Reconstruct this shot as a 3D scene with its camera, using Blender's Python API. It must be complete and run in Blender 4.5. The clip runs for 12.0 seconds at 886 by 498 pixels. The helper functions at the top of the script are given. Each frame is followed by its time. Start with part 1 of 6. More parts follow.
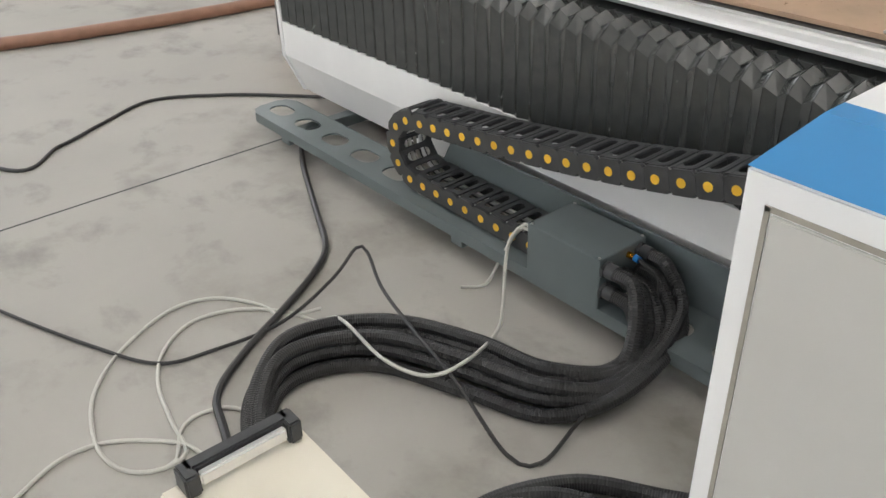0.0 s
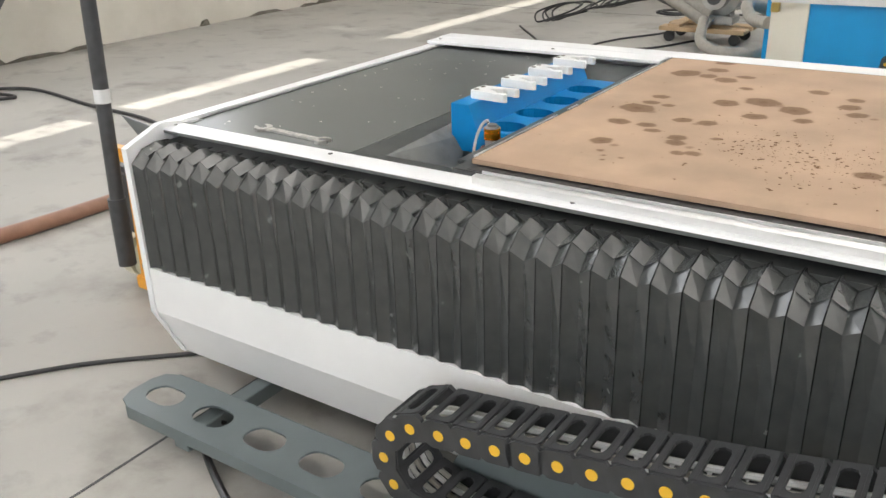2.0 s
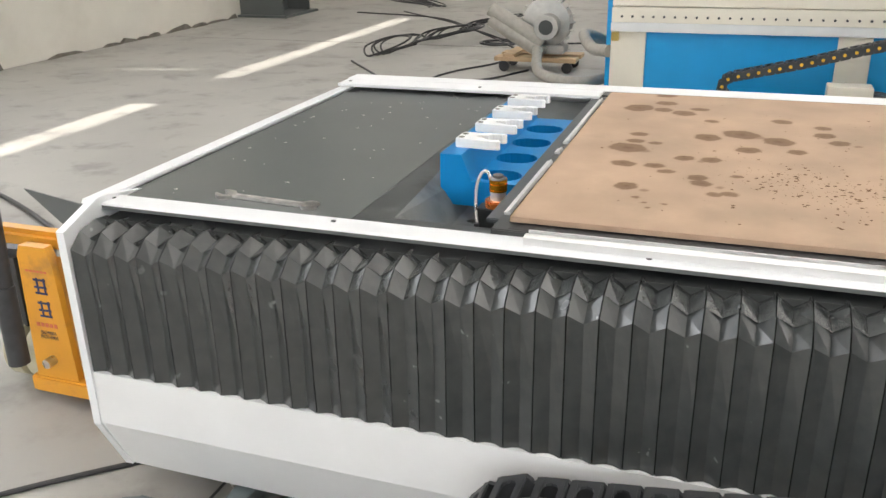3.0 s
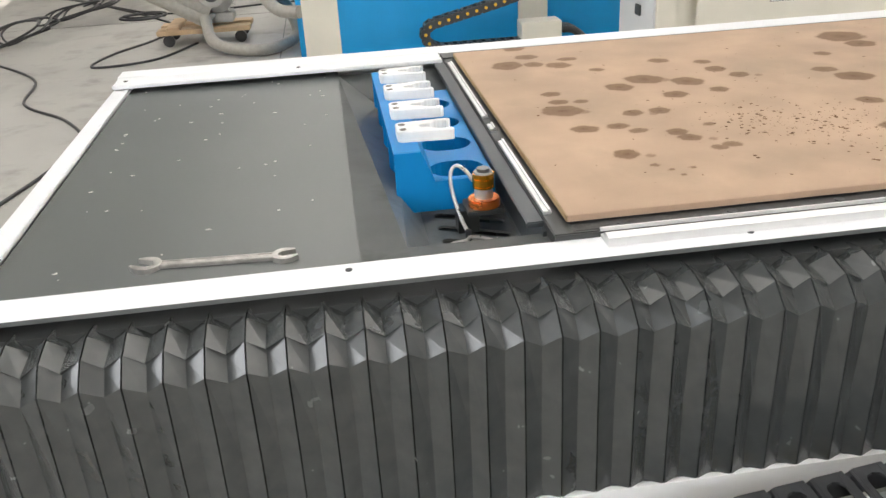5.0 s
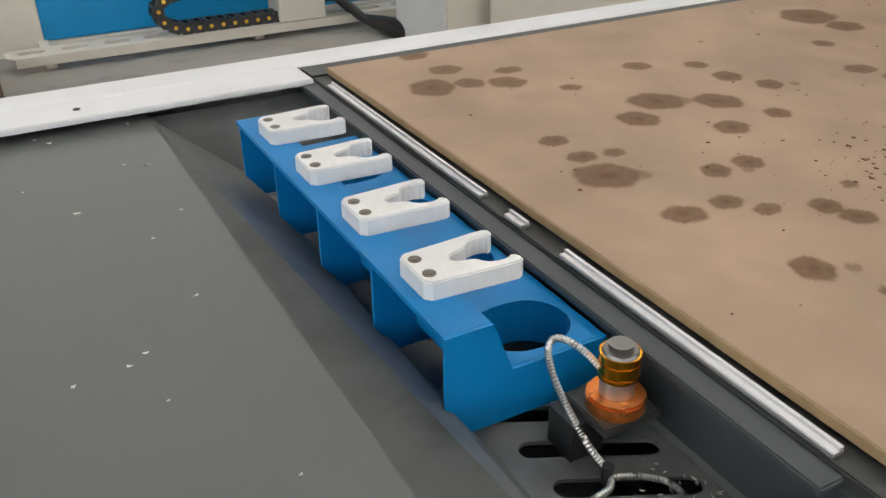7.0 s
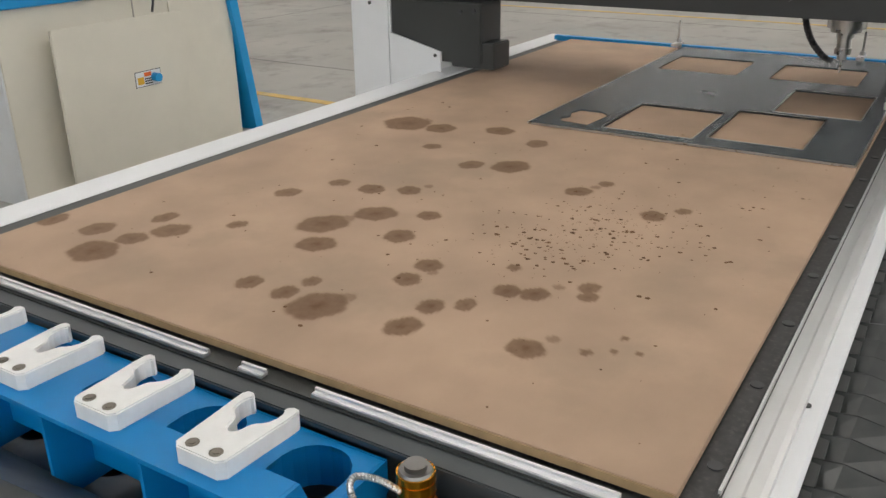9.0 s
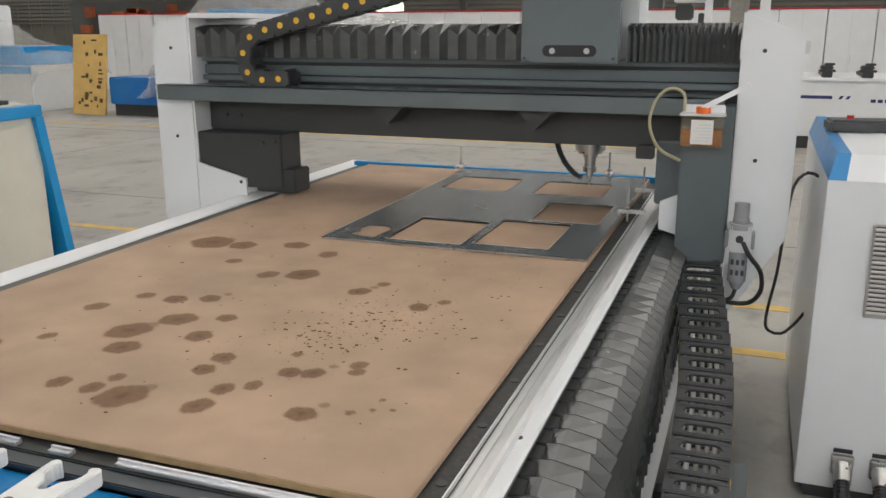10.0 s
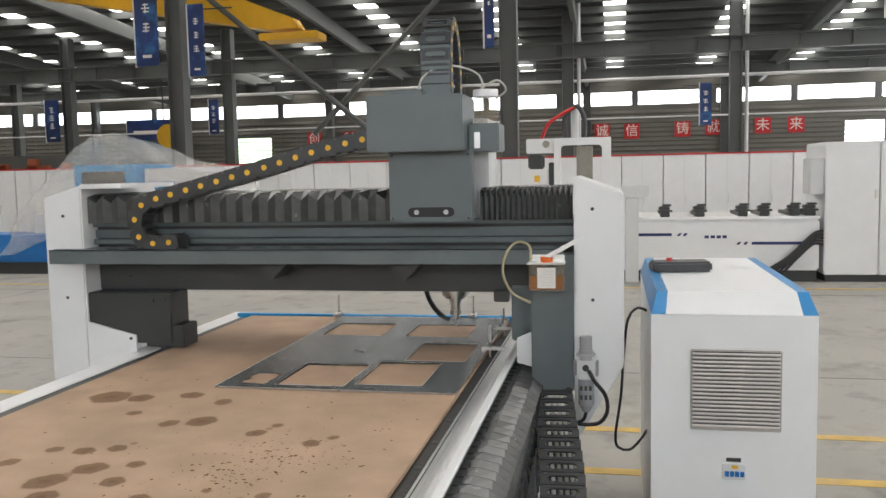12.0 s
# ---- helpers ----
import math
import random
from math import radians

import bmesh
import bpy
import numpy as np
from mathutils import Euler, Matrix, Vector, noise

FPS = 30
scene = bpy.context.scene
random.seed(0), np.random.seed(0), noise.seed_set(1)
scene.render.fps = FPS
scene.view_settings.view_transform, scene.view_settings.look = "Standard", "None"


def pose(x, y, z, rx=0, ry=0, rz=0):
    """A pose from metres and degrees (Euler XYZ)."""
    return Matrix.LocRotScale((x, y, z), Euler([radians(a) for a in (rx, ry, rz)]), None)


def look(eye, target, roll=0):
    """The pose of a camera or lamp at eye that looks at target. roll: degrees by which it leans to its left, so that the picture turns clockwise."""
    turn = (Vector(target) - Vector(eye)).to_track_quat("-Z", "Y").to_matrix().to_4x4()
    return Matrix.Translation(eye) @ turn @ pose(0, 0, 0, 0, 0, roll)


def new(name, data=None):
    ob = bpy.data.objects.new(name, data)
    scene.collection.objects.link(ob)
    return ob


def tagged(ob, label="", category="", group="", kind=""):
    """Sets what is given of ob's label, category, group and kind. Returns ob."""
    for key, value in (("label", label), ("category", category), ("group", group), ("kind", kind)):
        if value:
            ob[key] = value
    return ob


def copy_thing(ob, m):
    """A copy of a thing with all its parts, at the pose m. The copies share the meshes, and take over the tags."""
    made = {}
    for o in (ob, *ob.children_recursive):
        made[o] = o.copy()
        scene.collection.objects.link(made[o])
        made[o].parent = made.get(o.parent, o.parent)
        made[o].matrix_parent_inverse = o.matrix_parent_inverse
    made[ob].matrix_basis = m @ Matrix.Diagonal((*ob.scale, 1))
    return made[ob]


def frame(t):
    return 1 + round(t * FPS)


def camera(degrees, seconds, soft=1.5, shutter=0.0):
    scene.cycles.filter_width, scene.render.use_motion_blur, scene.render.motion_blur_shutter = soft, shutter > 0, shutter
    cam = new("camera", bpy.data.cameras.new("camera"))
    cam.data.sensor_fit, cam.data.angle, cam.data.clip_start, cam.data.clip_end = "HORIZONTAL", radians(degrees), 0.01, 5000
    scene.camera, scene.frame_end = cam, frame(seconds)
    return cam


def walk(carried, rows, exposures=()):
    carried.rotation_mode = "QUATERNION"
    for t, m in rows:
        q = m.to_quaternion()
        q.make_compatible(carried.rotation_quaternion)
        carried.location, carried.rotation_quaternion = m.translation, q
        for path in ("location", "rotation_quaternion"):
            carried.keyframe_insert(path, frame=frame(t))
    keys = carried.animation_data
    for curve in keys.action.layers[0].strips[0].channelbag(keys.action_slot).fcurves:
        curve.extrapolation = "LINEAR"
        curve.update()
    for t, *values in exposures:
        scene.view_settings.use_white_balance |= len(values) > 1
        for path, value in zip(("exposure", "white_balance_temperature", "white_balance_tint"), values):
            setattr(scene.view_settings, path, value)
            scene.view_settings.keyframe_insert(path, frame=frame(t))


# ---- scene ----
cam = camera(54.9, 12.0)
PATH = [
    (0, (2.834, -1.689, 1.322), (1.51, -0.62, 0.271), -1.7),
    (0.5, (2.584, -1.552, 1.326), (1.292, -0.342, 0.395), -1.3),
    (1, (2.32, -1.51, 1.3), (1.098, -0.189, 0.427), -1.1),
    (1.5, (2.065, -1.494, 1.293), (0.885, -0.113, 0.455), -2.2),
    (2, (1.806, -1.397, 1.312), (0.764, 0.112, 0.513), -1.8),
    (2.5, (1.563, -1.363, 1.298), (0.776, 0.32, 0.558), -0.9),
    (3, (1.27, -1.421, 1.317), (0.639, 0.324, 0.571), -1.2),
    (3.2, (1.185, -1.426, 1.313), (0.59, 0.328, 0.558), -1.6),
    (4.8, (0.584, -1.186, 1.334), (0.697, 0.619, 0.48), -2.8),
    (5, (0.521, -1.132, 1.305), (0.729, 0.662, 0.446), -3.2),
    (5.5, (0.472, -0.882, 1.275), (0.84, 0.869, 0.383), -4.2),
    (6, (0.418, -0.635, 1.291), (0.932, 1.066, 0.373), -4.2),
    (6.2, (0.374, -0.537, 1.27), (0.961, 1.137, 0.346), -3.7),
    (6.5, (0.301, -0.379, 1.235), (0.993, 1.248, 0.299), -1.9),
    (8.3, (0.345, -0.005, 1.234), (1.613, 1.201, 0.265), -1.2),
    (8.5, (0.314, -0.02, 1.247), (1.69, 1.108, 0.334), -0.9),
    (9, (0.18, -0.078, 1.297), (1.747, 0.897, 0.527), -0.6),
    (9.5, (0.058, -0.164, 1.33), (1.771, 0.666, 0.716), -0.3),
    (10, (-0.023, -0.289, 1.34), (1.795, 0.376, 0.838), -0.1),
    (10.5, (-0.125, -0.4, 1.366), (1.763, 0.124, 0.965), -0.6),
    (11, (-0.204, -0.41, 1.394), (1.736, -0.007, 1.121), -1.3),
    (11.5, (-0.271, -0.374, 1.393), (1.682, 0.0, 1.179), -1.6),
    (12, (-0.328, -0.368, 1.411), (1.624, 0.026, 1.231), -1.2),
]
EXPOSURES = [(0.0, -0.08), (0.5, 0.15), (1.0, 0.2), (2.0, 0.2), (3.2, 0.23), (5.0, 0.3), (5.5, 0.18), (6.0, 0.12), (6.5, -0.26), (8.5, -0.46), (9.5, -0.38), (10.5, -0.32), (11.0, -0.26), (12.0, -0.24)]
walk(cam, [(t, look(e, g, r)) for t, e, g, r in PATH], EXPOSURES)

# ---- light ----
world = bpy.data.worlds.new("sky")
world.use_nodes = True
scene.world = world
wn = world.node_tree.nodes
sky = wn.new("ShaderNodeTexSky")
sky.sky_type, sky.sun_disc = "NISHITA", False
sky.sun_elevation, sky.sun_rotation = radians(66), radians(-80)
wn["Background"].inputs[1].default_value = 0.12
world.node_tree.links.new(sky.outputs[0], wn["Background"].inputs[0])
sun = new("sun", bpy.data.lights.new("sun", "SUN"))
sun.data.energy, sun.data.angle, sun.data.color = 5.0, radians(0.5), (1.0, 0.95, 0.86)
sun.matrix_world = look((-6.0, 0.0, 8.0), (-6.0 + 2.3, 0.4, 8.0 - 5.3))

SKY_GLOW = 8.0      # daylight through the translucent roof strips
WINDOW_GLOW = 5.0    # daylight in the far window band
SIDE_GLOW = 4.0      # cool sky light of the added, unseen side panes


# ---- materials ----
def mat(name, col, rough=0.5, metal=0.0, var=0.08, scale=6.0, fine=0.0, fine_scale=180.0, coat=0.0, stain=None, stain_scale=1.5, rough_var=0.1, spec=0.5):
    m = bpy.data.materials.new(name)
    m.use_nodes = True
    nt = m.node_tree
    n, l = nt.nodes, nt.links
    b = n["Principled BSDF"]
    tc = n.new("ShaderNodeTexCoord")
    big = n.new("ShaderNodeTexNoise")
    big.inputs["Scale"].default_value, big.inputs["Detail"].default_value = scale, 6.0
    l.new(tc.outputs["Object"], big.inputs["Vector"])
    ramp = n.new("ShaderNodeMapRange")
    ramp.inputs[1].default_value, ramp.inputs[2].default_value = 0.3, 0.7
    ramp.inputs[3].default_value, ramp.inputs[4].default_value = 1.0 - var, 1.0 + var
    l.new(big.outputs["Fac"], ramp.inputs[0])
    mul = n.new("ShaderNodeVectorMath")
    mul.operation = "SCALE"
    mul.inputs[0].default_value = col
    l.new(ramp.outputs[0], mul.inputs["Scale"])
    out = mul.outputs[0]
    if stain:
        sn = n.new("ShaderNodeTexNoise")
        sn.inputs["Scale"].default_value, sn.inputs["Detail"].default_value, sn.inputs["Roughness"].default_value = stain_scale, 8.0, 0.62
        l.new(tc.outputs["Object"], sn.inputs["Vector"])
        sr = n.new("ShaderNodeMapRange")
        sr.inputs[1].default_value, sr.inputs[2].default_value, sr.inputs[4].default_value = 0.54, 0.72, stain[3]
        l.new(sn.outputs["Fac"], sr.inputs[0])
        mx = n.new("ShaderNodeMix")
        mx.data_type = "RGBA"
        l.new(sr.outputs[0], mx.inputs[0])
        l.new(out, mx.inputs[6])
        mx.inputs[7].default_value = (*stain[:3], 1)
        out = mx.outputs[2]
    l.new(out, b.inputs["Base Color"])
    rr = n.new("ShaderNodeMapRange")
    rr.inputs[3].default_value, rr.inputs[4].default_value = max(0.02, rough - rough_var), min(1.0, rough + rough_var)
    l.new(big.outputs["Fac"], rr.inputs[0])
    l.new(rr.outputs[0], b.inputs["Roughness"])
    b.inputs["Metallic"].default_value = metal
    b.inputs["Coat Weight"].default_value = coat
    b.inputs["Specular IOR Level"].default_value = spec
    if fine:
        fn = n.new("ShaderNodeTexNoise")
        fn.inputs["Scale"].default_value, fn.inputs["Detail"].default_value = fine_scale, 4.0
        l.new(tc.outputs["Object"], fn.inputs["Vector"])
        bp = n.new("ShaderNodeBump")
        bp.inputs["Strength"].default_value, bp.inputs["Distance"].default_value = fine, 0.002
        l.new(fn.outputs["Fac"], bp.inputs["Height"])
        l.new(bp.outputs[0], b.inputs["Normal"])
    return m


def glow(name, col, strength):
    m = bpy.data.materials.new(name)
    m.use_nodes = True
    b = m.node_tree.nodes["Principled BSDF"]
    b.inputs["Base Color"].default_value = (*col, 1)
    b.inputs["Emission Color"].default_value = (*col, 1)
    b.inputs["Emission Strength"].default_value = strength
    return m


def clear(name, col, rough, alpha):
    m = bpy.data.materials.new(name)
    m.use_nodes = True
    b = m.node_tree.nodes["Principled BSDF"]
    b.inputs["Base Color"].default_value, b.inputs["Roughness"].default_value, b.inputs["Alpha"].default_value = (*col, 1), rough, alpha
    return m


WHITE = mat("white_paint", (0.80, 0.81, 0.82), 0.35, var=0.02, fine=0.06, fine_scale=420)
SKIRT = mat("white_skirt_paint", (0.78, 0.78, 0.78), 0.38, var=0.03, fine=0.06, fine_scale=420)
CREAM = mat("cream_paint", (0.74, 0.70, 0.60), 0.4, var=0.03, fine=0.06, fine_scale=420)
LIGHT = mat("pale_grey_paint", (0.66, 0.67, 0.67), 0.4, var=0.03, fine=0.06, fine_scale=420)
BLUE = mat("blue_paint", (0.012, 0.17, 0.50), 0.35, var=0.06, fine=0.05, fine_scale=420)
SKYBLUE = mat("light_blue_paint", (0.035, 0.25, 0.56), 0.35, var=0.04, fine=0.05, fine_scale=420)
CYAN = mat("bright_blue_paint", (0.006, 0.30, 0.66), 0.38, var=0.04)
IRON = mat("dark_grey_paint", (0.122, 0.147, 0.152), 0.38, var=0.08, fine=0.08, fine_scale=420)
DARK = mat("charcoal_paint", (0.043, 0.046, 0.045), 0.45, var=0.08, fine=0.08, fine_scale=420)
GREY = mat("grey_sheet_paint", (0.112, 0.120, 0.116), 0.32, var=0.05, scale=2.5, fine=0.03, fine_scale=420)
TROUGH = mat("trough_paint", (0.17, 0.18, 0.175), 0.36, var=0.2, scale=9, stain=(0.03, 0.03, 0.028, 0.55), stain_scale=7)
BELLOW = mat("bellows_fabric", (0.043, 0.047, 0.047), 0.25, var=0.14, scale=26, fine=0.10, fine_scale=60, spec=0.95, rough_var=0.06)
PLASTIC = mat("black_plastic", (0.045, 0.047, 0.05), 0.42, var=0.2, scale=30, fine=0.1)
RUBBER = mat("black_rubber", (0.022, 0.022, 0.023), 0.4, var=0.15, scale=20)
YELLOW = mat("yellow_plastic", (0.80, 0.47, 0.04), 0.45, var=0.05)
MDF = mat("fibreboard", (0.445, 0.315, 0.222), 0.66, var=0.13, scale=5.5, fine=0.12, fine_scale=500, stain=(0.33, 0.25, 0.18, 0.6), stain_scale=3.2, spec=0.2)
MDFEDGE = mat("fibreboard_edge", (0.36, 0.25, 0.13), 0.75, var=0.15, scale=40)
STAIN_A = mat("oil_stain", (0.14, 0.078, 0.040), 0.85, var=0.3, scale=40, spec=0.1)
DULL = mat("dull_aluminium", (0.50, 0.50, 0.50), 0.5, metal=0.8, var=0.2, scale=20)
ALU = mat("extruded_aluminium", (0.82, 0.82, 0.82), 0.42, metal=1.0, var=0.03, scale=14, rough_var=0.05)
STEEL = mat("bright_steel", (0.58, 0.57, 0.55), 0.3, metal=1.0, var=0.12, scale=40)
SHEET = mat("cut_sheet_metal", (0.066, 0.078, 0.085), 0.26, var=0.12, scale=2.5, stain=(0.10, 0.085, 0.07, 0.35), stain_scale=2.5, spec=0.45, rough_var=0.04)
RACK = mat("rack_blue_paint", (0.001, 0.215, 0.54), 0.42, var=0.06, scale=14, fine=0.05, spec=0.3)
POM = mat("white_pom_plastic", (0.82, 0.82, 0.80), 0.4, var=0.04, scale=60, stain=(0.55, 0.53, 0.5, 0.35), stain_scale=30)
GOLD = mat("gold_anodised", (0.80, 0.36, 0.03), 0.25, metal=1.0, var=0.05)
ORANGE = mat("orange_anodised", (0.72, 0.22, 0.05), 0.3, metal=0.8, var=0.05)
ORANGEP = mat("orange_plastic", (0.85, 0.16, 0.02), 0.4, var=0.03)
REDP = mat("red_paint", (0.55, 0.02, 0.02), 0.45, var=0.06)
PALLET = mat("pallet_truck_paint", (0.72, 0.33, 0.03), 0.4, var=0.08, stain=(0.25, 0.14, 0.05, 0.6), stain_scale=9)
HOSEBR = mat("brown_hose", (0.28, 0.15, 0.10), 0.4, var=0.1, scale=20)
CLEARTUBE = mat("milky_tube", (0.50, 0.50, 0.46), 0.3, var=0.04)
GREYHOSE = mat("grey_hose", (0.33, 0.31, 0.27), 0.5, var=0.1, scale=30)
WALLW = mat("plastered_wall", (0.66, 0.63, 0.56), 0.8, var=0.05, scale=1.5, fine=0.2, fine_scale=60, stain=(0.45, 0.42, 0.36, 0.4), stain_scale=0.8)
CLAD = mat("wall_cladding", (0.15, 0.143, 0.125), 0.6, var=0.1, scale=0.5)
ROOFM = mat("roof_sheet", (0.045, 0.047, 0.046), 0.6, var=0.15, scale=0.4)
STRUCT = mat("steel_frame_paint", (0.10, 0.108, 0.104), 0.5, var=0.1, scale=1.0)
CRANE = mat("crane_yellow", (0.75, 0.42, 0.02), 0.45, var=0.05)
LINE = mat("yellow_floor_paint", (0.60, 0.40, 0.10), 0.6, var=0.2, scale=8, stain=(0.42, 0.36, 0.24, 0.8), stain_scale=5)
NAVY = mat("navy_print", (0.015, 0.03, 0.13), 0.4, var=0.3, scale=2)
POSTER = mat("banner_blue", (0.010, 0.030, 0.125), 0.4, var=0.5, scale=1.2, stain=(0.05, 0.28, 0.62, 0.8), stain_scale=1.1)
SIGNRED = mat("sign_red", (0.60, 0.03, 0.03), 0.5, var=0.05)
SIGNWHITE = mat("sign_lettering", (0.8, 0.76, 0.72), 0.5, var=0.02)
BLACK = mat("black_print", (0.02, 0.02, 0.022), 0.5, var=0.05)
WOOD = mat("pale_timber", (0.48, 0.34, 0.2), 0.7, var=0.15, scale=12)
BROWN = mat("brown_cardboard", (0.13, 0.09, 0.065), 0.6, var=0.2, scale=6)
FILM = clear("plastic_film", (0.75, 0.74, 0.70), 0.22, 0.30)
ACRYL = clear("clear_reservoir", (0.55, 0.42, 0.25), 0.08, 0.16)
OIL = mat("amber_oil", (0.26, 0.085, 0.012), 0.2, var=0.05)
TAN = mat("kraft_board", (0.72, 0.48, 0.16), 0.6, var=0.1, scale=5)
SKYLIGHT = glow("skylight_panel", (1.0, 0.958, 0.905), SKY_GLOW)
DAY = glow("bright_window", (0.95, 0.98, 1.0), WINDOW_GLOW)
ADDED_DAY = glow("added_side_light", (0.94, 0.965, 1.0), SIDE_GLOW)
GREENERY = glow("bright_doorway", (0.75, 0.95, 0.7), 3.0)


def concrete():
    m = mat("concrete_floor", (0.360, 0.347, 0.318), 0.62, var=0.13, scale=0.9, fine=0.12, fine_scale=90, stain=(0.215, 0.20, 0.175, 0.8), stain_scale=1.3, rough_var=0.15)
    n, l = m.node_tree.nodes, m.node_tree.links
    b = n["Principled BSDF"]
    src = b.inputs["Base Color"].links[0].from_socket
    tc = n.new("ShaderNodeTexCoord")
    mp = n.new("ShaderNodeMapping")
    mp.inputs["Scale"].default_value = (1.0, 1.25, 1.0)
    mp.inputs["Rotation"].default_value = (0, 0, 0.6)
    l.new(tc.outputs["Object"], mp.inputs[0])
    a = n.new("ShaderNodeTexNoise")
    a.inputs["Scale"].default_value, a.inputs["Detail"].default_value, a.inputs["Roughness"].default_value, a.inputs["Distortion"].default_value = 3.2, 9.0, 0.62, 0.2
    l.new(mp.outputs[0], a.inputs["Vector"])
    r = n.new("ShaderNodeMapRange")
    r.inputs[1].default_value, r.inputs[2].default_value, r.inputs[3].default_value, r.inputs[4].default_value = 0.54, 0.76, 1.0, 0.58
    l.new(a.outputs["Fac"], r.inputs[0])
    sc = n.new("ShaderNodeVectorMath")
    sc.operation = "SCALE"
    l.new(src, sc.inputs[0])
    l.new(r.outputs[0], sc.inputs["Scale"])
    l.new(sc.outputs[0], b.inputs["Base Color"])
    return m


CONCRETE = concrete()


# ---- mesh helpers ----
def box(bm, x0, x1, y0, y1, z0, z1, bev=0.0, m=None):
    r = bmesh.ops.create_cube(bm, size=1.0)
    vs = r["verts"]
    mm = Matrix.Translation(((x0 + x1) / 2, (y0 + y1) / 2, (z0 + z1) / 2)) @ Matrix.Diagonal((abs(x1 - x0), abs(y1 - y0), abs(z1 - z0), 1))
    bmesh.ops.transform(bm, matrix=mm, verts=vs)
    if bev:
        es = list({e for v in vs for e in v.link_edges})
        g = bmesh.ops.bevel(bm, geom=es, offset=bev, segments=2, affect="EDGES")
        vs = list({v for f in g["faces"] for v in f.verts} | {v for v in vs if v.is_valid})
    if m is not None:
        bmesh.ops.transform(bm, matrix=m, verts=vs)
    return bm


def prism(bm, pts, axis, a0, a1):
    """A polygon in the plane across the axis, drawn out from a0 to a1."""
    def at(p, a):
        return {"x": (a, p[0], p[1]), "y": (p[0], a, p[1]), "z": (p[0], p[1], a)}[axis]
    lo = [bm.verts.new(at(p, a0)) for p in pts]
    hi = [bm.verts.new(at(p, a1)) for p in pts]
    n = len(pts)
    fs = [bm.faces.new(lo), bm.faces.new(hi)]
    for i in range(n):
        fs.append(bm.faces.new((lo[i], lo[(i + 1) % n], hi[(i + 1) % n], hi[i])))
    bmesh.ops.recalc_face_normals(bm, faces=fs)
    return bm


def ring_plate(bm, outer, inner_list, z0, z1):
    """A flat plate (outline in x, y) with holes, filled by triangles and given thickness."""
    vs, es = [], []
    for loop in [outer] + inner_list:
        v = [bm.verts.new((p[0], p[1], z1)) for p in loop]
        e = [bm.edges.new((v[i], v[(i + 1) % len(v)])) for i in range(len(v))]
        vs += v
        es += e
    g = bmesh.ops.triangle_fill(bm, use_beauty=True, use_dissolve=False, edges=es)
    fs = [f for f in g["geom"] if isinstance(f, bmesh.types.BMFace)]
    ex = bmesh.ops.extrude_face_region(bm, geom=fs)
    bmesh.ops.translate(bm, vec=(0, 0, z0 - z1), verts=[v for v in ex["geom"] if isinstance(v, bmesh.types.BMVert)])
    bmesh.ops.recalc_face_normals(bm, faces=bm.faces[:])
    return bm


def cyl(bm, p0, p1, r0, r1=None, n=16):
    p0, p1 = Vector(p0), Vector(p1)
    d = p1 - p0
    m = Matrix.Translation((p0 + p1) / 2) @ d.to_track_quat("Z", "Y").to_matrix().to_4x4()
    bmesh.ops.create_cone(bm, cap_ends=True, segments=n, radius1=r0, radius2=r0 if r1 is None else r1, depth=d.length, matrix=m)
    return bm


def curve(pts, step=0.02):
    """A smooth line through the points, at even steps."""
    p = [Vector(q) for q in pts]
    p = [2 * p[0] - p[1]] + p + [2 * p[-1] - p[-2]]
    out = []
    for i in range(1, len(p) - 2):
        a, b, c, d = p[i - 1:i + 3]
        k = max(2, int((c - b).length / step))
        for j in range(k):
            t = j / k
            out.append(0.5 * (2 * b + (c - a) * t + (2 * a - 5 * b + 4 * c - d) * t * t + (3 * b - a - 3 * c + d) * t ** 3))
    return out + [p[-2]]


def tube(bm, pts, r, n=8, rib=0.0):
    """A round tube along the points; rib: how much every other ring stands proud."""
    rings, up = [], Vector((0.03, 0.02, 1))
    for i, q in enumerate(pts):
        d = (pts[min(i + 1, len(pts) - 1)] - pts[max(i - 1, 0)]).normalized()
        s = d.cross(up)
        s = s.normalized() if s.length > 1e-4 else Vector((1, 0, 0))
        u = s.cross(d).normalized()
        up = u
        rr = r + (rib if i % 2 else 0.0)
        rings.append([bm.verts.new(q + rr * (math.cos(2 * math.pi * k / n) * s + math.sin(2 * math.pi * k / n) * u)) for k in range(n)])
    for a, b in zip(rings, rings[1:]):
        for k in range(n):
            bm.faces.new((a[k], a[(k + 1) % n], b[(k + 1) % n], b[k]))
    bm.faces.new(rings[0][::-1])
    bm.faces.new(rings[-1])
    return bm


def mesh_of(name, bm, material, smooth=False):
    bmesh.ops.recalc_face_normals(bm, faces=bm.faces[:])
    me = bpy.data.meshes.new(name)
    bm.to_mesh(me)
    bm.free()
    me.materials.append(material)
    if smooth:
        me.polygons.foreach_set("use_smooth", [True] * len(me.polygons))
        me.set_sharp_from_angle(angle=radians(35))
    return me


def part(name, bm, material, parent, label="", smooth=False):
    ob = new(name, mesh_of(name, bm, material, smooth))
    ob.parent = parent
    if parent is not None and parent.type == "EMPTY":
        ob.matrix_parent_inverse = parent.matrix_basis.inverted()
    return tagged(ob, label)


def solo(name, bm, material, label, category, group="", kind="", smooth=False):
    return tagged(new(name, mesh_of(name, bm, material, smooth)), label, category, group, kind)


def thing(name, at, label, category, group="", kind=""):
    ob = new(name)
    ob.matrix_basis = Matrix.Translation(at)
    ob.empty_display_size = 0.1
    return tagged(ob, label, category, group, kind)


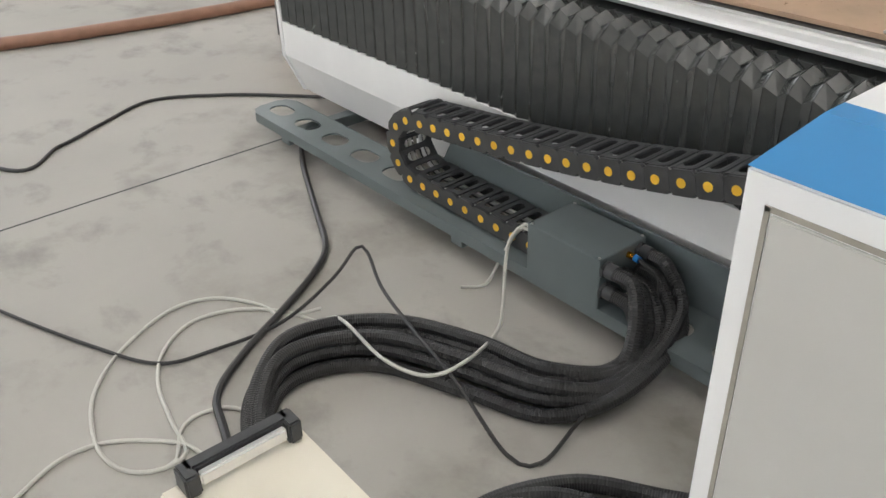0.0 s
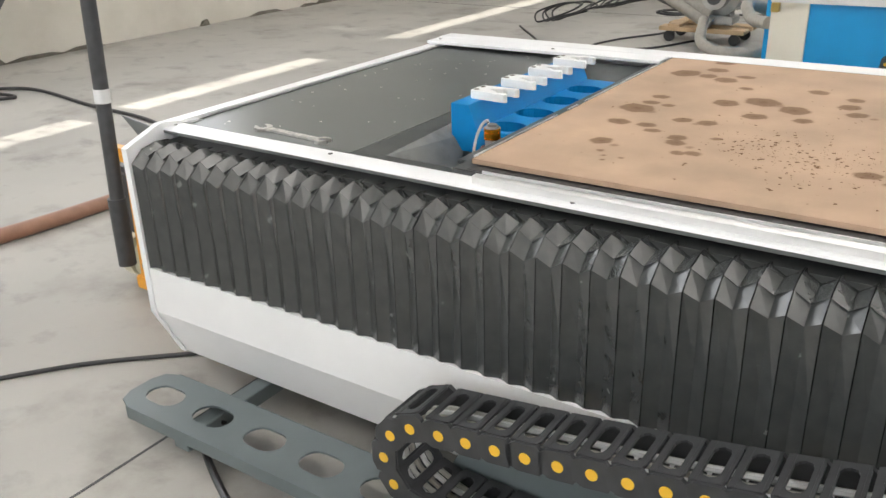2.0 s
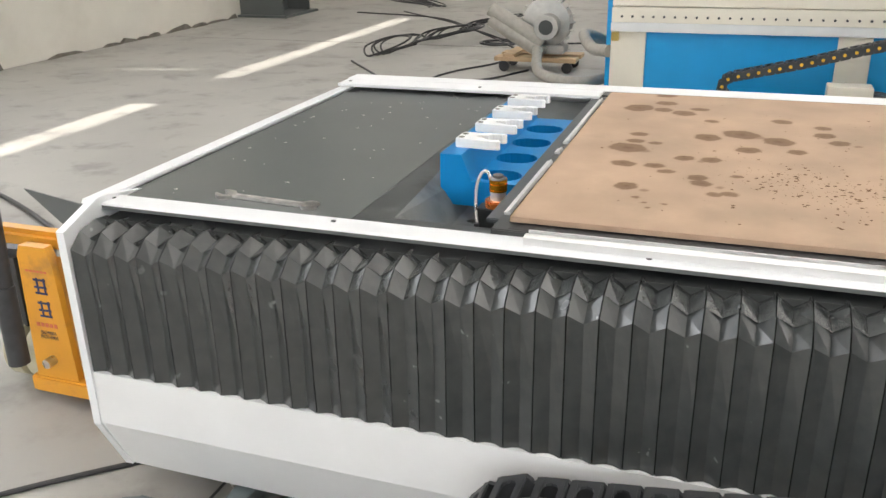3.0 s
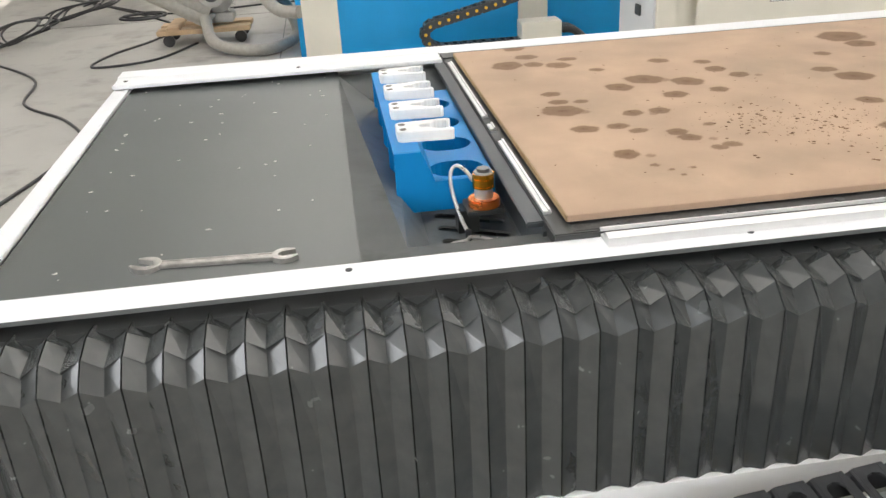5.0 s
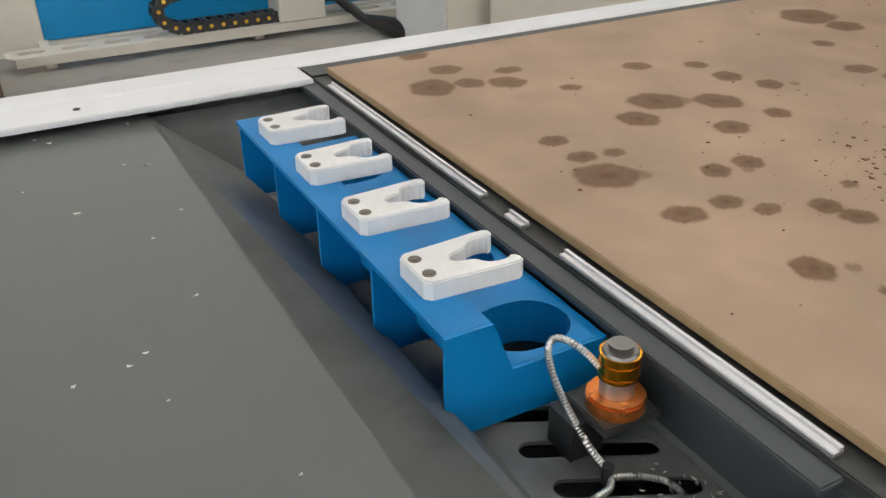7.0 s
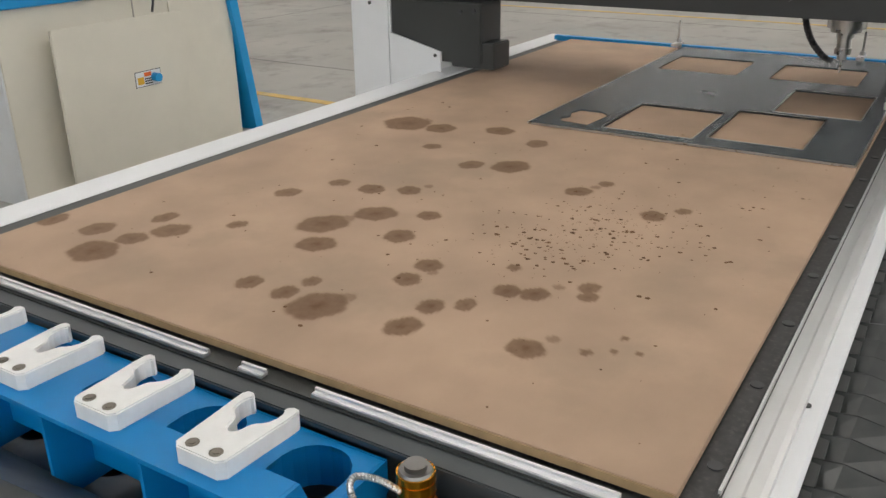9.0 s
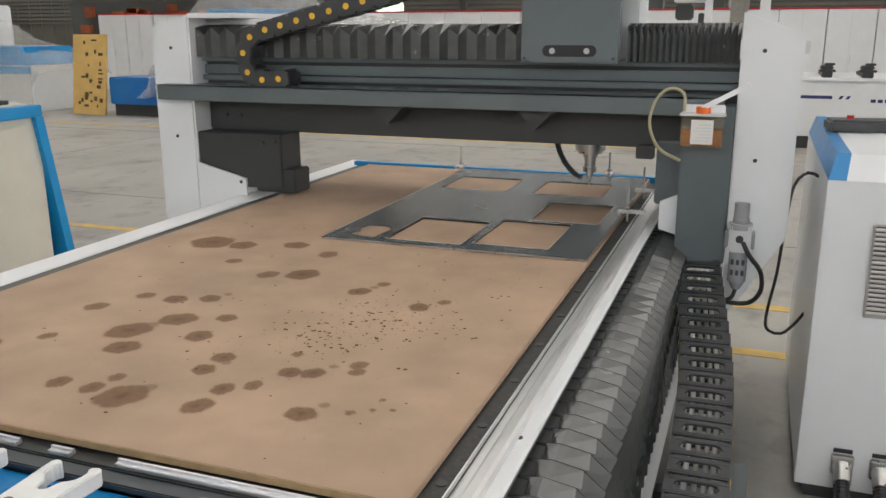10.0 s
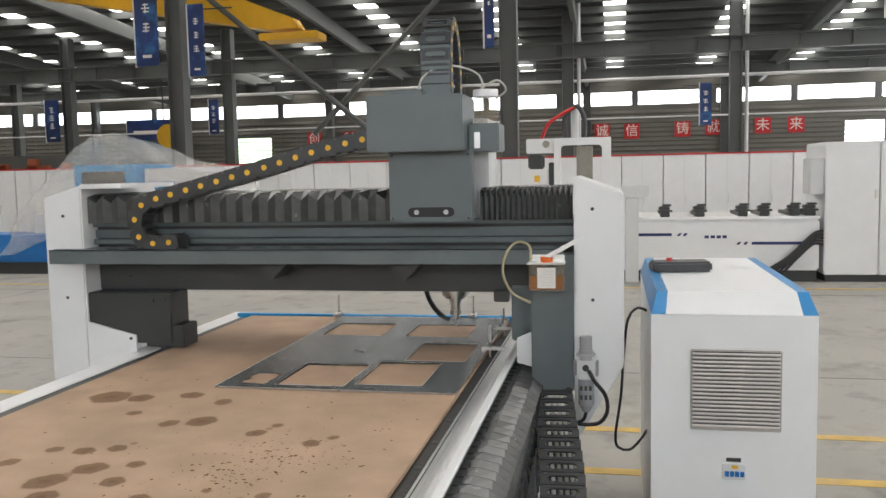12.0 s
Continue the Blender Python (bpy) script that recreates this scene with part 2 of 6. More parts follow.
def B(*a, **k):
    return box(bmesh.new(), *a, **k)


def obround(cx, cy, lx, ly, n=7):
    """A slot's outline: lx by ly, with round ends along its longer side."""
    out = []
    if lx >= ly:
        r, h = ly / 2, (lx - ly) / 2
        for i in range(n + 1):
            a = -math.pi / 2 + math.pi * i / n
            out.append((cx + h + r * math.cos(a), cy + r * math.sin(a)))
        for i in range(n + 1):
            a = math.pi / 2 + math.pi * i / n
            out.append((cx - h + r * math.cos(a), cy + r * math.sin(a)))
        return out
    return [(cx + q - cy, cy + p - cx) for p, q in obround(cx, cy, ly, lx, n)]


# ---- the hall ----
bm = bmesh.new()
bmesh.ops.create_grid(bm, x_segments=1, y_segments=1, size=1.0, matrix=Matrix.Translation((18, 8, 0)) @ Matrix.Diagonal((40, 40, 1, 1)))
solo("floor", bm, CONCRETE, "worn pale grey concrete workshop floor with stains", "floor", kind="structure")

# saw-cut joints and painted lines on the slab
bm = bmesh.new()
for a, b in (((0.155, -6.0), (0.155, 12.0)), ((5.6, -12.0), (5.6, 20.0)), ((9.4, -12.0), (9.4, 20.0))):
    box(bm, a[0] - 0.004, a[0] + 0.004, a[1], b[1], 0.0005, 0.0015)
for y in (-3.4, 6.9):
    box(bm, -5.0, 40.0, y - 0.004, y + 0.004, 0.0005, 0.0015)
solo("floor_joint", bm, DARK, "thin dark saw-cut joints in the concrete floor", "floor joint", kind="structure")
bm = bmesh.new()
for x, y0, y1 in ((4.28, -6.0, -0.05), (3.62, -6.0, -0.05), (4.6, 1.9, 9.0), (9.9, -8.0, 16.0)):
    box(bm, x - 0.04, x + 0.04, y0, y1, 0.001, 0.003)
solo("floor_line", bm, LINE, "worn yellow painted lines on the concrete floor", "floor marking", kind="structure")

# side wall with a slot of high windows that lets the sun in
bm = bmesh.new()
WX0, WX1 = -5.28, -5.2
box(bm, WX0, WX1, -32, 48, 0, 2.1)
box(bm, WX0, WX1, -32, 48, 4.4, 4.98)
box(bm, WX0, WX1, 4.8, 48, 2.1, 4.4)
box(bm, WX0, WX1, -32, -9.6, 2.1, 4.4)
box(bm, WX0, WX1, -32, 48, 5.66, 9.0)
for k in range(1, 8):
    box(bm, WX0, WX1, -9.6 + 1.8 * k - 0.06, -9.6 + 1.8 * k + 0.06, 2.1, 4.4)
for y in (-1.2, 3.35, 9.6, 13.6, 18.0, -6.0, -12.0):
    box(bm, WX0, WX1, y, y + 1.05, 4.98, 5.66)
for y in (0.7, 1.5, 2.4, 5.3, 6.5, 7.4, 8.5, 11.2):
    box(bm, WX0, WX0 + 0.06, y, y + 0.03, 4.98, 5.66)
solo("wall_west", bm, WALLW, "plain off-white plastered workshop wall with scuffed foot", "wall", kind="structure")
# unseen panes added where bright bellows reflections point; they light west-facing sides
bm = bmesh.new()
for k in range(8):
    box(bm, WX0 + 0.03, WX0 + 0.05, -9.54 + 1.8 * k, -7.86 + 1.8 * k, 2.1, 4.4)
solo("window_2", bm, ADDED_DAY, "tall glowing panes added in the unseen upper side wall", "window", kind="structure")
bm = bmesh.new()
random.seed(4)
y = -4.0
while y < 12:
    w = random.uniform(0.1, 0.6)
    if random.random() < 0.5:
        prism(bm, [(y, 0.0), (y + w, 0.0), (y + w * 0.8, random.uniform(0.02, 0.06)), (y + w * 0.3, random.uniform(0.02, 0.05))], "x", -5.2, -5.2 + random.uniform(0.02, 0.06))
    y += w
solo("baseboard", bm, mat("broken_plaster", (0.16, 0.145, 0.12), 0.9, var=0.3, scale=20), "broken dark plaster along the foot of the wall", "wall base", kind="structure")

FX = 42.0
bm = bmesh.new()
box(bm, FX, FX + 0.2, -32, 48, 0, 4.42)
box(bm, FX, FX + 0.2, -32, 48, 5.05, 9.0)
y = -31.0
while y < 47:      # ribs of the cladding
    box(bm, FX - 0.03, FX, y, y + 0.12, 0, 4.42)
    y += 0.9
z = 1.6
while z < 8.9:      # lapped horizontal sheets
    if not 4.3 < z < 5.1:
        prism(bm, [(FX - 0.10, z), (FX - 0.032, z + 0.02), (FX - 0.032, z + 0.15)], "y", -32, 48) if z < 4.2 else box(bm, FX - 0.04, FX - 0.001, -32, 48, z, z + 0.07)
    z += 0.22
solo("wall_east", bm, CLAD, "grey-brown ribbed metal wall cladding", "wall", kind="structure")
bm = bmesh.new()
y = -30.0
while y < 46:
    box(bm, FX + 0.1, FX + 0.12, y, y + 3.3, 4.42, 5.05)
    y += 3.6
solo("window_1", bm, DAY, "long band of bright high windows", "window", kind="structure")
bm = bmesh.new()
y = -30.3
while y < 46:
    box(bm, FX - 0.02, FX + 0.14, y, y + 0.3, 4.42, 5.05)
    y += 3.6
solo("window_frame", bm, STRUCT, "dark window mullions of the high window band", "window frame", kind="structure")
for i, (y0, y1, z0, z1) in enumerate(((17.2, 19.5, 0, 3.37), (-12.4, -10.75, 0, 3.4))):
    bm = B(FX - 0.08, FX - 0.04, y0, y1, z0, z1)
    solo("door_%d" % (i + 1), bm, (GREENERY, DAY)[i], "tall open doorway with bright daylight beyond", "doorway", kind="structure")
solo("wall_north", B(-5.2, FX, 47.8, 48.0, 0, 9.0), CLAD, "grey-brown metal wall cladding", "wall", kind="structure")
# unseen south wall, drawn near to carry the added panes
SY0 = -15.0
bm = bmesh.new()
box(bm, -5.2, FX, SY0 - 0.2, SY0, 0, 2.2)
box(bm, -5.2, FX, SY0 - 0.2, SY0, 4.8, 9.0)
# glowing panes added out of view to brighten south-facing sides
panes = bmesh.new()
x = -5.2
while x < FX:
    box(bm, x, x + 0.35, SY0 - 0.2, SY0, 2.2, 4.8)
    box(panes, x + 0.35, min(x + 3.6, FX), SY0 - 0.12, SY0 - 0.1, 2.2, 4.8)
    x += 3.6
solo("wall_south", bm, CLAD, "grey-brown metal wall cladding", "wall", kind="structure")
solo("window_3", panes, ADDED_DAY, "long band of glowing panes added to light the south side", "window", kind="structure")


def roof_z(x):
    return 8.5 - 0.06 * x


bm = bmesh.new()
for k in range(-4, 13):   # roof sheets between the translucent strips
    y0, y1 = -0.4 + 4 * k + 0.36, -0.4 + 4 * (k + 1) - 0.36
    prism(bm, [(-5.5, roof_z(-5.5)), (42.2, roof_z(42.2)), (42.2, roof_z(42.2) + 0.1), (-5.5, roof_z(-5.5) + 0.1)], "y", y0, y1)
for k in range(-4, 14):   # unseen closed ends of the strips beside the wall, added to dim its floor
    y0 = -0.4 + 4 * k
    prism(bm, [(-5.5, roof_z(-5.5) + 0.01), (-3.2, roof_z(-3.2) + 0.01), (-3.2, roof_z(-3.2) + 0.09), (-5.5, roof_z(-5.5) + 0.09)], "y", y0 - 0.36, y0 + 0.36)
solo("ceiling", bm, ROOFM, "dark metal roof sheeting of the hall", "roof", kind="structure")
bm = bmesh.new()
for k in range(-4, 14):
    y0 = -0.4 + 4 * k
    prism(bm, [(-3.2, roof_z(-3.2) + 0.02), (42.2, roof_z(42.2) + 0.02), (42.2, roof_z(42.2) + 0.06), (-3.2, roof_z(-3.2) + 0.06)], "y", y0 - 0.36, y0 + 0.36)
solo("skylight", bm, SKYLIGHT, "translucent white roof strips letting daylight in", "skylight", kind="structure")
x = -4.5
while x < 42:
    z = roof_z(x)
    solo("purlin", B(x - 0.05, x + 0.05, SY0, 47, z - 0.24, z - 0.02), STRUCT, "dark steel purlin under the roof", "purlin", "purlins", kind="structure")
    x += 1.45


def i_column(name, x, y, h, w=0.34, group="hall columns"):
    bm = bmesh.new()
    box(bm, x - 0.012, x + 0.012, y - w / 2, y + w / 2, 0, h)
    box(bm, x - w / 2, x + w / 2, y - w / 2 - 0.015, y - w / 2, 0, h)
    box(bm, x - w / 2, x + w / 2, y + w / 2, y + w / 2 + 0.015, 0, h)
    box(bm, x - w / 2 - 0.08, x + w / 2 + 0.08, y - w / 2 - 0.1, y + w / 2 + 0.1, 0, 0.03)
    return solo(name, bm, STRUCT, "grey painted steel column of the hall", "column", group, "structure")


for x, y in ((18.0, 9.45), (18.0, 1.82), (28.0, 1.1), (28.0, -4.1), (28.0, 12.9), (28.0, 19.2), (28.0, -10.5), (41.5, 7.0), (41.5, 13.8), (41.5, 0.9), (41.5, -5.4), (41.5, 22.0), (41.5, 27.0), (34.0, 26.0), (18.0, -6.5)):
    i_column("column", x, y, roof_z(x) - 0.3)
for x, z in ((28.0, 5.0), (18.0, 6.1), (37.5, 5.2)):     # crane runway girders
    bm = bmesh.new()
    prism(bm, [(x + a, z + b) for a, b in ((-0.15, -0.02), (0.15, -0.02), (0.15, 0.02), (0.01, 0.02), (0.01, 0.44), (0.15, 0.44), (0.15, 0.48), (-0.15, 0.48), (-0.15, 0.44), (-0.01, 0.44), (-0.01, 0.02), (-0.15, 0.02))], "y", SY0, 47)
    gd = solo("girder", bm, STRUCT, "grey steel crane runway girder across the hall", "girder", "girders", kind="structure")
    fin = mesh_of("stiffener", B(-0.13, -0.01, 0.0, 0.02, 0.0, 0.44), STRUCT)
    y = -13.5
    while y < 40:
        o = new("stiffener", fin)
        o.parent, o.matrix_basis = gd, Matrix.Translation((x, y, z))
        y += 1.5
for y in (-14.0, -7.0, 0.9, 9.0, 16.0, 23.0, 30.0):
    bm = bmesh.new()
    for s in range(8):
        x0, x1 = -5 + s * 5.9, -5 + (s + 1) * 5.9
        prism(bm, [(x0, roof_z(x0) - 0.7), (x1, roof_z(x1) - 0.7), (x1, roof_z(x1) - 0.25), (x0, roof_z(x0) - 0.25)], "y", y - 0.08, y + 0.08)
    solo("rafter", bm, STRUCT, "deep dark steel rafter under the roof", "rafter", "rafters", kind="structure")
bm = bmesh.new()
cyl(bm, (33, SY0, 4.75), (33, 47, 4.75), 0.06, n=8)
cyl(bm, (33, SY0, 3.3), (33, 47, 3.3), 0.03, n=6)
solo("pipe_run", bm, LIGHT, "thin pale service pipes crossing the hall", "pipe", kind="structure")
bm = bmesh.new()
cyl(bm, (19.6, 11.0, 7.1), (19.6, 5.1, 2.2), 0.07, n=8)
cyl(bm, (19.9, 3.3, 5.9), (19.9, 6.9, 2.4), 0.07, n=8)
solo("wind_brace", bm, STRUCT, "crossed grey steel bracing between columns", "brace", kind="structure")
bm = bmesh.new()
for x, y in ((28.1, 0.75), (28.1, -4.45)):
    cyl(bm, (x, y, 0), (x, y, 7.0), 0.06, n=8)
solo("down_pipe", bm, LIGHT, "pale vertical down pipes beside columns", "pipe", kind="structure")

# overhead crane
crane = thing("overhead_crane", (20, 9, 6.0), "yellow overhead travelling crane beam under the roof", "crane")
bm = bmesh.new()
prism(bm, [(14.5, 6.15), (14.5, 6.75), (8.6, 5.75), (7.25, 5.2), (7.1, 4.95), (7.9, 4.95)], "x", 19.6, 20.1)
part("girder", bm, CRANE, crane)
bm = bmesh.new()
box(bm, 19.5, 20.2, 6.6, 8.1, 4.68, 4.86, 0.02)
part("end_carriage", bm, CRANE, crane)
hook = thing("crane_hook", (30, 16.5, 4), "yellow crane hook block hanging from above", "crane hook")
bm = bmesh.new()
cyl(bm, (29.9, 16.4, 3.0), (30.1, 16.4, 3.0), 0.45, n=20)
part("hook_block", bm, CRANE, hook)
bm = bmesh.new()
for dy in (-0.2, 0.2):
    cyl(bm, (30, 16.4 + dy, 3.3), (30, 16.4 + dy, 6.75), 0.03, n=6)
part("rope", bm, DARK, hook)

# red character boards on the far wall
for ch, y, z in (("创", 14.8, 3.23), ("新", 12.9, 3.2), ("诚", 0.2, 3.2), ("信", -1.2, 3.17), ("铸", -3.55, 3.2), ("就", -4.95, 3.24), ("未", -7.16, 3.26), ("来", -8.62, 3.26)):
    sg = thing("wall_sign", (FX - 0.2, y, z), "square red wall board with one pale character", "sign", "red character boards")
    part("board", B(FX - 0.12, FX - 0.02, y - 0.36, y + 0.36, z - 0.36, z + 0.36), SIGNRED, sg)
    cu = bpy.data.curves.new("lettering", "FONT")
    cu.body, cu.size, cu.align_x, cu.align_y, cu.extrude = ch, 0.62, "CENTER", "CENTER", 0.004
    cu.materials.append(SIGNWHITE)
    tx = new("lettering", cu)
    tx.parent = sg
    tx.matrix_basis = Matrix.Translation((0.07, 0, 0)) @ Matrix(((0, 0, -1, 0), (-1, 0, 0, 0), (0, 1, 0, 0), (0, 0, 0, 1)))


def banner(x, y0, y1, z0, z1, label="tall blue printed banner hanging from the column"):
    b = thing("banner", (x, (y0 + y1) / 2, z0), label, "banner", "hanging banners")
    part("cloth", B(x - 0.02, x + 0.02, y0, y1, z0, z1), POSTER, b)
    part("frame", B(x - 0.03, x + 0.03, y1, y1 + 0.03, z0 - 0.02, z1 + 0.02), LIGHT, b)
    w, h = y1 - y0, z1 - z0
    part("hanger", B(x - 0.01, x + 0.45, y1 - 0.04, y1 - 0.01, z1 - 0.05, z1 - 0.02), DARK, b)
    part("hanger", B(x + 0.40, x + 0.43, y0 - 0.5, y1 + 0.5, z1 - 0.05, z1 - 0.02), DARK, b)
    if h > w:
        random.seed(int(y0 * 10))
        for k in range(3):
            bm = bmesh.new()
            zc, s = z1 - h * (0.24 + 0.19 * k), w * 0.2
            for dz in (-0.8, -0.1, 0.6):
                box(bm, x - 0.026, x - 0.022, y0 + w * 0.5 - s * random.uniform(0.5, 1.0), y0 + w * 0.5 + s * random.uniform(0.5, 1.0), zc + s * dz, zc + s * (dz + 0.28))
            box(bm, x - 0.027, x - 0.0225, y0 + w * 0.5 - s * 0.15, y0 + w * 0.5 + s * 0.15, zc - s, zc + s)
            part("print", bm, SIGNWHITE, b)
        part("print_line", B(x - 0.026, x - 0.022, y0 + w * 0.3, y0 + w * 0.7, z0 + h * 0.08, z0 + h * 0.11), SIGNWHITE, b)
    else:
        part("print", B(x - 0.026, x - 0.022, y0 + w * 0.15, y1 - w * 0.15, z0 + h * 0.3, z0 + h * 0.48), SIGNWHITE, b)
    return b


banner(17.7, 9.75, 10.3, 3.95, 6.2)
banner(17.9, 8.72, 9.1, 3.7, 5.3)
banner(27.7, 19.45, 20.0, 2.8, 4.3)
banner(27.7, 13.2, 13.55, 2.9, 4.1)
banner(27.7, -3.35, -3.0, 2.7, 4.0)
banner(17.8, 2.1, 2.3, 4.0, 6.4)
banner(17.75, -5.95, -5.5, 4.2, 6.4)
banner(41.53, 22.6, 25.2, 3.4, 4.5, "wide blue printed banner on the far wall")


# ---- router machine: bed and skirts ----
H = 0.73
bed = thing("router_bed", (1.8, 0.7, 0), "white and grey machine bed of a large router table", "machine bed")
# outer white flanges
bm = bmesh.new()
prism(bm, [(0.052, H - 0.004), (0.052, H), (-0.007, H), (-0.011, H - 0.004)], "x", -0.085, 3.42)
part("near_flange", bm, WHITE, bed)
# the unlit front lip has its shade put into a grey colour
part("flange_lip", B(-0.08, 3.42, -0.0105, -0.0065, H - 0.012, H - 0.0042), GREY, bed, "folded lip under the flange, grey for its shade")
bm = bmesh.new()
prism(bm, [(1.372, H + 0.003), (1.372, H + 0.015), (1.38, H + 0.018), (1.455, H + 0.018), (1.462, H + 0.01), (1.462, 0.36), (1.45, 0.36), (1.45, H + 0.003)], "x", -0.092, 3.53)
part("far_flange", bm, WHITE, bed)
part("wide_flange", B(-0.09, 0.829, 1.284, 1.373, H + 0.006, H + 0.0165, 0.002), WHITE, bed, "wide white flange beside the cover sheet")
bm = bmesh.new()
box(bm, -0.09, -0.048, -0.002, 1.392, H - 0.006, H + 0.002, 0.001)
box(bm, -0.092, -0.084, 0.0, 1.40, 0.36, H - 0.006)
part("end_flange", bm, WHITE, bed)
# screw heads along the near flange
for x in (-0.03, 0.511, 1.14):
    bm = bmesh.new()
    cyl(bm, (x, 0.03 if x < 0.9 else 0.012, H - 0.002), (x, 0.03 if x < 0.9 else 0.012, H + 0.0015), 0.0055, n=10)
    part("screw", bm, DARK, bed, "small dark screw head")
for x in (-0.06, 0.42):
    bm = bmesh.new()
    cyl(bm, (x, 1.33, H + 0.012), (x, 1.33, H + 0.0182), 0.006, n=10)
    part("screw", bm, DARK, bed, "small dark screw head")
# grey cover sheet
bm = bmesh.new()
box(bm, -0.048, 0.53, 0.052, 1.372, H - 0.014, H - 0.008, 0.001)
part("cover_sheet", bm, GREY, bed, "grey painted cover sheet with scattered chips")
# trough with sloped sides behind the rack
bm = bmesh.new()
zt, zb = H - 0.009, 0.635
c = [(0.53, 0.056), (0.835, 0.056), (0.835, 1.30), (0.53, 1.30)]
d = [(0.662, 0.192), (0.828, 0.192), (0.828, 1.15), (0.662, 1.15)]
hi = [bm.verts.new((*p, zt)) for p in c]
mid = [bm.verts.new(p) for p in ((0.608, 0.115, zt - 0.004), (0.835, 0.115, zt - 0.004))]
lo = [bm.verts.new((*p, zb)) for p in d]
bm.faces.new((hi[0], hi[1], mid[1], mid[0]))
bm.faces.new((mid[0], mid[1], lo[1], lo[0]))
bm.faces.new((hi[0], mid[0], lo[0], lo[3], hi[3]))
bm.faces.new((hi[3], lo[3], lo[2], hi[2]))
bm.faces.new((hi[1], hi[2], lo[2], lo[1], mid[1]))
g = bmesh.ops.solidify(bm, geom=bm.faces[:], thickness=0.003)
part("trough_side", bm, TROUGH, bed, "sloped dark grey sheet sides of the trough")
bm = bmesh.new()
def turned(pts, cx, cy, a):
    c, s = math.cos(a), math.sin(a)
    return [(cx + (x - cx) * c - (y - cy) * s, cy + (x - cx) * s + (y - cy) * c) for x, y in pts]
slots = [turned(obround(0.752, 0.273 + 0.0615 * k, 0.145, 0.024), 0.752, 0.273 + 0.0615 * k, radians(-27)) for k in range(4)] + [obround(0.745, 0.6 + 0.15 * k, 0.11, 0.05) for k in range(3)]
ring_plate(bm, [(0.655, 0.185), (0.83, 0.185), (0.83, 1.155), (0.655, 1.155)], slots, zb - 0.006, zb - 0.001)
part("slotted_plate", bm, TROUGH, bed, "grey plate with round-ended slots")
part("trough_floor", B(0.55, 0.84, 0.12, 1.35, 0.50, 0.51), DARK, bed)
# dark table frame under the board
bm = bmesh.new()
box(bm, 0.835, 3.40, 0.052, 1.371, 0.70, 0.741, 0.002)
box(bm, 0.835, 3.5, 1.309, 1.371, 0.741, 0.7445)
part("table", bm, DARK, bed, "dark vacuum table frame under the board")
bm = bmesh.new()
box(bm, 0.806, 0.836, 0.118, 1.386, 0.727, 0.737, 0.002)
box(bm, 0.829, 0.835, 0.10, 1.386, 0.636, 0.727)
part("edge_rail", bm, mat("edge_rail_paint", (0.058, 0.066, 0.070), 0.42, var=0.1, fine=0.06, fine_scale=420), bed, "dark grey edge rail along the trough")
bm = bmesh.new()
for y0, y1 in ((0.135, 0.52), (0.60, 0.64), (0.70, 1.24)):
    box(bm, 0.838, 0.852, y0, y1, 0.741, 0.747, 0.001)
    box(bm, 0.846, 0.850, y0, y1, 0.747, 0.7505)
part("slot_strip", bm, ALU, bed, "thin bright aluminium strips let into the frame")
for x in range(14):
    bm = bmesh.new()
    cyl(bm, (0.95 + 0.185 * x, 0.070, 0.7405), (0.95 + 0.185 * x, 0.070, 0.7445), 0.0085, n=12)
    part("bolt", bm, PLASTIC, bed, "dark bolt head")
part("rubber_strip", B(0.868, 3.385, 0.058, 0.0855, 0.7405, 0.7425, 0.0008), mat("dusty_rubber", (0.045, 0.045, 0.045), 0.6, var=0.35, scale=60, stain=(0.13, 0.12, 0.11, 0.5), stain_scale=120), bed, "dusty black rubber strip beside the board")
# bright rail
bm = bmesh.new()
prism(bm, [(0.012, H + 0.0005), (0.056, H + 0.0005), (0.056, 0.7455), (0.053, 0.7455), (0.053, 0.736), (0.034, 0.736), (0.034, 0.746), (0.031, 0.7475), (0.018, 0.7475), (0.012, 0.745)], "x", 0.91, 3.42)
part("guide_rail", bm, ALU, bed, "bright extruded aluminium rail on the bed edge")
# white skirt below the bellows
bm = bmesh.new()
prism(bm, [(-0.128, 0.375), (-0.128, 0.243), (-0.056, 0.086), (-0.046, 0.086), (-0.046, 0.091), (-0.118, 0.248), (-0.118, 0.375)], "x", -0.03, 2.75)
part("skirt", bm, SKIRT, bed, "white folded skirt panel below the bellows")
part("skirt_ledge", B(-0.028, 2.75, -0.1175, -0.03, 0.366, 0.3715), SKIRT, bed, "white ledge folded in under the bellows")
bm = bmesh.new()
prism(bm, [(-0.132, 0.705), (-0.132, 0.24), (-0.058, 0.082), (0.25, 0.082), (0.25, 0.70), (-0.002, 0.745), (-0.02, 0.745)], "x", -0.05, -0.03)
part("end_plate", bm, WHITE, bed, "white end plate with cut corner")
bm = bmesh.new()
box(bm, -0.02, 3.4, -0.02, 0.06, 0.36, 0.70)
box(bm, 0.0, 3.4, -0.082, -0.02, 0.38, 0.60)
part("side_beam", bm, DARK, bed)
bm = bmesh.new()
box(bm, -0.084, 3.4, 0.1, 1.45, 0.20, 0.48)
box(bm, -0.02, 3.4, 0.02, 0.12, 0.08, 0.16, 0.004)
box(bm, -0.02, 3.4, 1.3, 1.4, 0.08, 0.16, 0.004)
for x in (0.15, 1.3, 2.4, 3.2):
    box(bm, x, x + 0.1, 0.02, 1.4, 0.05, 0.2)
part("under_frame", bm, IRON, bed, "dark steel underframe")
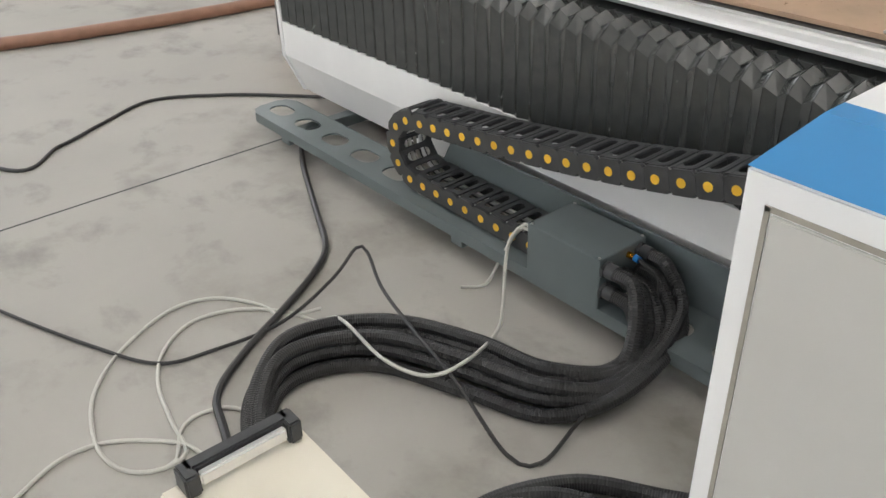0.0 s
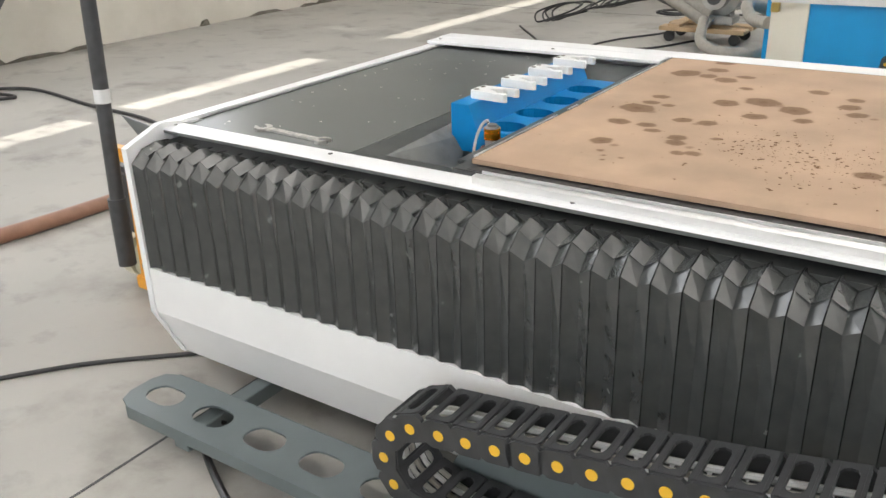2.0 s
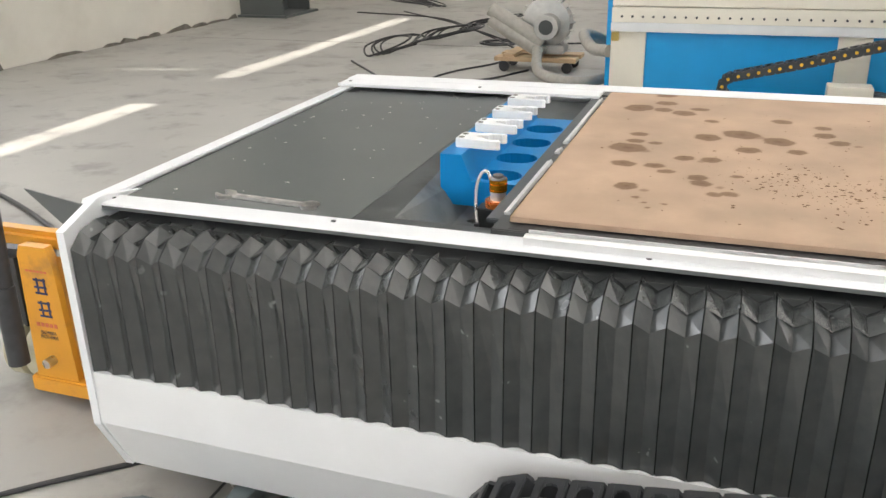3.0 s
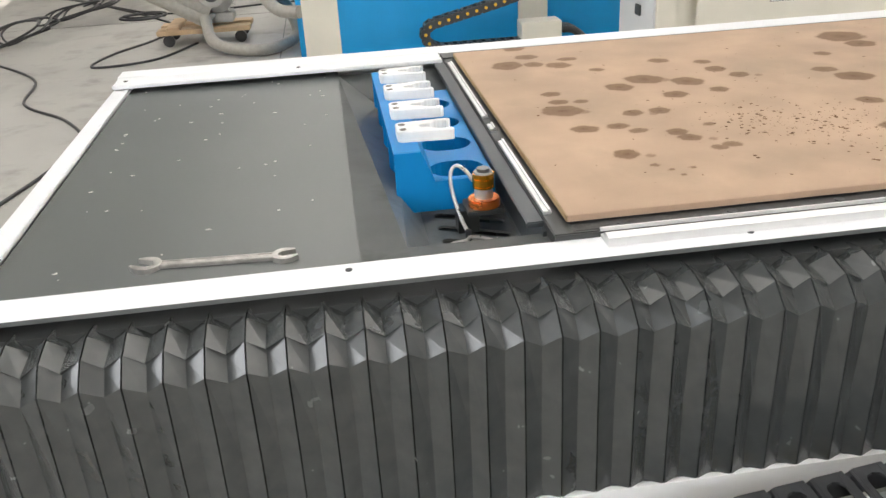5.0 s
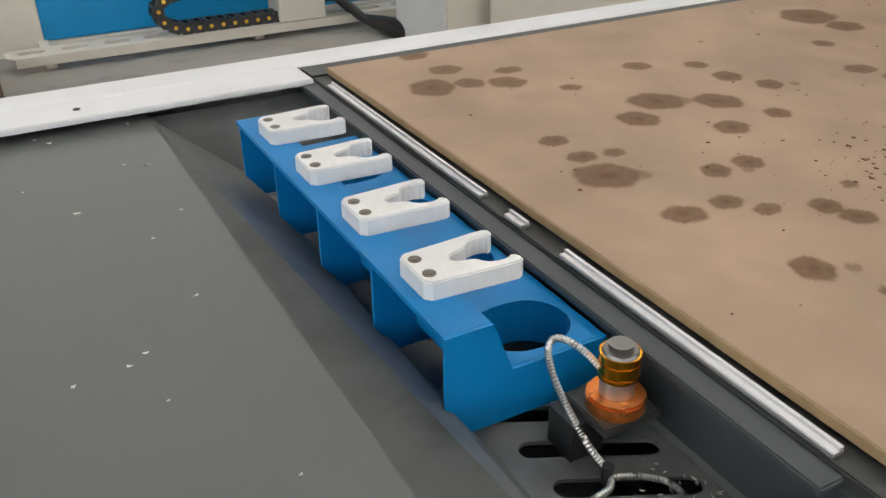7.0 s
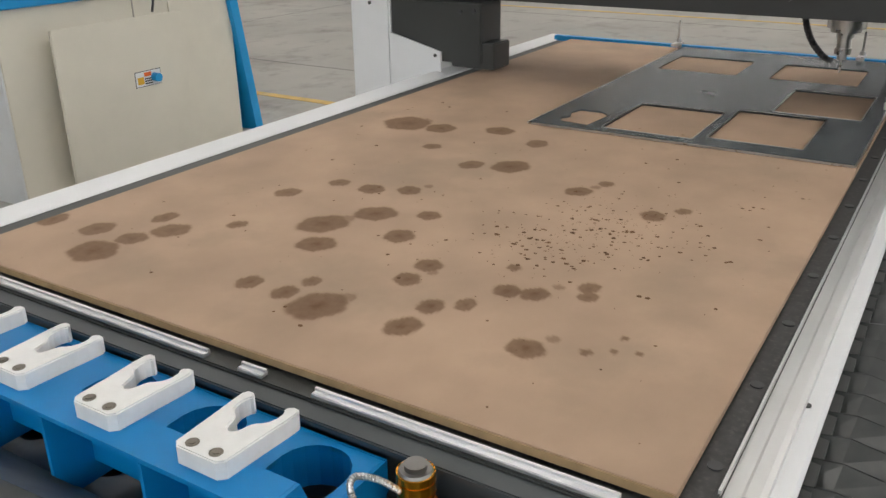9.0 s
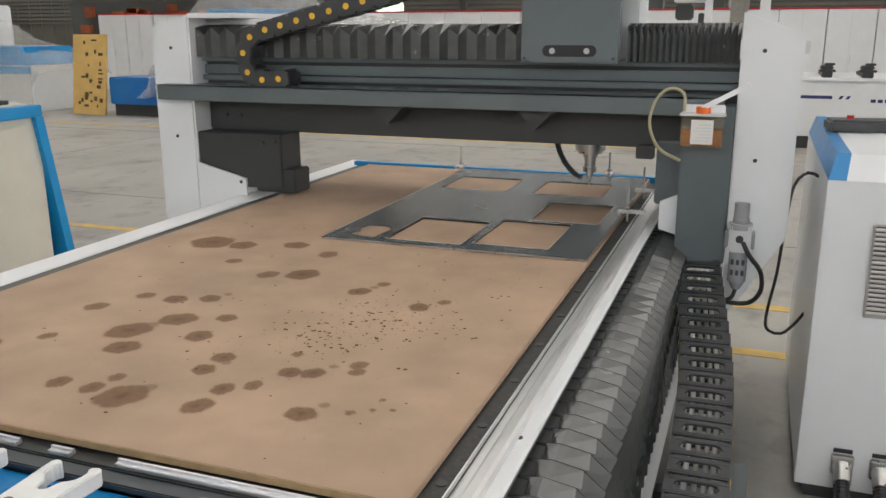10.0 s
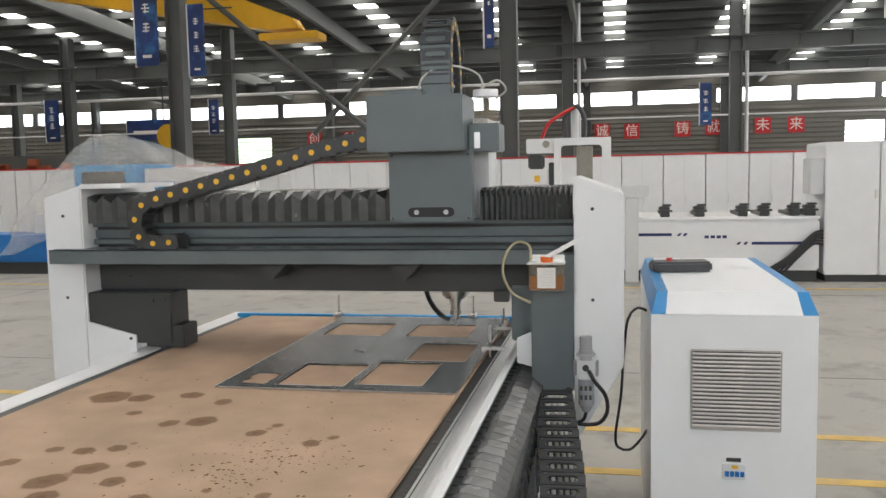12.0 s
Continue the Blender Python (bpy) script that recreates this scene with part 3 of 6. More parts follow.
for x in (0.2, 1.35, 2.45, 3.25):
    for y in (0.07, 1.33):
        bm = bmesh.new()
        cyl(bm, (x, y, 0.0), (x, y, 0.015), 0.045, n=14)
        cyl(bm, (x, y, 0.015), (x, y, 0.1), 0.014, n=10)
        part("foot", bm, STEEL, bed)
part("stop_strip", B(3.40, 3.43, 0.06, 1.386, 0.73, 0.764, 0.002), CYAN, bed, "blue strip at the end of the bed")

# chips lying on the cover sheet
bm = bmesh.new()
random.seed(11)
for k in range(48):
    x, y = random.uniform(-0.02, 0.5), random.uniform(0.1, 1.33)
    a, s = random.uniform(0, 6.3), random.uniform(0.0012, 0.0042)
    prism(bm, [(x + s * math.cos(a + q) * (1.7 if i % 2 else 0.6), y + s * math.sin(a + q) * (0.9 if i % 2 else 0.4)) for i, q in enumerate((0, 1.3, 2.4, 3.4, 4.9))], "z", H - 0.0081, H - 0.0068)
for k in range(34):
    x, y = 0.83 - abs(random.gauss(0, 0.045)), 0.2 + abs(random.gauss(0, 0.04))
    if 0.67 < x < 0.826:
        q, s = random.uniform(0, 6.3), random.uniform(0.001, 0.004)
        prism(bm, [(x + s * math.cos(q), y + s * math.sin(q)), (x - 0.4 * s * math.sin(q), y + 0.4 * s * math.cos(q)), (x - s * math.cos(q), y - s * math.sin(q))], "z", 0.6335, 0.6352)
solo("shavings", bm, SIGNWHITE, "tiny pale shavings scattered on the grey sheets", "shavings", kind="stuff")

# a stray dark wire on the trough's slope
solo("stray_wire", tube(bmesh.new(), curve([(0.536, 0.592, 0.7185), (0.560, 0.571, 0.7035), (0.590, 0.550, 0.684), (0.634, 0.532, 0.655)], 0.006), 0.0011, 6), RUBBER, "thin dark stray wire lying on the trough slope", "wire")

# ---- bellows along the side ----
def bellows(n, ridge, valley, x0, pitch, material, parent):
    """n pleats, each a part of its own that runs from one stitched ridge over the inner fold to the next ridge."""
    random.seed(3)
    def col(x, prof, push):
        j = random.uniform(-0.0006, 0.0006)
        return [Vector((x + random.uniform(-0.0008, 0.0008), q[0] - push + j + random.uniform(-0.0006, 0.0006), q[1] + push * 0.7 + j + random.uniform(-0.0006, 0.0006))) for q in prof]
    edges = [col(x0 + c * pitch, ridge, 0.0) for c in range(n + 1)]
    for c in range(n):
        bm = bmesh.new()
        x = x0 + c * pitch
        a, b = edges[c], edges[c + 1]
        fold = col(x + pitch * random.uniform(0.48, 0.53), valley, 0.0)
        cols = [[v + Vector((0.0, 0.005, -0.004)) for v in a], [v + Vector((0.0012, 0, 0)) for v in a], fold, [v + Vector((-0.0012, 0, 0)) for v in b], [v + Vector((0.0, 0.005, -0.004)) for v in b]]
        rows = [[bm.verts.new(v) for v in q] for q in cols]
        for p, q in zip(rows, rows[1:]):
            for k in range(len(ridge) - 1):
                bm.faces.new((p[k], p[k + 1], q[k + 1], q[k]))
        part("pleat", bm, material, parent)


side_bellows = thing("bellows_cover", (1.3, -0.06, 0.375), "black folded fabric bellows along the machine side", "bellows")
# outline from the rail over the chamfered corner down to the ledge: on the ridges, and inside on the folds
ridge = [(-0.001, 0.701), (-0.042, 0.706), (-0.0905, 0.697), (-0.091, 0.6955), (-0.1255, 0.667), (-0.126, 0.52), (-0.127, 0.3735)]
valley = [(-0.001, 0.682), (-0.038, 0.689), (-0.093, 0.682), (-0.088, 0.677), (-0.1165, 0.650), (-0.1120, 0.52), (-0.1135, 0.3735)]
bellows(50, ridge, valley, -0.028, 0.0553, BELLOW, side_bellows)

# ---- energy chains ----
def link_meshes(tag, pitch, w, h, cap):
    bm = bmesh.new()
    for s in (-1, 1):
        y = s * w / 2
        prism(bm, [(-0.5 * pitch - 0.006, -0.32 * h), (-0.3 * pitch, -h / 2), (0.42 * pitch, -h / 2), (0.55 * pitch, -0.3 * h), (0.55 * pitch, 0.3 * h), (0.42 * pitch, h / 2), (-0.3 * pitch, h / 2), (-0.5 * pitch - 0.006, 0.32 * h)], "y", y - 0.005, y + 0.005)
    a0 = 0.5 * pitch - 0.0035
    hole = [(y, x) for x, y in obround(0.0, 0.0, 0.76 * w, 0.46 * pitch, 4)]
    for z in (-h / 2, h / 2):      # moulded cross bars round an oval opening
        ring_plate(bm, [(-a0, -w / 2), (a0 * 0.82, -w / 2), (a0, -0.40 * w), (a0, 0.40 * w), (a0 * 0.82, w / 2), (-a0, w / 2)], [hole], z - 0.0025, z + 0.0025)
    for x in (-0.31 * pitch, 0.31 * pitch):
        box(bm, x - 0.0035, x + 0.0035, -0.5 * w, 0.5 * w, h / 2, h / 2 + 0.0035)
    a = mesh_of(tag, bm, PLASTIC)
    bm = bmesh.new()
    cyl(bm, (0, -w / 2 - 0.0065, 0), (0, -w / 2 - 0.004, 0), cap, n=14)
    c = bmesh.new()
    cyl(c, (0, w / 2 + 0.004, 0), (0, w / 2 + 0.0065, 0), cap, n=14)
    return a, mesh_of("cap", bm, YELLOW), mesh_of("cap", c, YELLOW)


def chain(name, at, label, path, pitch, w, h, cap, frame_of, group=""):
    """path: points along the middle of the chain; frame_of(p, d): the pose of a link at p that runs along d."""
    root = thing(name, at, label, "energy chain", group)
    a, b, c = link_meshes("link", pitch, w, h, cap)
    pts = curve(path, 0.004)
    dist, nxt = 0.0, 0.0
    for p, q in zip(pts, pts[1:]):
        if dist >= nxt:
            m = frame_of(p, (q - p).normalized())
            for nm, me in (("link", a), ("cap", b), ("cap", c)):
                if nm == "link":
                    o = new(nm, me)
                    o.parent = root
                    o.matrix_parent_inverse = root.matrix_basis.inverted()
                    o.matrix_basis = m
                    holder = o
                else:
                    o = new(nm, me)
                    o.parent = holder
            nxt += pitch
        dist += (q - p).length
    return root


def in_xz(p, d):
    s = Vector((0, 1, 0))
    return Matrix.Translation(p) @ Matrix((d, s, d.cross(s))).transposed().to_4x4()


def in_yz(p, d):
    s = Vector((1, 0, 0))
    return Matrix.Translation(p) @ Matrix((d, s, d.cross(s))).transposed().to_4x4()


CY = -0.238
chain("energy_chain", (1.3, CY, 0.1), "black plastic energy chain with yellow pin caps looping along the bed",
      [(1.5446, CY, 0.135), (1.415, CY, 0.135), (1.22, CY, 0.137), (1.028, CY, 0.138), (0.962, CY, 0.141), (0.909, CY, 0.175), (0.887, CY, 0.234), (0.907, CY, 0.294), (0.961, CY, 0.330), (1.025, CY, 0.338), (1.28, CY, 0.370), (1.537, CY, 0.409), (1.792, CY + 0.003, 0.457), (2.043, CY + 0.015, 0.513), (2.35, CY + 0.05, 0.580), (2.64, CY + 0.083, 0.632)], 0.0643, 0.117, 0.060, 0.0115, in_xz)
# thin cables that run inside the chain
cables = thing("chain_cables", (1.3, CY, 0.14), "bundle of thin grey cables inside the energy chain", "cables")
for k in range(6):
    dy, dz = -0.042 + 0.0165 * k + 0.004 * math.sin(k * 5.3), 0.006 * math.sin(k * 2.1)
    bm = bmesh.new()
    tube(bm, curve([(1.5, CY + dy, 0.132 + dz), (1.1, CY + dy, 0.130 + dz), (0.99, CY + dy, 0.139), (0.925, CY + dy, 0.18), (0.905, CY + dy, 0.236), (0.93, CY + dy, 0.29), (0.985, CY + dy, 0.324), (1.28, CY + dy, 0.362 + dz), (1.537, CY + dy, 0.401 + dz), (1.792, CY + dy + 0.003, 0.449 + dz), (2.043, CY + dy + 0.015, 0.505 + dz), (2.35, CY + dy + 0.05, 0.572), (2.6, CY + dy + 0.08, 0.620)], 0.03), 0.006, 6)
    part("cable", bm, (GREYHOSE, LIGHT, CLEARTUBE)[k % 3], cables, smooth=True)

# chain tray on brackets
tray = thing("chain_tray", (0.9, -0.26, 0), "dark grey steel tray with round-ended holes under the energy chain", "chain tray")
bm = bmesh.new()
ox, oy0, oy1 = 0.035, -0.345, -0.175
outline = [(ox + 0.05, oy0), (2.4, oy0), (2.4, oy1), (ox + 0.05, oy1), (ox + 0.015, oy1 - 0.015), (ox, oy1 - 0.05), (ox, oy0 + 0.05), (ox + 0.015, oy0 + 0.015)]
ring_plate(bm, outline, [obround(0.135 + 0.178 * k, -0.262, 0.115, 0.075) for k in range(12)], 0.096, 0.102)
part("plate", bm, IRON, tray)
bm = bmesh.new()
box(bm, ox + 0.05, 2.4, oy0 - 0.004, oy0, 0.066, 0.103, 0.001)
box(bm, ox + 0.05, 2.4, oy1, oy1 + 0.004, 0.066, 0.103, 0.001)
part("lip", bm, IRON, tray)
for x in (0.25, 1.2, 2.2):
    part("bracket", B(x, x + 0.05, -0.34, 0.05, 0.036, 0.078, 0.002), IRON, tray)
bm = bmesh.new()
prism(bm, [(0.93, 0.10), (2.6, 0.10), (2.6, 0.245), (1.01, 0.245)], "y", -0.168, -0.16)
part("back_plate", bm, IRON, tray, "dark grey upright plate behind the chain")

# junction box at the chain's end
jb = thing("junction_box", (1.64, -0.27, 0.1), "dark grey sheet-metal junction box with hose glands", "junction box")
part("body", B(1.525, 1.766, -0.356, -0.188, 0.104, 0.245, 0.002), IRON, jb)
for x, y in ((1.535, -0.35), (1.757, -0.35), (1.535, -0.194), (1.757, -0.194)):
    bm = bmesh.new()
    cyl(bm, (x, y, 0.244), (x, y, 0.2475), 0.004, n=8)
    part("screw", bm, STEEL, jb)
GL = [(-0.335, 0.215), (-0.335, 0.155), (-0.27, 0.17), (-0.21, 0.215), (-0.21, 0.155)]
for y, z in GL:
    bm = bmesh.new()
    cyl(bm, (1.764, y, z), (1.80, y, z), 0.0195, n=14)
    cyl(bm, (1.766, y, z), (1.774, y, z), 0.024, n=6)
    part("gland", bm, PLASTIC, jb, smooth=True)
bm = bmesh.new()
cyl(bm, (1.766, -0.255, 0.222), (1.787, -0.255, 0.222), 0.008, n=12)
part("air_fitting", bm, GOLD, jb, "small brass air fitting", smooth=True)
bm = bmesh.new()
cyl(bm, (1.786, -0.255, 0.222), (1.80, -0.255, 0.221), 0.009, n=12)
part("collar", bm, BLUE, jb, "blue collar", smooth=True)

# corrugated hoses on the floor
HOSES = (
    ((-0.335, 0.215), 0.0, 0.017), ((-0.335, 0.155), 0.045, 0.0175), ((-0.27, 0.17), 0.09, 0.0175), ((-0.21, 0.215), 0.135, 0.0165), ((-0.21, 0.155), 0.178, 0.0165), ((-0.30, 0.18), 0.02, 0.017), ((-0.24, 0.19), 0.115, 0.017))
for k, ((gy, gz), off, r) in enumerate(HOSES):
    z = r + 0.004
    off, r = off * 0.86, r * 1.0
    z2 = z + (0.026 if k in (1, 3) else 0.05 if k > 4 else 0.0)
    pts = [(1.80, gy, gz), (1.86, gy - 0.01, gz - 0.005), (1.91 + 0.25 * off, gy - 0.06, gz * 0.62), (1.90 + 0.45 * off, -0.44 - 0.35 * off, 0.055), (1.80 + 0.55 * off, -0.565 - 0.5 * off, z2), (1.62 + 0.5 * off, -0.61 - 0.75 * off, z2), (1.44 + 0.4 * off, -0.70 - 0.75 * off, z2), (1.33 + 0.55 * off, -0.84 - 0.65 * off, z2), (1.32 + 0.7 * off, -0.98 - 0.5 * off, z2), (1.42 + 0.9 * off, -1.12 - 0.25 * off, z), (1.62 + 0.8 * off, -1.20 - 0.1 * off, z), (1.90, -1.19 + 0.02 * k, z), (2.25, -1.14 + 0.05 * k, z)]
    bm = bmesh.new()
    tube(bm, curve(pts, 0.003), r, 10, rib=0.0016)
    solo("corrugated_hose", bm, RUBBER, "black corrugated cable hose curving over the floor", "hose", "floor hoses", smooth=False)
for k in range(3):
    bm = bmesh.new()
    tube(bm, curve([(2.44, -0.60 - 0.1 * k, 0.12), (2.34, -0.60 - 0.1 * k, 0.07), (2.2, -0.64 - 0.08 * k, 0.024), (2.05, -0.75 - 0.05 * k, 0.022), (1.98, -0.95, 0.022), (2.1, -1.09 + 0.02 * k, 0.022 + 0.02 * k), (2.35, -1.08, 0.022 + 0.02 * k)], 0.003), 0.018, 10, rib=0.0016)
    solo("corrugated_hose", bm, RUBBER, "black corrugated cable hose curving over the floor", "hose", "floor hoses")


def floor_cable(name, pts, r, material, label, group="floor cables", n=8):
    bm = bmesh.new()
    tube(bm, curve(pts, 0.02), r, n)
    return solo(name, bm, material, label, "cable", group, smooth=True)


floor_cable("power_cable", [(0.30, -0.22, 0.06), (0.26, -0.26, 0.02), (0.42, -0.36, 0.011), (0.72, -0.5, 0.011), (0.93, -0.6, 0.011), (1.03, -0.7, 0.011), (1.13, -0.86, 0.011), (1.22, -1.02, 0.011), (1.32, -1.15, 0.011), (1.45, -1.2, 0.011), (1.8, -1.3, 0.011)], 0.0098, RUBBER, "thick black power cable lying on the floor")
floor_cable("air_line", [(-0.9, -1.75, 0.006), (0.1, -1.62, 0.006), (0.61, -1.44, 0.006), (0.93, -1.31, 0.006), (1.115, -1.21, 0.006), (1.16, -1.08, 0.006), (1.19, -0.9, 0.02), (1.16, -0.72, 0.06), (1.13, -0.62, 0.10), (1.17, -0.61, 0.10), (1.30, -0.66, 0.075), (1.50, -0.72, 0.090), (1.72, -0.76, 0.075), (1.90, -0.78, 0.008), (1.964, -0.741, 0.006), (1.95, -0.62, 0.03), (1.92, -0.46, 0.05), (1.90, -0.32, 0.12), (1.86, -0.26, 0.2), (1.80, -0.255, 0.221)], 0.0048, RUBBER, "thin glossy black air line looping over the hoses")
floor_cable("mains_cable", [(-4.2, -3.2, 0.007), (-1.6, -1.5, 0.007), (-0.316, -1.18, 0.007), (-0.35, -0.95, 0.007), (-0.45, -0.75, 0.007), (-0.55, -0.5, 0.007), (-0.40, -0.25, 0.007), (-0.2, -0.05, 0.007), (0.1, 0.2, 0.007)], 0.007, RUBBER, "black cable curving over the floor under the bed")
for pts in ([(1.505, -0.296, 0.185), (1.458, -0.296, 0.19), (1.433, -0.323, 0.15), (1.448, -0.356, 0.1), (1.523, -0.436, 0.03), (1.632, -0.557, 0.07), (1.689, -0.699, 0.092), (1.667, -0.798, 0.085), (1.552, -0.839, 0.085), (1.361, -0.828, 0.088), (1.232, -0.824, 0.008), (1.137, -0.861, 0.005), (1.042, -0.952, 0.005), (1.013, -1.068, 0.005), (1.076, -1.175, 0.005), (1.189, -1.24, 0.005), (1.317, -1.269, 0.005), (1.441, -1.287, 0.005), (1.456, -1.332, 0.005)],
            [(1.505, -0.302, 0.18), (1.456, -0.302, 0.18), (1.42, -0.31, 0.13), (1.408, -0.35, 0.06), (1.397, -0.386, 0.006), (1.36, -0.44, 0.005)],
            [(1.22, -0.80, 0.03), (1.15, -0.877, 0.005), (1.064, -0.896, 0.005), (0.953, -0.973, 0.005), (0.925, -1.091, 0.005), (1.004, -1.255, 0.005), (1.126, -1.372, 0.005), (1.284, -1.427, 0.005), (1.392, -1.417, 0.005), (1.447, -1.366, 0.005), (1.45, -1.315, 0.005), (1.383, -1.276, 0.005), (1.351, -1.231, 0.005), (1.371, -1.157, 0.006), (1.45, -1.11, 0.008)],
            [(1.42, -1.75, 0.005), (1.33, -1.605, 0.005), (1.283, -1.498, 0.005), (1.306, -1.395, 0.005), (1.409, -1.285, 0.005), (1.50, -1.26, 0.005)]):
    floor_cable("air_tube", pts, 0.0048, CLEARTUBE, "milky clear plastic air tube lying in loops", "clear tubes")

# white case with a handle on the floor
case = thing("white_case", (2.1, -1.34, 0), "white metal case with black carry handle on the floor", "case")
part("body", B(1.858, 2.34, -1.462, -1.226, 0.0, 0.35, 0.004), CREAM, case)
bm = bmesh.new()
box(bm, 1.862, 1.888, -1.425, -1.245, 0.372, 0.392, 0.004)
box(bm, 1.862, 1.905, -1.435, -1.41, 0.349, 0.392, 0.004)
box(bm, 1.862, 1.905, -1.26, -1.236, 0.349, 0.392, 0.004)
part("handle", bm, PLASTIC, case, "black plastic carry handle")
part("grip", B(1.889, 1.903, -1.41, -1.262, 0.362, 0.386, 0.003), ALU, case, "bright aluminium grip")

# ---- board and what lies on it ----
board = thing("spoil_board", (2.1, 0.7, 0.741), "tan fibreboard sheet with dark oil spots on the bed", "board")
part("sheet", B(0.866, 3.385, 0.086, 1.306, 0.7455, 0.757, 0.0008), MDF, board)
part("edge", B(0.864, 0.8665, 0.088, 1.304, 0.746, 0.7562), MDFEDGE, board)


def stained_face(spots, x0, x1, y0, y1, z, step, material, parent):
    """The board's soaked upper face: a fine grid whose attribute "soak" is strong inside the spots and fades at their ragged rims."""
    rng = np.random.default_rng(5)
    nx, ny = int((x1 - x0) / step) + 1, int((y1 - y0) / step) + 1
    gx_, gy_ = np.meshgrid(np.linspace(x0, x1, nx), np.linspace(y0, y1, ny), indexing="ij")
    soak = np.zeros((nx, ny))
    for x, y, r, strong in spots:
        ax, ph = rng.uniform(0.8, 1.0), rng.uniform(0, 6.3, 4)
        dx, dy = gx_ - x, (gy_ - y) / ax
        a = np.arctan2(dy, dx)
        rag = 1 + 0.07 * np.sin(2 * a + ph[0]) + 0.05 * np.sin(5 * a + ph[1]) + 0.02 * np.sin(11 * a + ph[2]) + 0.012 * np.sin(19 * a + ph[3])
        d = np.hypot(dx, dy) / (r * rag)
        fade = np.clip((1.12 - d) / 0.24, 0, 1)
        soak = np.maximum(soak, strong * (0.82 + 0.18 * np.clip(1 - d / 0.45, 0, 1)) * fade * fade * (3 - 2 * fade))
    verts = np.stack([gx_, gy_, np.full_like(gx_, z)], -1).reshape(-1, 3).tolist()
    q = (np.arange(nx - 1)[:, None] * ny + np.arange(ny - 1)).ravel()
    me = bpy.data.meshes.new("stained_face")
    me.from_pydata(verts, [], np.stack([q, q + ny, q + ny + 1, q + 1], -1).tolist())
    me.attributes.new("soak", "FLOAT", "POINT").data.foreach_set("value", soak.ravel().astype(np.float32))
    me.materials.append(material)
    ob = new("stained_face", me)
    ob.parent = parent
    ob.matrix_parent_inverse = parent.matrix_basis.inverted()
    return tagged(ob, "board face with dark oil spots soaked in")


RINGS = [(1.05, 0.34, 0.026), (1.02, 0.51, 0.028), (1.09, 0.51, 0.022), (1.01, 0.65, 0.044), (1.02, 0.72, 0.022), (1.02, 0.79, 0.022), (1.15, 0.59, 0.023), (1.21, 0.59, 0.025), (1.19, 0.44, 0.023), (1.20, 0.40, 0.023), (1.29, 0.70, 0.031), (1.36, 0.80, 0.038), (1.27, 0.85, 0.045), (1.19, 0.80, 0.034), (1.40, 0.71, 0.024), (1.50, 0.82, 0.025), (1.47, 0.89, 0.028), (1.74, 0.72, 0.042), (1.94, 1.12, 0.065), (1.94, 1.02, 0.043), (1.99, 0.88, 0.036), (1.66, 0.53, 0.028), (1.60, 0.36, 0.026), (0.98, 1.10, 0.043)]
SMEARS = [(1.26, 0.34, 0.018), (1.23, 0.33, 0.016), (1.12, 0.47, 0.020), (1.37, 1.02, 0.028), (1.47, 0.97, 0.023), (1.71, 0.80, 0.029), (1.79, 0.95, 0.023), (1.93, 0.75, 0.032), (1.19, 0.98, 0.020), (1.11, 1.06, 0.034), (1.05, 1.09, 0.028), (1.05, 1.18, 0.030), (1.15, 1.12, 0.026), (1.04, 1.29, 0.030), (1.14, 0.24, 0.007), (1.08, 0.27, 0.009), (1.10, 0.24, 0.007), (1.11, 0.21, 0.006), (1.73, 0.50, 0.017), (1.65, 0.32, 0.016), (1.07, 0.71, 0.017), (1.27, 0.47, 0.013)]


def soaked(name, oil):
    """The board's own material, with oil where the attribute "soak" says so."""
    m = MDF.copy()
    m.name = name
    n, l = m.node_tree.nodes, m.node_tree.links
    base = n["Principled BSDF"].inputs["Base Color"]
    src = base.links[0].from_socket
    at = n.new("ShaderNodeAttribute")
    at.attribute_name = "soak"
    tc = n.new("ShaderNodeTexCoord")
    ns = n.new("ShaderNodeTexNoise")
    ns.inputs["Scale"].default_value, ns.inputs["Detail"].default_value = 90.0, 4.0
    l.new(tc.outputs["Object"], ns.inputs["Vector"])
    r = n.new("ShaderNodeMapRange")
    r.inputs[1].default_value, r.inputs[2].default_value, r.inputs[3].default_value, r.inputs[4].default_value = 0.3, 0.7, 0.88, 1.0
    l.new(ns.outputs["Fac"], r.inputs[0])
    ml = n.new("ShaderNodeMath")
    ml.operation = "MULTIPLY"
    l.new(r.outputs[0], ml.inputs[0])
    l.new(at.outputs["Fac"], ml.inputs[1])
    mx = n.new("ShaderNodeMix")
    mx.data_type = "RGBA"
    l.new(ml.outputs[0], mx.inputs[0])
    l.new(src, mx.inputs[6])
    mx.inputs[7].default_value = (*oil, 1)
    l.new(mx.outputs[2], base)
    return m


SPOTS = [(x, y, r, 0.92) for x, y, r in RINGS] + [(x, y, r, 0.85) for x, y, r in SMEARS] + [(x + 0.04, y - 0.02, r * 0.4, 0.55) for x, y, r in RINGS[::3]]
stained_face(SPOTS, 0.8675, 2.25, 0.0875, 1.3045, 0.7573, 0.005, soaked("soaked_fibreboard", (0.112, 0.048, 0.014)), board)
bm = bmesh.new()
random.seed(21)
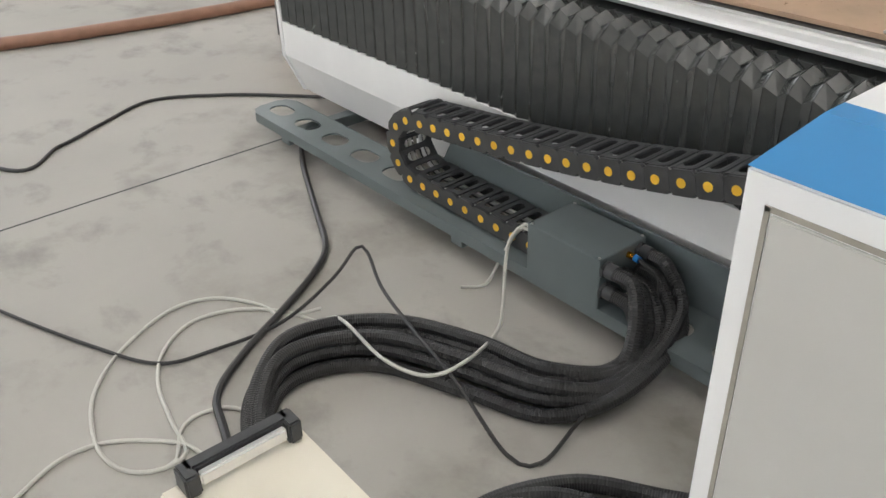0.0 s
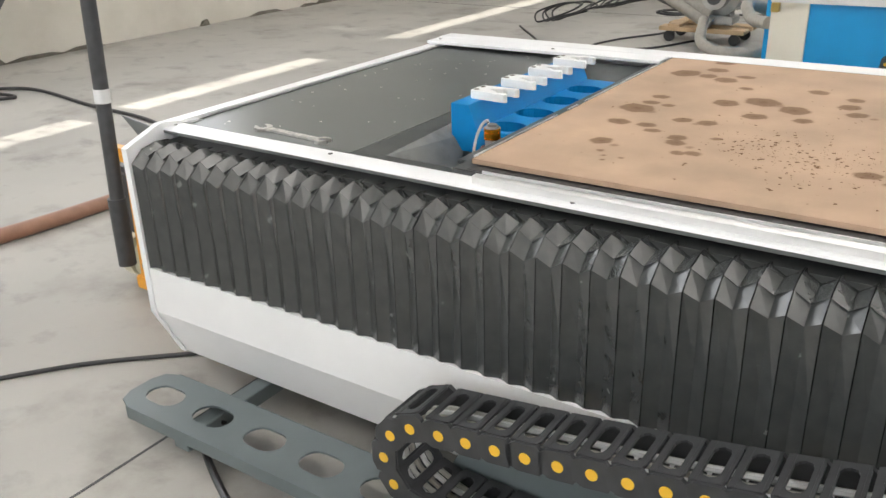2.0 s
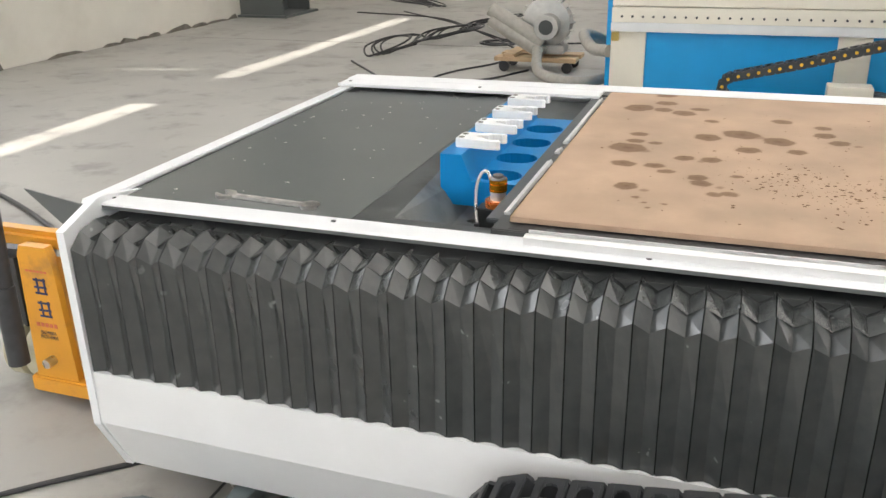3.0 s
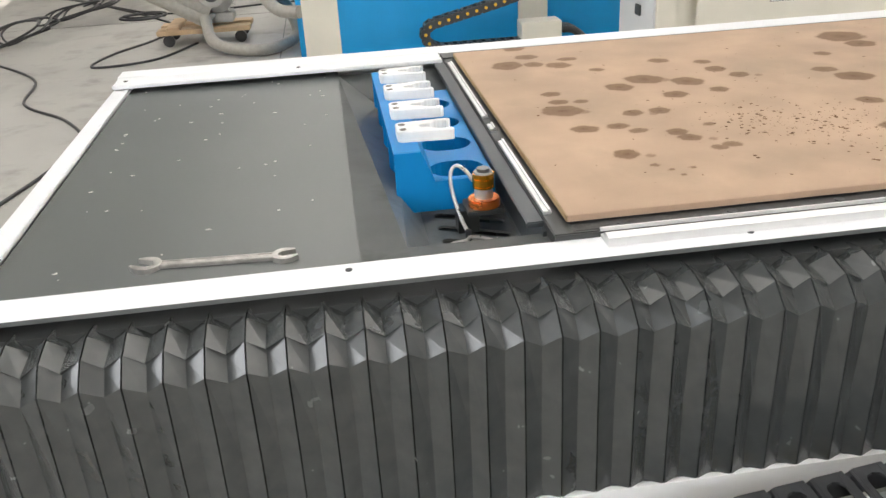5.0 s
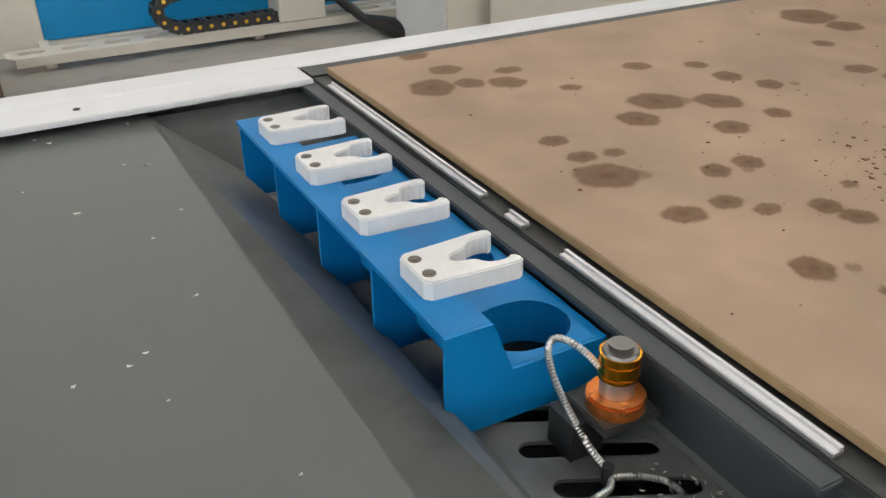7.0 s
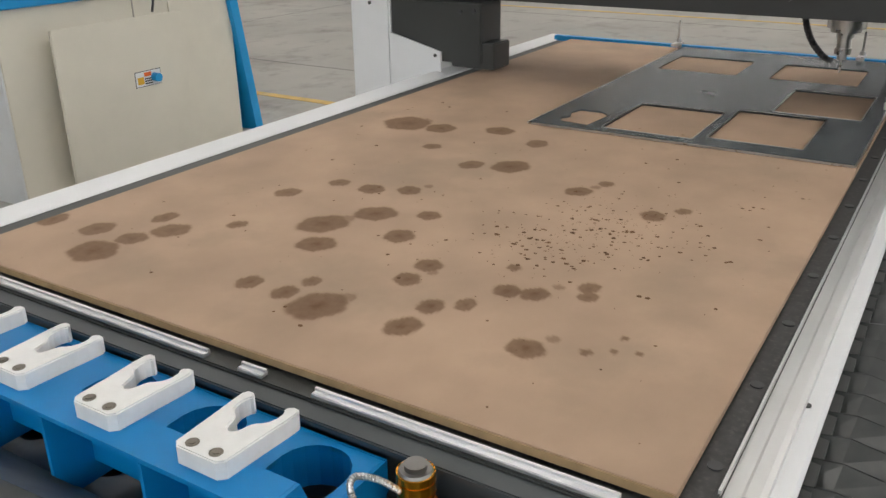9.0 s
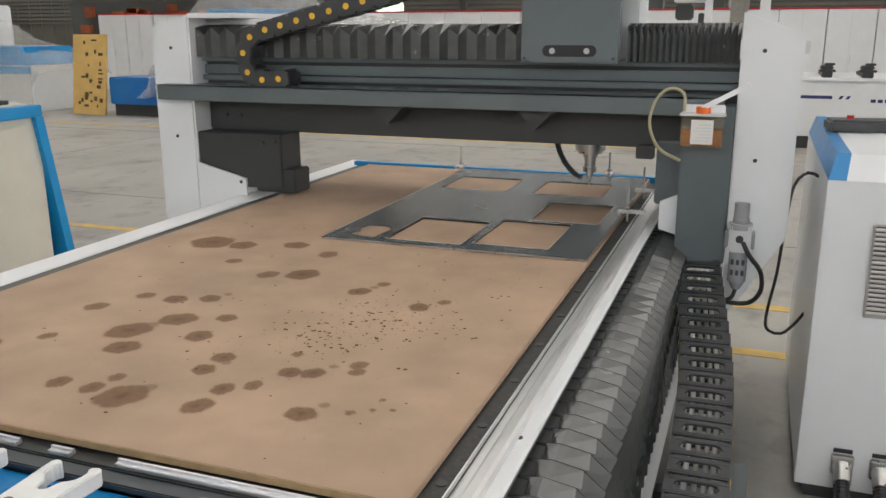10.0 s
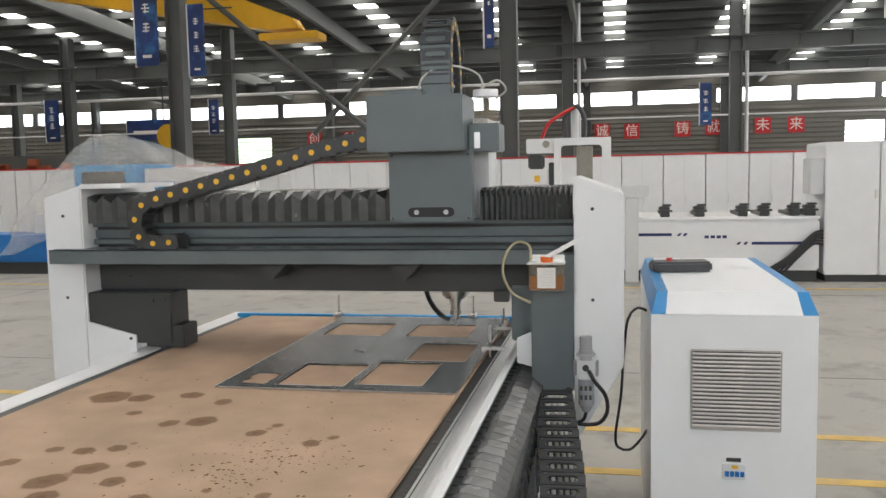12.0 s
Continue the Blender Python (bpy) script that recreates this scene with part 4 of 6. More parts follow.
for k in range(620):
    x = 1.45 + random.gauss(0, 0.11) if k < 430 else random.uniform(0.9, 2.2)
    y = 0.42 + random.gauss(0, 0.09) - 0.35 * (x - 1.45) * (k < 430) if k < 430 else random.uniform(0.12, 1.28)
    if not (0.88 < x < 2.4 and 0.1 < y < 1.29):
        continue
    s = 0.0009 + 0.0040 * random.random() ** 3
    n = 6
    bm.faces.new([bm.verts.new((x + s * random.uniform(0.6, 1.4) * math.cos(a), y + s * random.uniform(0.6, 1.4) * math.sin(a), 0.7576)) for a in (2 * math.pi * i / n for i in range(n))])
sp = part("speck", bm, STAIN_A, board, "fine dark specks of oil")
tagged(sp, kind="stuff")

# cut metal sheet with windows, clamped on the board
plate = thing("metal_sheet", (2.7, 0.45, 0.757), "dark oily sheet-metal panel with rectangular cut-outs", "metal sheet")
bm = bmesh.new()
def rect(x0, x1, y0, y1):
    return [(x0, y0), (x1, y0), (x1, y1), (x0, y1)]
ring_plate(bm, rect(2.085, 3.37, 0.092, 0.85), [rect(2.13, 2.42, 0.45, 0.67), rect(2.16, 2.47, 0.21, 0.42), rect(2.50, 2.80, 0.135, 0.345), rect(2.93, 3.2, 0.55, 0.80), rect(2.93, 3.2, 0.20, 0.45), [(2.13, 0.71), (2.25, 0.70), (2.28, 0.73), (2.28, 0.79), (2.24, 0.80), (2.20, 0.785), (2.17, 0.80), (2.14, 0.785)]], 0.7578, 0.7625)
part("panel", bm, SHEET, plate)
bm = bmesh.new()
for x0, x1, y0, y1 in ((2.13, 2.42, 0.45, 0.67), (2.16, 2.47, 0.21, 0.42), (2.50, 2.80, 0.135, 0.345), (2.085, 3.37, 0.092, 0.85)):
    for a, b, c, d in ((x0 - 0.003, x0, y0, y1), (x1, x1 + 0.003, y0, y1), (x0, x1, y0 - 0.003, y0), (x0, x1, y1, y1 + 0.003)):
        box(bm, a, b, c, d, 0.759, 0.7632)
part("burr", bm, STEEL, plate, "bright cut edges")


def clamp(x, y, turn):
    c = thing("clamp", (x, y, 0.757), "small steel clamp with upright threaded stud", "clamp", "work clamps")
    m = Matrix.Translation((x, y, 0)) @ Matrix.Rotation(turn, 4, "Z")
    bm = bmesh.new()
    box(bm, -0.055, 0.03, -0.012, 0.012, 0.772, 0.782, 0.002, m=m)
    part("bar", bm, STEEL, c)
    bm = bmesh.new()
    cyl(bm, (x, y, 0.745), (x, y, 0.86), 0.004, n=8)
    cyl(bm, (x, y, 0.782), (x, y, 0.795), 0.009, n=6)
    part("stud", bm, STEEL, c)
    bm = bmesh.new()
    p = m @ Vector((0.026, 0, 0))
    cyl(bm, (p.x, p.y, 0.742), (p.x, p.y, 0.772), 0.005, n=8)
    part("heel", bm, STEEL, c)
    return c


for x, y, t in ((3.36, 0.866, 0.0), (3.375, 0.246, 0.0), (2.66, 0.07, 1.57), (3.05, 0.07, 1.57)):
    clamp(x, y, t)

# ---- tool rack ----
rack = thing("tool_rack", (0.69, 0.65, 0.636), "blue steel tool holder rack with five round-ended openings", "tool rack")
Y0, Y1 = 0.39, 1.04
HOLES = [obround(0.740, 0.447 + 0.155 * k, 0.108, 0.088, 9) for k in range(4)]
bm = bmesh.new()
ring_plate(bm, rect(0.682, 0.802, Y0, Y1), HOLES, 0.718, 0.723)
part("tray", bm, RACK, rack)
bm = bmesh.new()
prism(bm, [(0.614, 0.778), (0.614, 0.784), (0.666, 0.784), (0.690, 0.7235), (0.684, 0.7235), (0.662, 0.778)], "y", Y0, Y1)
part("raised_shelf", bm, RACK, rack)
bm = bmesh.new()
prism(bm, [(0.614, 0.692), (0.645, 0.662), (0.750, 0.662), (0.802, 0.675), (0.802, 0.7225), (0.690, 0.7225), (0.666, 0.7835), (0.614, 0.7835)], "y", Y0 - 0.004, Y0)
part("end_plate", bm, RACK, rack)
for k in range(1, 5):
    bm = bmesh.new()
    prism(bm, [(0.614, 0.70), (0.642, 0.664), (0.690, 0.664), (0.690, 0.722), (0.664, 0.777), (0.614, 0.777)], "y", Y0 + 0.158 * k, Y0 + 0.158 * k + 0.005)
    part("rib", bm, RACK, rack)
part("inner_web", B(0.666, 0.670, Y0, Y1, 0.69, 0.745), RACK, rack)
part("front_lip", B(0.802, 0.805, Y0 - 0.004, Y1, 0.68, 0.7235), RACK, rack)
for y in (0.525, 0.98):
    part("leg", B(0.70, 0.75, y - 0.012, y + 0.012, 0.635, 0.70), RACK, rack)
for hole in HOLES:
    bm = bmesh.new()
    lo = [bm.verts.new((p[0], p[1], 0.668)) for p in hole]
    hi = [bm.verts.new((p[0], p[1], 0.7205)) for p in hole]
    for i in range(len(hole)):
        k = (i + 1) % len(hole)
        bm.faces.new((lo[i], lo[k], hi[k], hi[i]))
    part("hole_wall", bm, RACK, rack)

SCREW = mat("dull_screw", (0.22, 0.20, 0.17), 0.4, metal=1.0)
# one gripping fork, then its repeats
fork = thing("tool_fork", (0.68, 0.483, 0.784), "white plastic tool gripping fork screwed to the blue rack", "tool fork", "tool forks")
bm = bmesh.new()
half = [(-0.054, 0.0), (-0.054, 0.026), (-0.047, 0.0335), (0.0, 0.0360), (0.032, 0.0385), (0.050, 0.039), (0.0565, 0.035), (0.057, 0.029), (0.053, 0.0235), (0.0485, 0.0215), (0.0465, 0.024), (0.040, 0.0262), (0.031, 0.0262), (0.023, 0.0235), (0.0175, 0.0185), (0.0150, 0.0140), (0.0110, 0.0115), (0.0060, 0.0095), (-0.001, 0.0078), (-0.0065, 0.0055), (-0.0095, 0.0)]
full = half + [(x, -y) for x, y in half[-2:0:-1]]
prism(bm, [(0.683 + x, 0.483 + y) for x, y in full], "z", 0.784, 0.805)
bmesh.ops.bevel(bm, geom=[e for e in bm.edges if abs(e.verts[0].co.z - e.verts[1].co.z) < 1e-5 and e.verts[0].co.z > 0.8], offset=0.0015, segments=2, affect="EDGES")
part("body", bm, POM, fork)
for s in (-1, 1):
    bm = bmesh.new()
    cyl(bm, (0.683 - 0.042, 0.483 + s * 0.016, 0.803), (0.683 - 0.042, 0.483 + s * 0.016, 0.8056), 0.0072, n=16)
    cyl(bm, (0.683 - 0.042, 0.483 + s * 0.016, 0.8057), (0.683 - 0.042, 0.483 + s * 0.016, 0.8064), 0.0042, n=6)
    part("screw", bm, SCREW, fork)
for k in range(1, 4):
    copy_thing(fork, Matrix.Translation((0.68, 0.483 + 0.155 * k, 0.784)))

# tool length sensor with its armoured cable
ts = thing("tool_setter", (0.775, 0.325, 0.66), "gold and orange tool length sensor with steel cable", "tool sensor")
SX, SY = 0.772, 0.326
bm = bmesh.new()
cyl(bm, (SX, SY, 0.690), (SX, SY, 0.703), 0.030, n=28)
cyl(bm, (SX, SY, 0.703), (SX, SY, 0.706), 0.028, n=28)
part("flange", bm, ORANGE, ts, "orange anodised flange", smooth=True)
bm = bmesh.new()
cyl(bm, (SX, SY, 0.702), (SX, SY, 0.726), 0.0175, n=24)
part("neck", bm, ALU, ts, "bright aluminium neck", smooth=True)
bm = bmesh.new()
for z0, z1, r in ((0.726, 0.730, 0.0205), (0.730, 0.7315, 0.0195), (0.7315, 0.744, 0.0205), (0.744, 0.7455, 0.0195), (0.7455, 0.754, 0.0205)):
    cyl(bm, (SX, SY, z0), (SX, SY, z1), r, n=28)
part("ring", bm, GOLD, ts, "gold anodised ring body", smooth=True)
bm = bmesh.new()
cyl(bm, (SX, SY, 0.754), (SX, SY, 0.757), 0.0185, 0.017, n=24)
cyl(bm, (SX, SY, 0.757), (SX, SY, 0.763), 0.012, n=24)
part("button", bm, mat("ground_steel", (0.25, 0.24, 0.23), 0.35, metal=1.0), ts, "dull steel touch button", smooth=True)
bm = bmesh.new()
box(bm, SX - 0.035, SX + 0.035, SY - 0.03, SY + 0.04, 0.680, 0.690, 0.002)
box(bm, SX - 0.05, SX - 0.01, SY + 0.0, SY + 0.04, 0.635, 0.68)
part("bracket", bm, DARK, ts)
bm = bmesh.new()
for a in range(4):
    cyl(bm, (SX + 0.025 * math.cos(a * 1.57 + 0.6), SY + 0.025 * math.sin(a * 1.57 + 0.6), 0.702), (SX + 0.025 * math.cos(a * 1.57 + 0.6), SY + 0.025 * math.sin(a * 1.57 + 0.6), 0.7045), 0.003, n=8)
part("screw", bm, DARK, ts)
bm = bmesh.new()
tube(bm, curve([(SX - 0.018, SY + 0.006, 0.737), (SX - 0.028, SY + 0.028, 0.750), (0.730, 0.372, 0.755), (0.718, 0.368, 0.745), (0.715, 0.345, 0.718), (0.725, 0.310, 0.675), (0.735, 0.285, 0.650), (0.728, 0.272, 0.645), (0.705, 0.268, 0.644), (0.688, 0.275, 0.63)], 0.0016), 0.0034, 8, rib=0.0007)
part("cable", bm, STEEL, ts, "armoured steel sensor cable")
bm = bmesh.new()
tube(bm, curve([(0.733, 0.28, 0.648), (0.755, 0.268, 0.650), (0.780, 0.252, 0.645), (0.795, 0.24, 0.63)], 0.0016), 0.003, 8, rib=0.0006)
part("cable", bm, STEEL, ts)
bm = bmesh.new()
cyl(bm, (0.734, 0.284, 0.640), (0.734, 0.284, 0.660), 0.006, n=10)
part("cable_tie", bm, PLASTIC, ts, "black cable tie")

# open-ended wrench on the cover sheet
WORN = mat("worn_steel", (0.58, 0.56, 0.53), 0.36, metal=1.0, var=0.25, scale=50)
wr = thing("wrench", (0.305, 0.125, H - 0.008), "worn steel double open-ended wrench lying on the cover sheet", "wrench")
def jaw(cx, cy, ang, R, gap, bm):
    out = []
    n = 22
    for i in range(n + 1):
        a = radians(35) + (2 * math.pi - radians(70)) * i / n
        rr = R * (1.08 if i in (0, n) else 1.0)
        out.append((rr * math.cos(a), rr * math.sin(a)))
    inner = [(R * 0.9, -gap), (-R * 0.22, -gap), (-R * 0.5, -gap * 0.4), (-R * 0.5, gap * 0.4), (-R * 0.22, gap), (R * 0.9, gap)]
    pts = out + inner
    c, s = math.cos(ang), math.sin(ang)
    prism(bm, [(cx + x * c - y * s, cy + x * s + y * c) for x, y in pts], "z", H - 0.0078, H + 0.0005)
for at in ((0.195, 0.130, radians(155), 0.024, 0.0105), (0.413, 0.114, radians(12), 0.021, 0.009)):
    bm = bmesh.new()
    jaw(*at, bm)
    part("jaw", bm, WORN, wr)
bm = bmesh.new()
v = Vector((0.413 - 0.195, 0.114 - 0.130, 0))
ang = math.atan2(v.y, v.x)
mm = Matrix.Translation((0.304, 0.122, 0)) @ Matrix.Rotation(ang, 4, "Z")
box(bm, -0.093, 0.093, -0.0085, 0.0085, H - 0.0070, H - 0.002, 0.001, m=mm)
box(bm, -0.093, 0.093, -0.0095, -0.006, H - 0.0072, H - 0.0003, 0.001, m=mm)
box(bm, -0.093, 0.093, 0.006, 0.0095, H - 0.0072, H - 0.0003, 0.001, m=mm)
part("shank", bm, WORN, wr)

# ---- gantry ----
gx = 2.6
gan = thing("gantry", (2.85, 0.7, 0.5), "dark grey gantry bridge with white side covers over the bed", "gantry")
# side covers
for nm, ya, yb, inner in (("side_cover", -0.232, -0.40, 1), ("side_cover", 1.632, 1.795, -1)):
    bm = bmesh.new()
    s = -1 if inner == 1 else 1
    top = [(gx, 1.385 if inner == 1 else 1.392), (gx + 0.42, 1.385 if inner == 1 else 1.392)]
    z_out = 1.325 if inner == 1 else 1.343
    vs = {}
    for x in (gx, gx + 0.55):
        vs[x] = [bm.verts.new(p) for p in ((x, ya, 1.388), (x, yb, z_out), (x, yb, 0.74 if inner == 1 else 0.55), (x, ya - (0.02 if inner == 1 else -0.02), 0.49 if inner == 1 else 0.5), (x, ya, 0.49 if inner == 1 else 0.5))]
    a, b = vs[gx], vs[gx + 0.55]
    bm.faces.new(a)
    bm.faces.new(b)
    for i in range(5):
        j = (i + 1) % 5
        bm.faces.new((a[i], a[j], b[j], b[i]))
    bmesh.ops.recalc_face_normals(bm, faces=bm.faces[:])
    bmesh.ops.bevel(bm, geom=bm.edges[:], offset=0.006, segments=2, affect="EDGES")
    part(nm, bm, WHITE, gan, "white sheet-metal side cover")
bm = bmesh.new()
prism(bm, [(1.632, 0.862), (1.43, 0.812), (1.43, 0.5), (1.632, 0.5)], "x", gx, gx + 0.01)
part("foot_cover", bm, WHITE, gan, "white lower cover plate")
part("top_ledge", B(gx, gx + 0.4, 1.46, 1.632, 1.375, 1.392), WHITE, gan)
for y, z in ((-0.295, 1.276), (-0.295, 0.965), (1.711, 1.272), (1.711, 0.956), (1.45, 0.80)):
    bm = bmesh.new()
    cyl(bm, (gx - 0.003, y, z), (gx + 0.003, y, z), 0.006, n=10)
    part("screw", bm, DARK, gan)
# right leg and bracket
part("leg", B(gx, gx + 0.14, -0.230, -0.084, 0.645, 1.12, 0.004), IRON, gan)
bm = bmesh.new()
prism(bm, [(-0.084, 0.72), (-0.03, 0.735), (-0.03, 0.82), (-0.084, 0.845)], "x", gx + 0.03, gx + 0.05)
part("cover_tab", bm, WHITE, gan)
part("slide_block", B(gx + 0.09, gx + 0.5, -0.09, -0.005, 0.80, 1.0, 0.005), IRON, gan)
part("motor_mount", B(gx + 0.06, gx + 0.1, 0.0, 0.055, 0.945, 0.985, 0.003), DARK, gan)
# left leg
part("leg_block", B(gx + 0.012, gx + 0.15, 1.285, 1.634, 0.78, 0.974, 0.004), DARK, gan)
part("slide_block", B(gx + 0.02, gx + 0.13, 1.24, 1.40, 0.765, 0.85, 0.004), DARK, gan)
# main beam
bm = bmesh.new()
box(bm, gx + 0.1, gx + 0.36, -0.24, 1.66, 0.975, 1.24, 0.006)
part("beam", bm, DARK, gan, "charcoal steel box beam")
part("rail_plate", B(gx + 0.085, gx + 0.1, -0.23, 1.64, 1.18, 1.212, 0.002), IRON, gan)
bm = bmesh.new()
for z in (1.225, 1.158):
    box(bm, gx + 0.07, gx + 0.1, -0.23, 1.64, z, z + 0.018, 0.002)
part("guide_rail", bm, IRON, gan)
# cable tray on the front of the beam
bm = bmesh.new()
box(bm, gx - 0.06, gx - 0.056, -0.2, 1.738, 1.093, 1.146)
ring_plate(bm, rect(gx - 0.06, gx + 0.09, -0.2, 1.738), [obround(gx + 0.015, 0.72 + 0.1 * k, 0.06, 0.055) for k in range(9)], 1.142, 1.146)
part("cable_tray", bm, IRON, gan, "dark grey cable tray")
for y in (0.36, 0.86):
    bm = bmesh.new()
    prism(bm, [(y - 0.06, 1.09), (y + 0.06, 1.09), (y, 1.03)], "x", gx - 0.02, gx + 0.1)
    part("tray_bracket", bm, DARK, gan)
for y, z in ((1.56, 1.03), (1.50, 1.03), (1.36, 0.945), (1.31, 0.95), (1.56, 1.10)):
    part("bolt", cyl(bmesh.new(), (gx + 0.005 if z < 1 else gx + 0.09, y, z), (gx + 0.1, y, z), 0.008, n=8), PLASTIC, gan)

# top bellows on the beam
gb = thing("beam_bellows", (gx + 0.15, 0.7, 1.24), "black pleated bellows on top of the gantry beam", "bellows")
for nm, y0, y1, n in (("fabric", 1.63, 0.41, 38), ("fabric", 0.095, -0.228, 34)):
    bm = bmesh.new()
    rows = []
    for c in range(n + 1):
        y = y0 + (y1 - y0) * c / n
        e = c % 2 == 0
        rows.append([bm.verts.new(p) for p in ((gx + (0.038 if e else 0.046), y, 1.24), (gx + (0.038 if e else 0.046), y, 1.342 if e else 1.316), (gx + 0.09, y, 1.353), (gx + 0.34, y, 1.354))])
    for a, b in zip(rows, rows[1:]):
        for k in range(3):
            bm.faces.new((a[k], a[k + 1], b[k + 1], b[k]))
    part(nm, bm, BELLOW, gb)

# carriage and head box
head = thing("spindle_carriage", (gx, 0.25, 1.23), "dark grey spindle carriage with box cover on the gantry", "carriage")
part("front_plate", B(gx - 0.02, gx + 0.03, 0.112, 0.408, 1.236, 1.485, 0.004), IRON, head)
bm = bmesh.new()
prism(bm, [(p[0], p[1]) for p in obround(0.258, 1.272, 0.165, 0.034)], "x", gx - 0.0225, gx - 0.018)
part("slot", bm, BLACK, head, "black round-ended slot with bolts")
for y, z in ((0.31, 1.272), (0.205, 1.272), (0.395, 1.25), (0.125, 1.25), (0.395, 1.47), (0.125, 1.47)):
    slot_bolt = abs(z - 1.272) < 0.001
    part("bolt", cyl(bmesh.new(), (gx - 0.025, y, z), (gx - 0.02, y, z), 0.009 if slot_bolt else 0.0045, n=10), DULL if slot_bolt else DARK, head)
part("head_box", B(gx - 0.10, gx + 0.16, 0.128, 0.462, 1.482, 1.672, 0.004), IRON, head)
part("side_box", B(gx + 0.0, gx + 0.16, 0.02, 0.125, 1.478, 1.575, 0.004), IRON, head)
part("window", B(gx - 0.003, gx + 0.002, 0.085, 0.105, 1.49, 1.545), ALU, head)
part("back_housing", B(gx + 0.12, gx + 0.34, 0.075, 0.44, 1.24, 1.60, 0.005), LIGHT, head)
part("cap_plate", B(gx - 0.08, gx + 0.05, 0.27, 0.40, 1.672, 1.69, 0.003), IRON, head)
bm = bmesh.new()
cyl(bm, (gx + 0.08, 0.075, 1.575), (gx + 0.08, 0.075, 1.67), 0.042, n=20)
part("reservoir", bm, ACRYL, head, "clear plastic reservoir cup", smooth=True)
bm = bmesh.new()
cyl(bm, (gx + 0.08, 0.075, 1.67), (gx + 0.08, 0.075, 1.695), 0.045, n=20)
part("reservoir_cap", bm, WHITE, head, smooth=True)
bm = bmesh.new()
tube(bm, curve([(gx - 0.02, 0.30, 1.68), (gx - 0.03, 0.27, 1.74), (gx, 0.19, 1.775), (gx + 0.05, 0.1, 1.75), (gx + 0.08, 0.08, 1.695)], 0.01), 0.004, 6)
tube(bm, curve([(gx + 0.07, 0.09, 1.70), (gx + 0.06, 0.03, 1.725), (gx + 0.06, 0.0, 1.69), (gx + 0.07, 0.04, 1.66)], 0.01), 0.004, 6)
part("air_tube", bm, CLEARTUBE, head, smooth=True)
# spindle below the beam
bm = bmesh.new()
for z0, z1, r in ((0.905, 1.0, 0.056), (0.893, 0.905, 0.045), (0.876, 0.893, 0.026), (0.845, 0.876, 0.021), (0.825, 0.845, 0.025), (0.808, 0.825, 0.014)):
    cyl(bm, (gx + 0.5, 0.275, z0), (gx + 0.5, 0.275, z1), r, n=22)
cyl(bm, (gx + 0.5, 0.275, 0.768), (gx + 0.5, 0.275, 0.808), 0.003, n=8)
part("spindle", bm, STEEL, head, "bright steel spindle nose with thin cutter", smooth=True)
part("spindle_plate", B(gx + 0.40, gx + 0.6, 0.08, 0.33, 0.99, 1.3, 0.004), DARK, head)
bm = bmesh.new()
tube(bm, curve([(gx + 0.45, 0.40, 1.0), (gx + 0.45, 0.385, 0.92), (gx + 0.46, 0.36, 0.86), (gx + 0.47, 0.32, 0.815), (gx + 0.48, 0.30, 0.805)], 0.005), 0.009, 8, rib=0.002)
part("coolant_hose", bm, PLASTIC, head, "black jointed coolant hose")
# chains of the gantry
chain("energy_chain", (gx, 1.3, 1.15), "black energy chain with yellow caps rising to the carriage",
      [(gx - 0.0, 1.25, 1.172), (gx, 1.31, 1.168), (gx, 1.365, 1.187), (gx, 1.385, 1.24), (gx, 1.372, 1.29), (gx, 1.335, 1.322), (gx, 1.27, 1.340), (gx, 0.9, 1.43), (gx, 0.65, 1.497), (gx, 0.44, 1.54)], 0.0635, 0.075, 0.056, 0.0105, in_yz)
chain("energy_chain", (gx, 0.23, 1.68), "black energy chain arching over the spindle head",
      [(gx + 0.0, 0.23, 1.66), (gx - 0.005, 0.23, 1.80), (gx + 0.01, 0.23, 1.88), (gx + 0.06, 0.23, 1.925), (gx + 0.12, 0.23, 1.90), (gx + 0.16, 0.23, 1.82), (gx + 0.17, 0.23, 1.70)], 0.05, 0.095, 0.045, 0.008, in_xz)
bm = bmesh.new()      # closed lids of that chain
for k, (x, z, a) in enumerate(((-0.026, 1.69, 90), (-0.028, 1.735, 91), (-0.028, 1.78, 88), (-0.024, 1.825, 82), (-0.012, 1.868, 70), (0.012, 1.905, 48), (0.045, 1.932, 20))):
    mm = Matrix.Translation((gx + x, 0.23, z)) @ Matrix.Rotation(radians(-a), 4, "Y")
    box(bm, -0.02, 0.02, -0.05, 0.05, -0.002, 0.002, m=mm)
part("chain_lid", bm, IRON, head, "dark lids closing the arched chain")

# oil pump on the leg
pump = thing("oil_pump", (gx - 0.03, -0.146, 1.0), "hand oil pump with clear amber reservoir on the gantry leg", "oil pump")
part("reservoir", B(gx - 0.06, gx - 0.004, -0.205, -0.088, 1.012, 1.10, 0.004), ACRYL, pump, "clear plastic reservoir")
part("oil", B(gx - 0.056, gx - 0.008, -0.201, -0.092, 1.016, 1.062), OIL, pump, "amber oil")
part("lid", B(gx - 0.064, gx - 0.002, -0.209, -0.084, 1.10, 1.106, 0.002), LIGHT, pump)
part("mount", B(gx - 0.01, gx - 0.001, -0.205, -0.09, 1.10, 1.128, 0.002), ALU, pump)
bm = bmesh.new()
cyl(bm, (gx - 0.035, -0.147, 1.106), (gx - 0.035, -0.147, 1.124), 0.02, n=18)
part("cap", bm, ORANGEP, pump, "orange filler cap", smooth=True)
part("label_plate", B(gx - 0.0615, gx - 0.0605, -0.178, -0.118, 1.022, 1.09), SIGNWHITE, pump, "white paper label with unreadable print")
bm = bmesh.new()
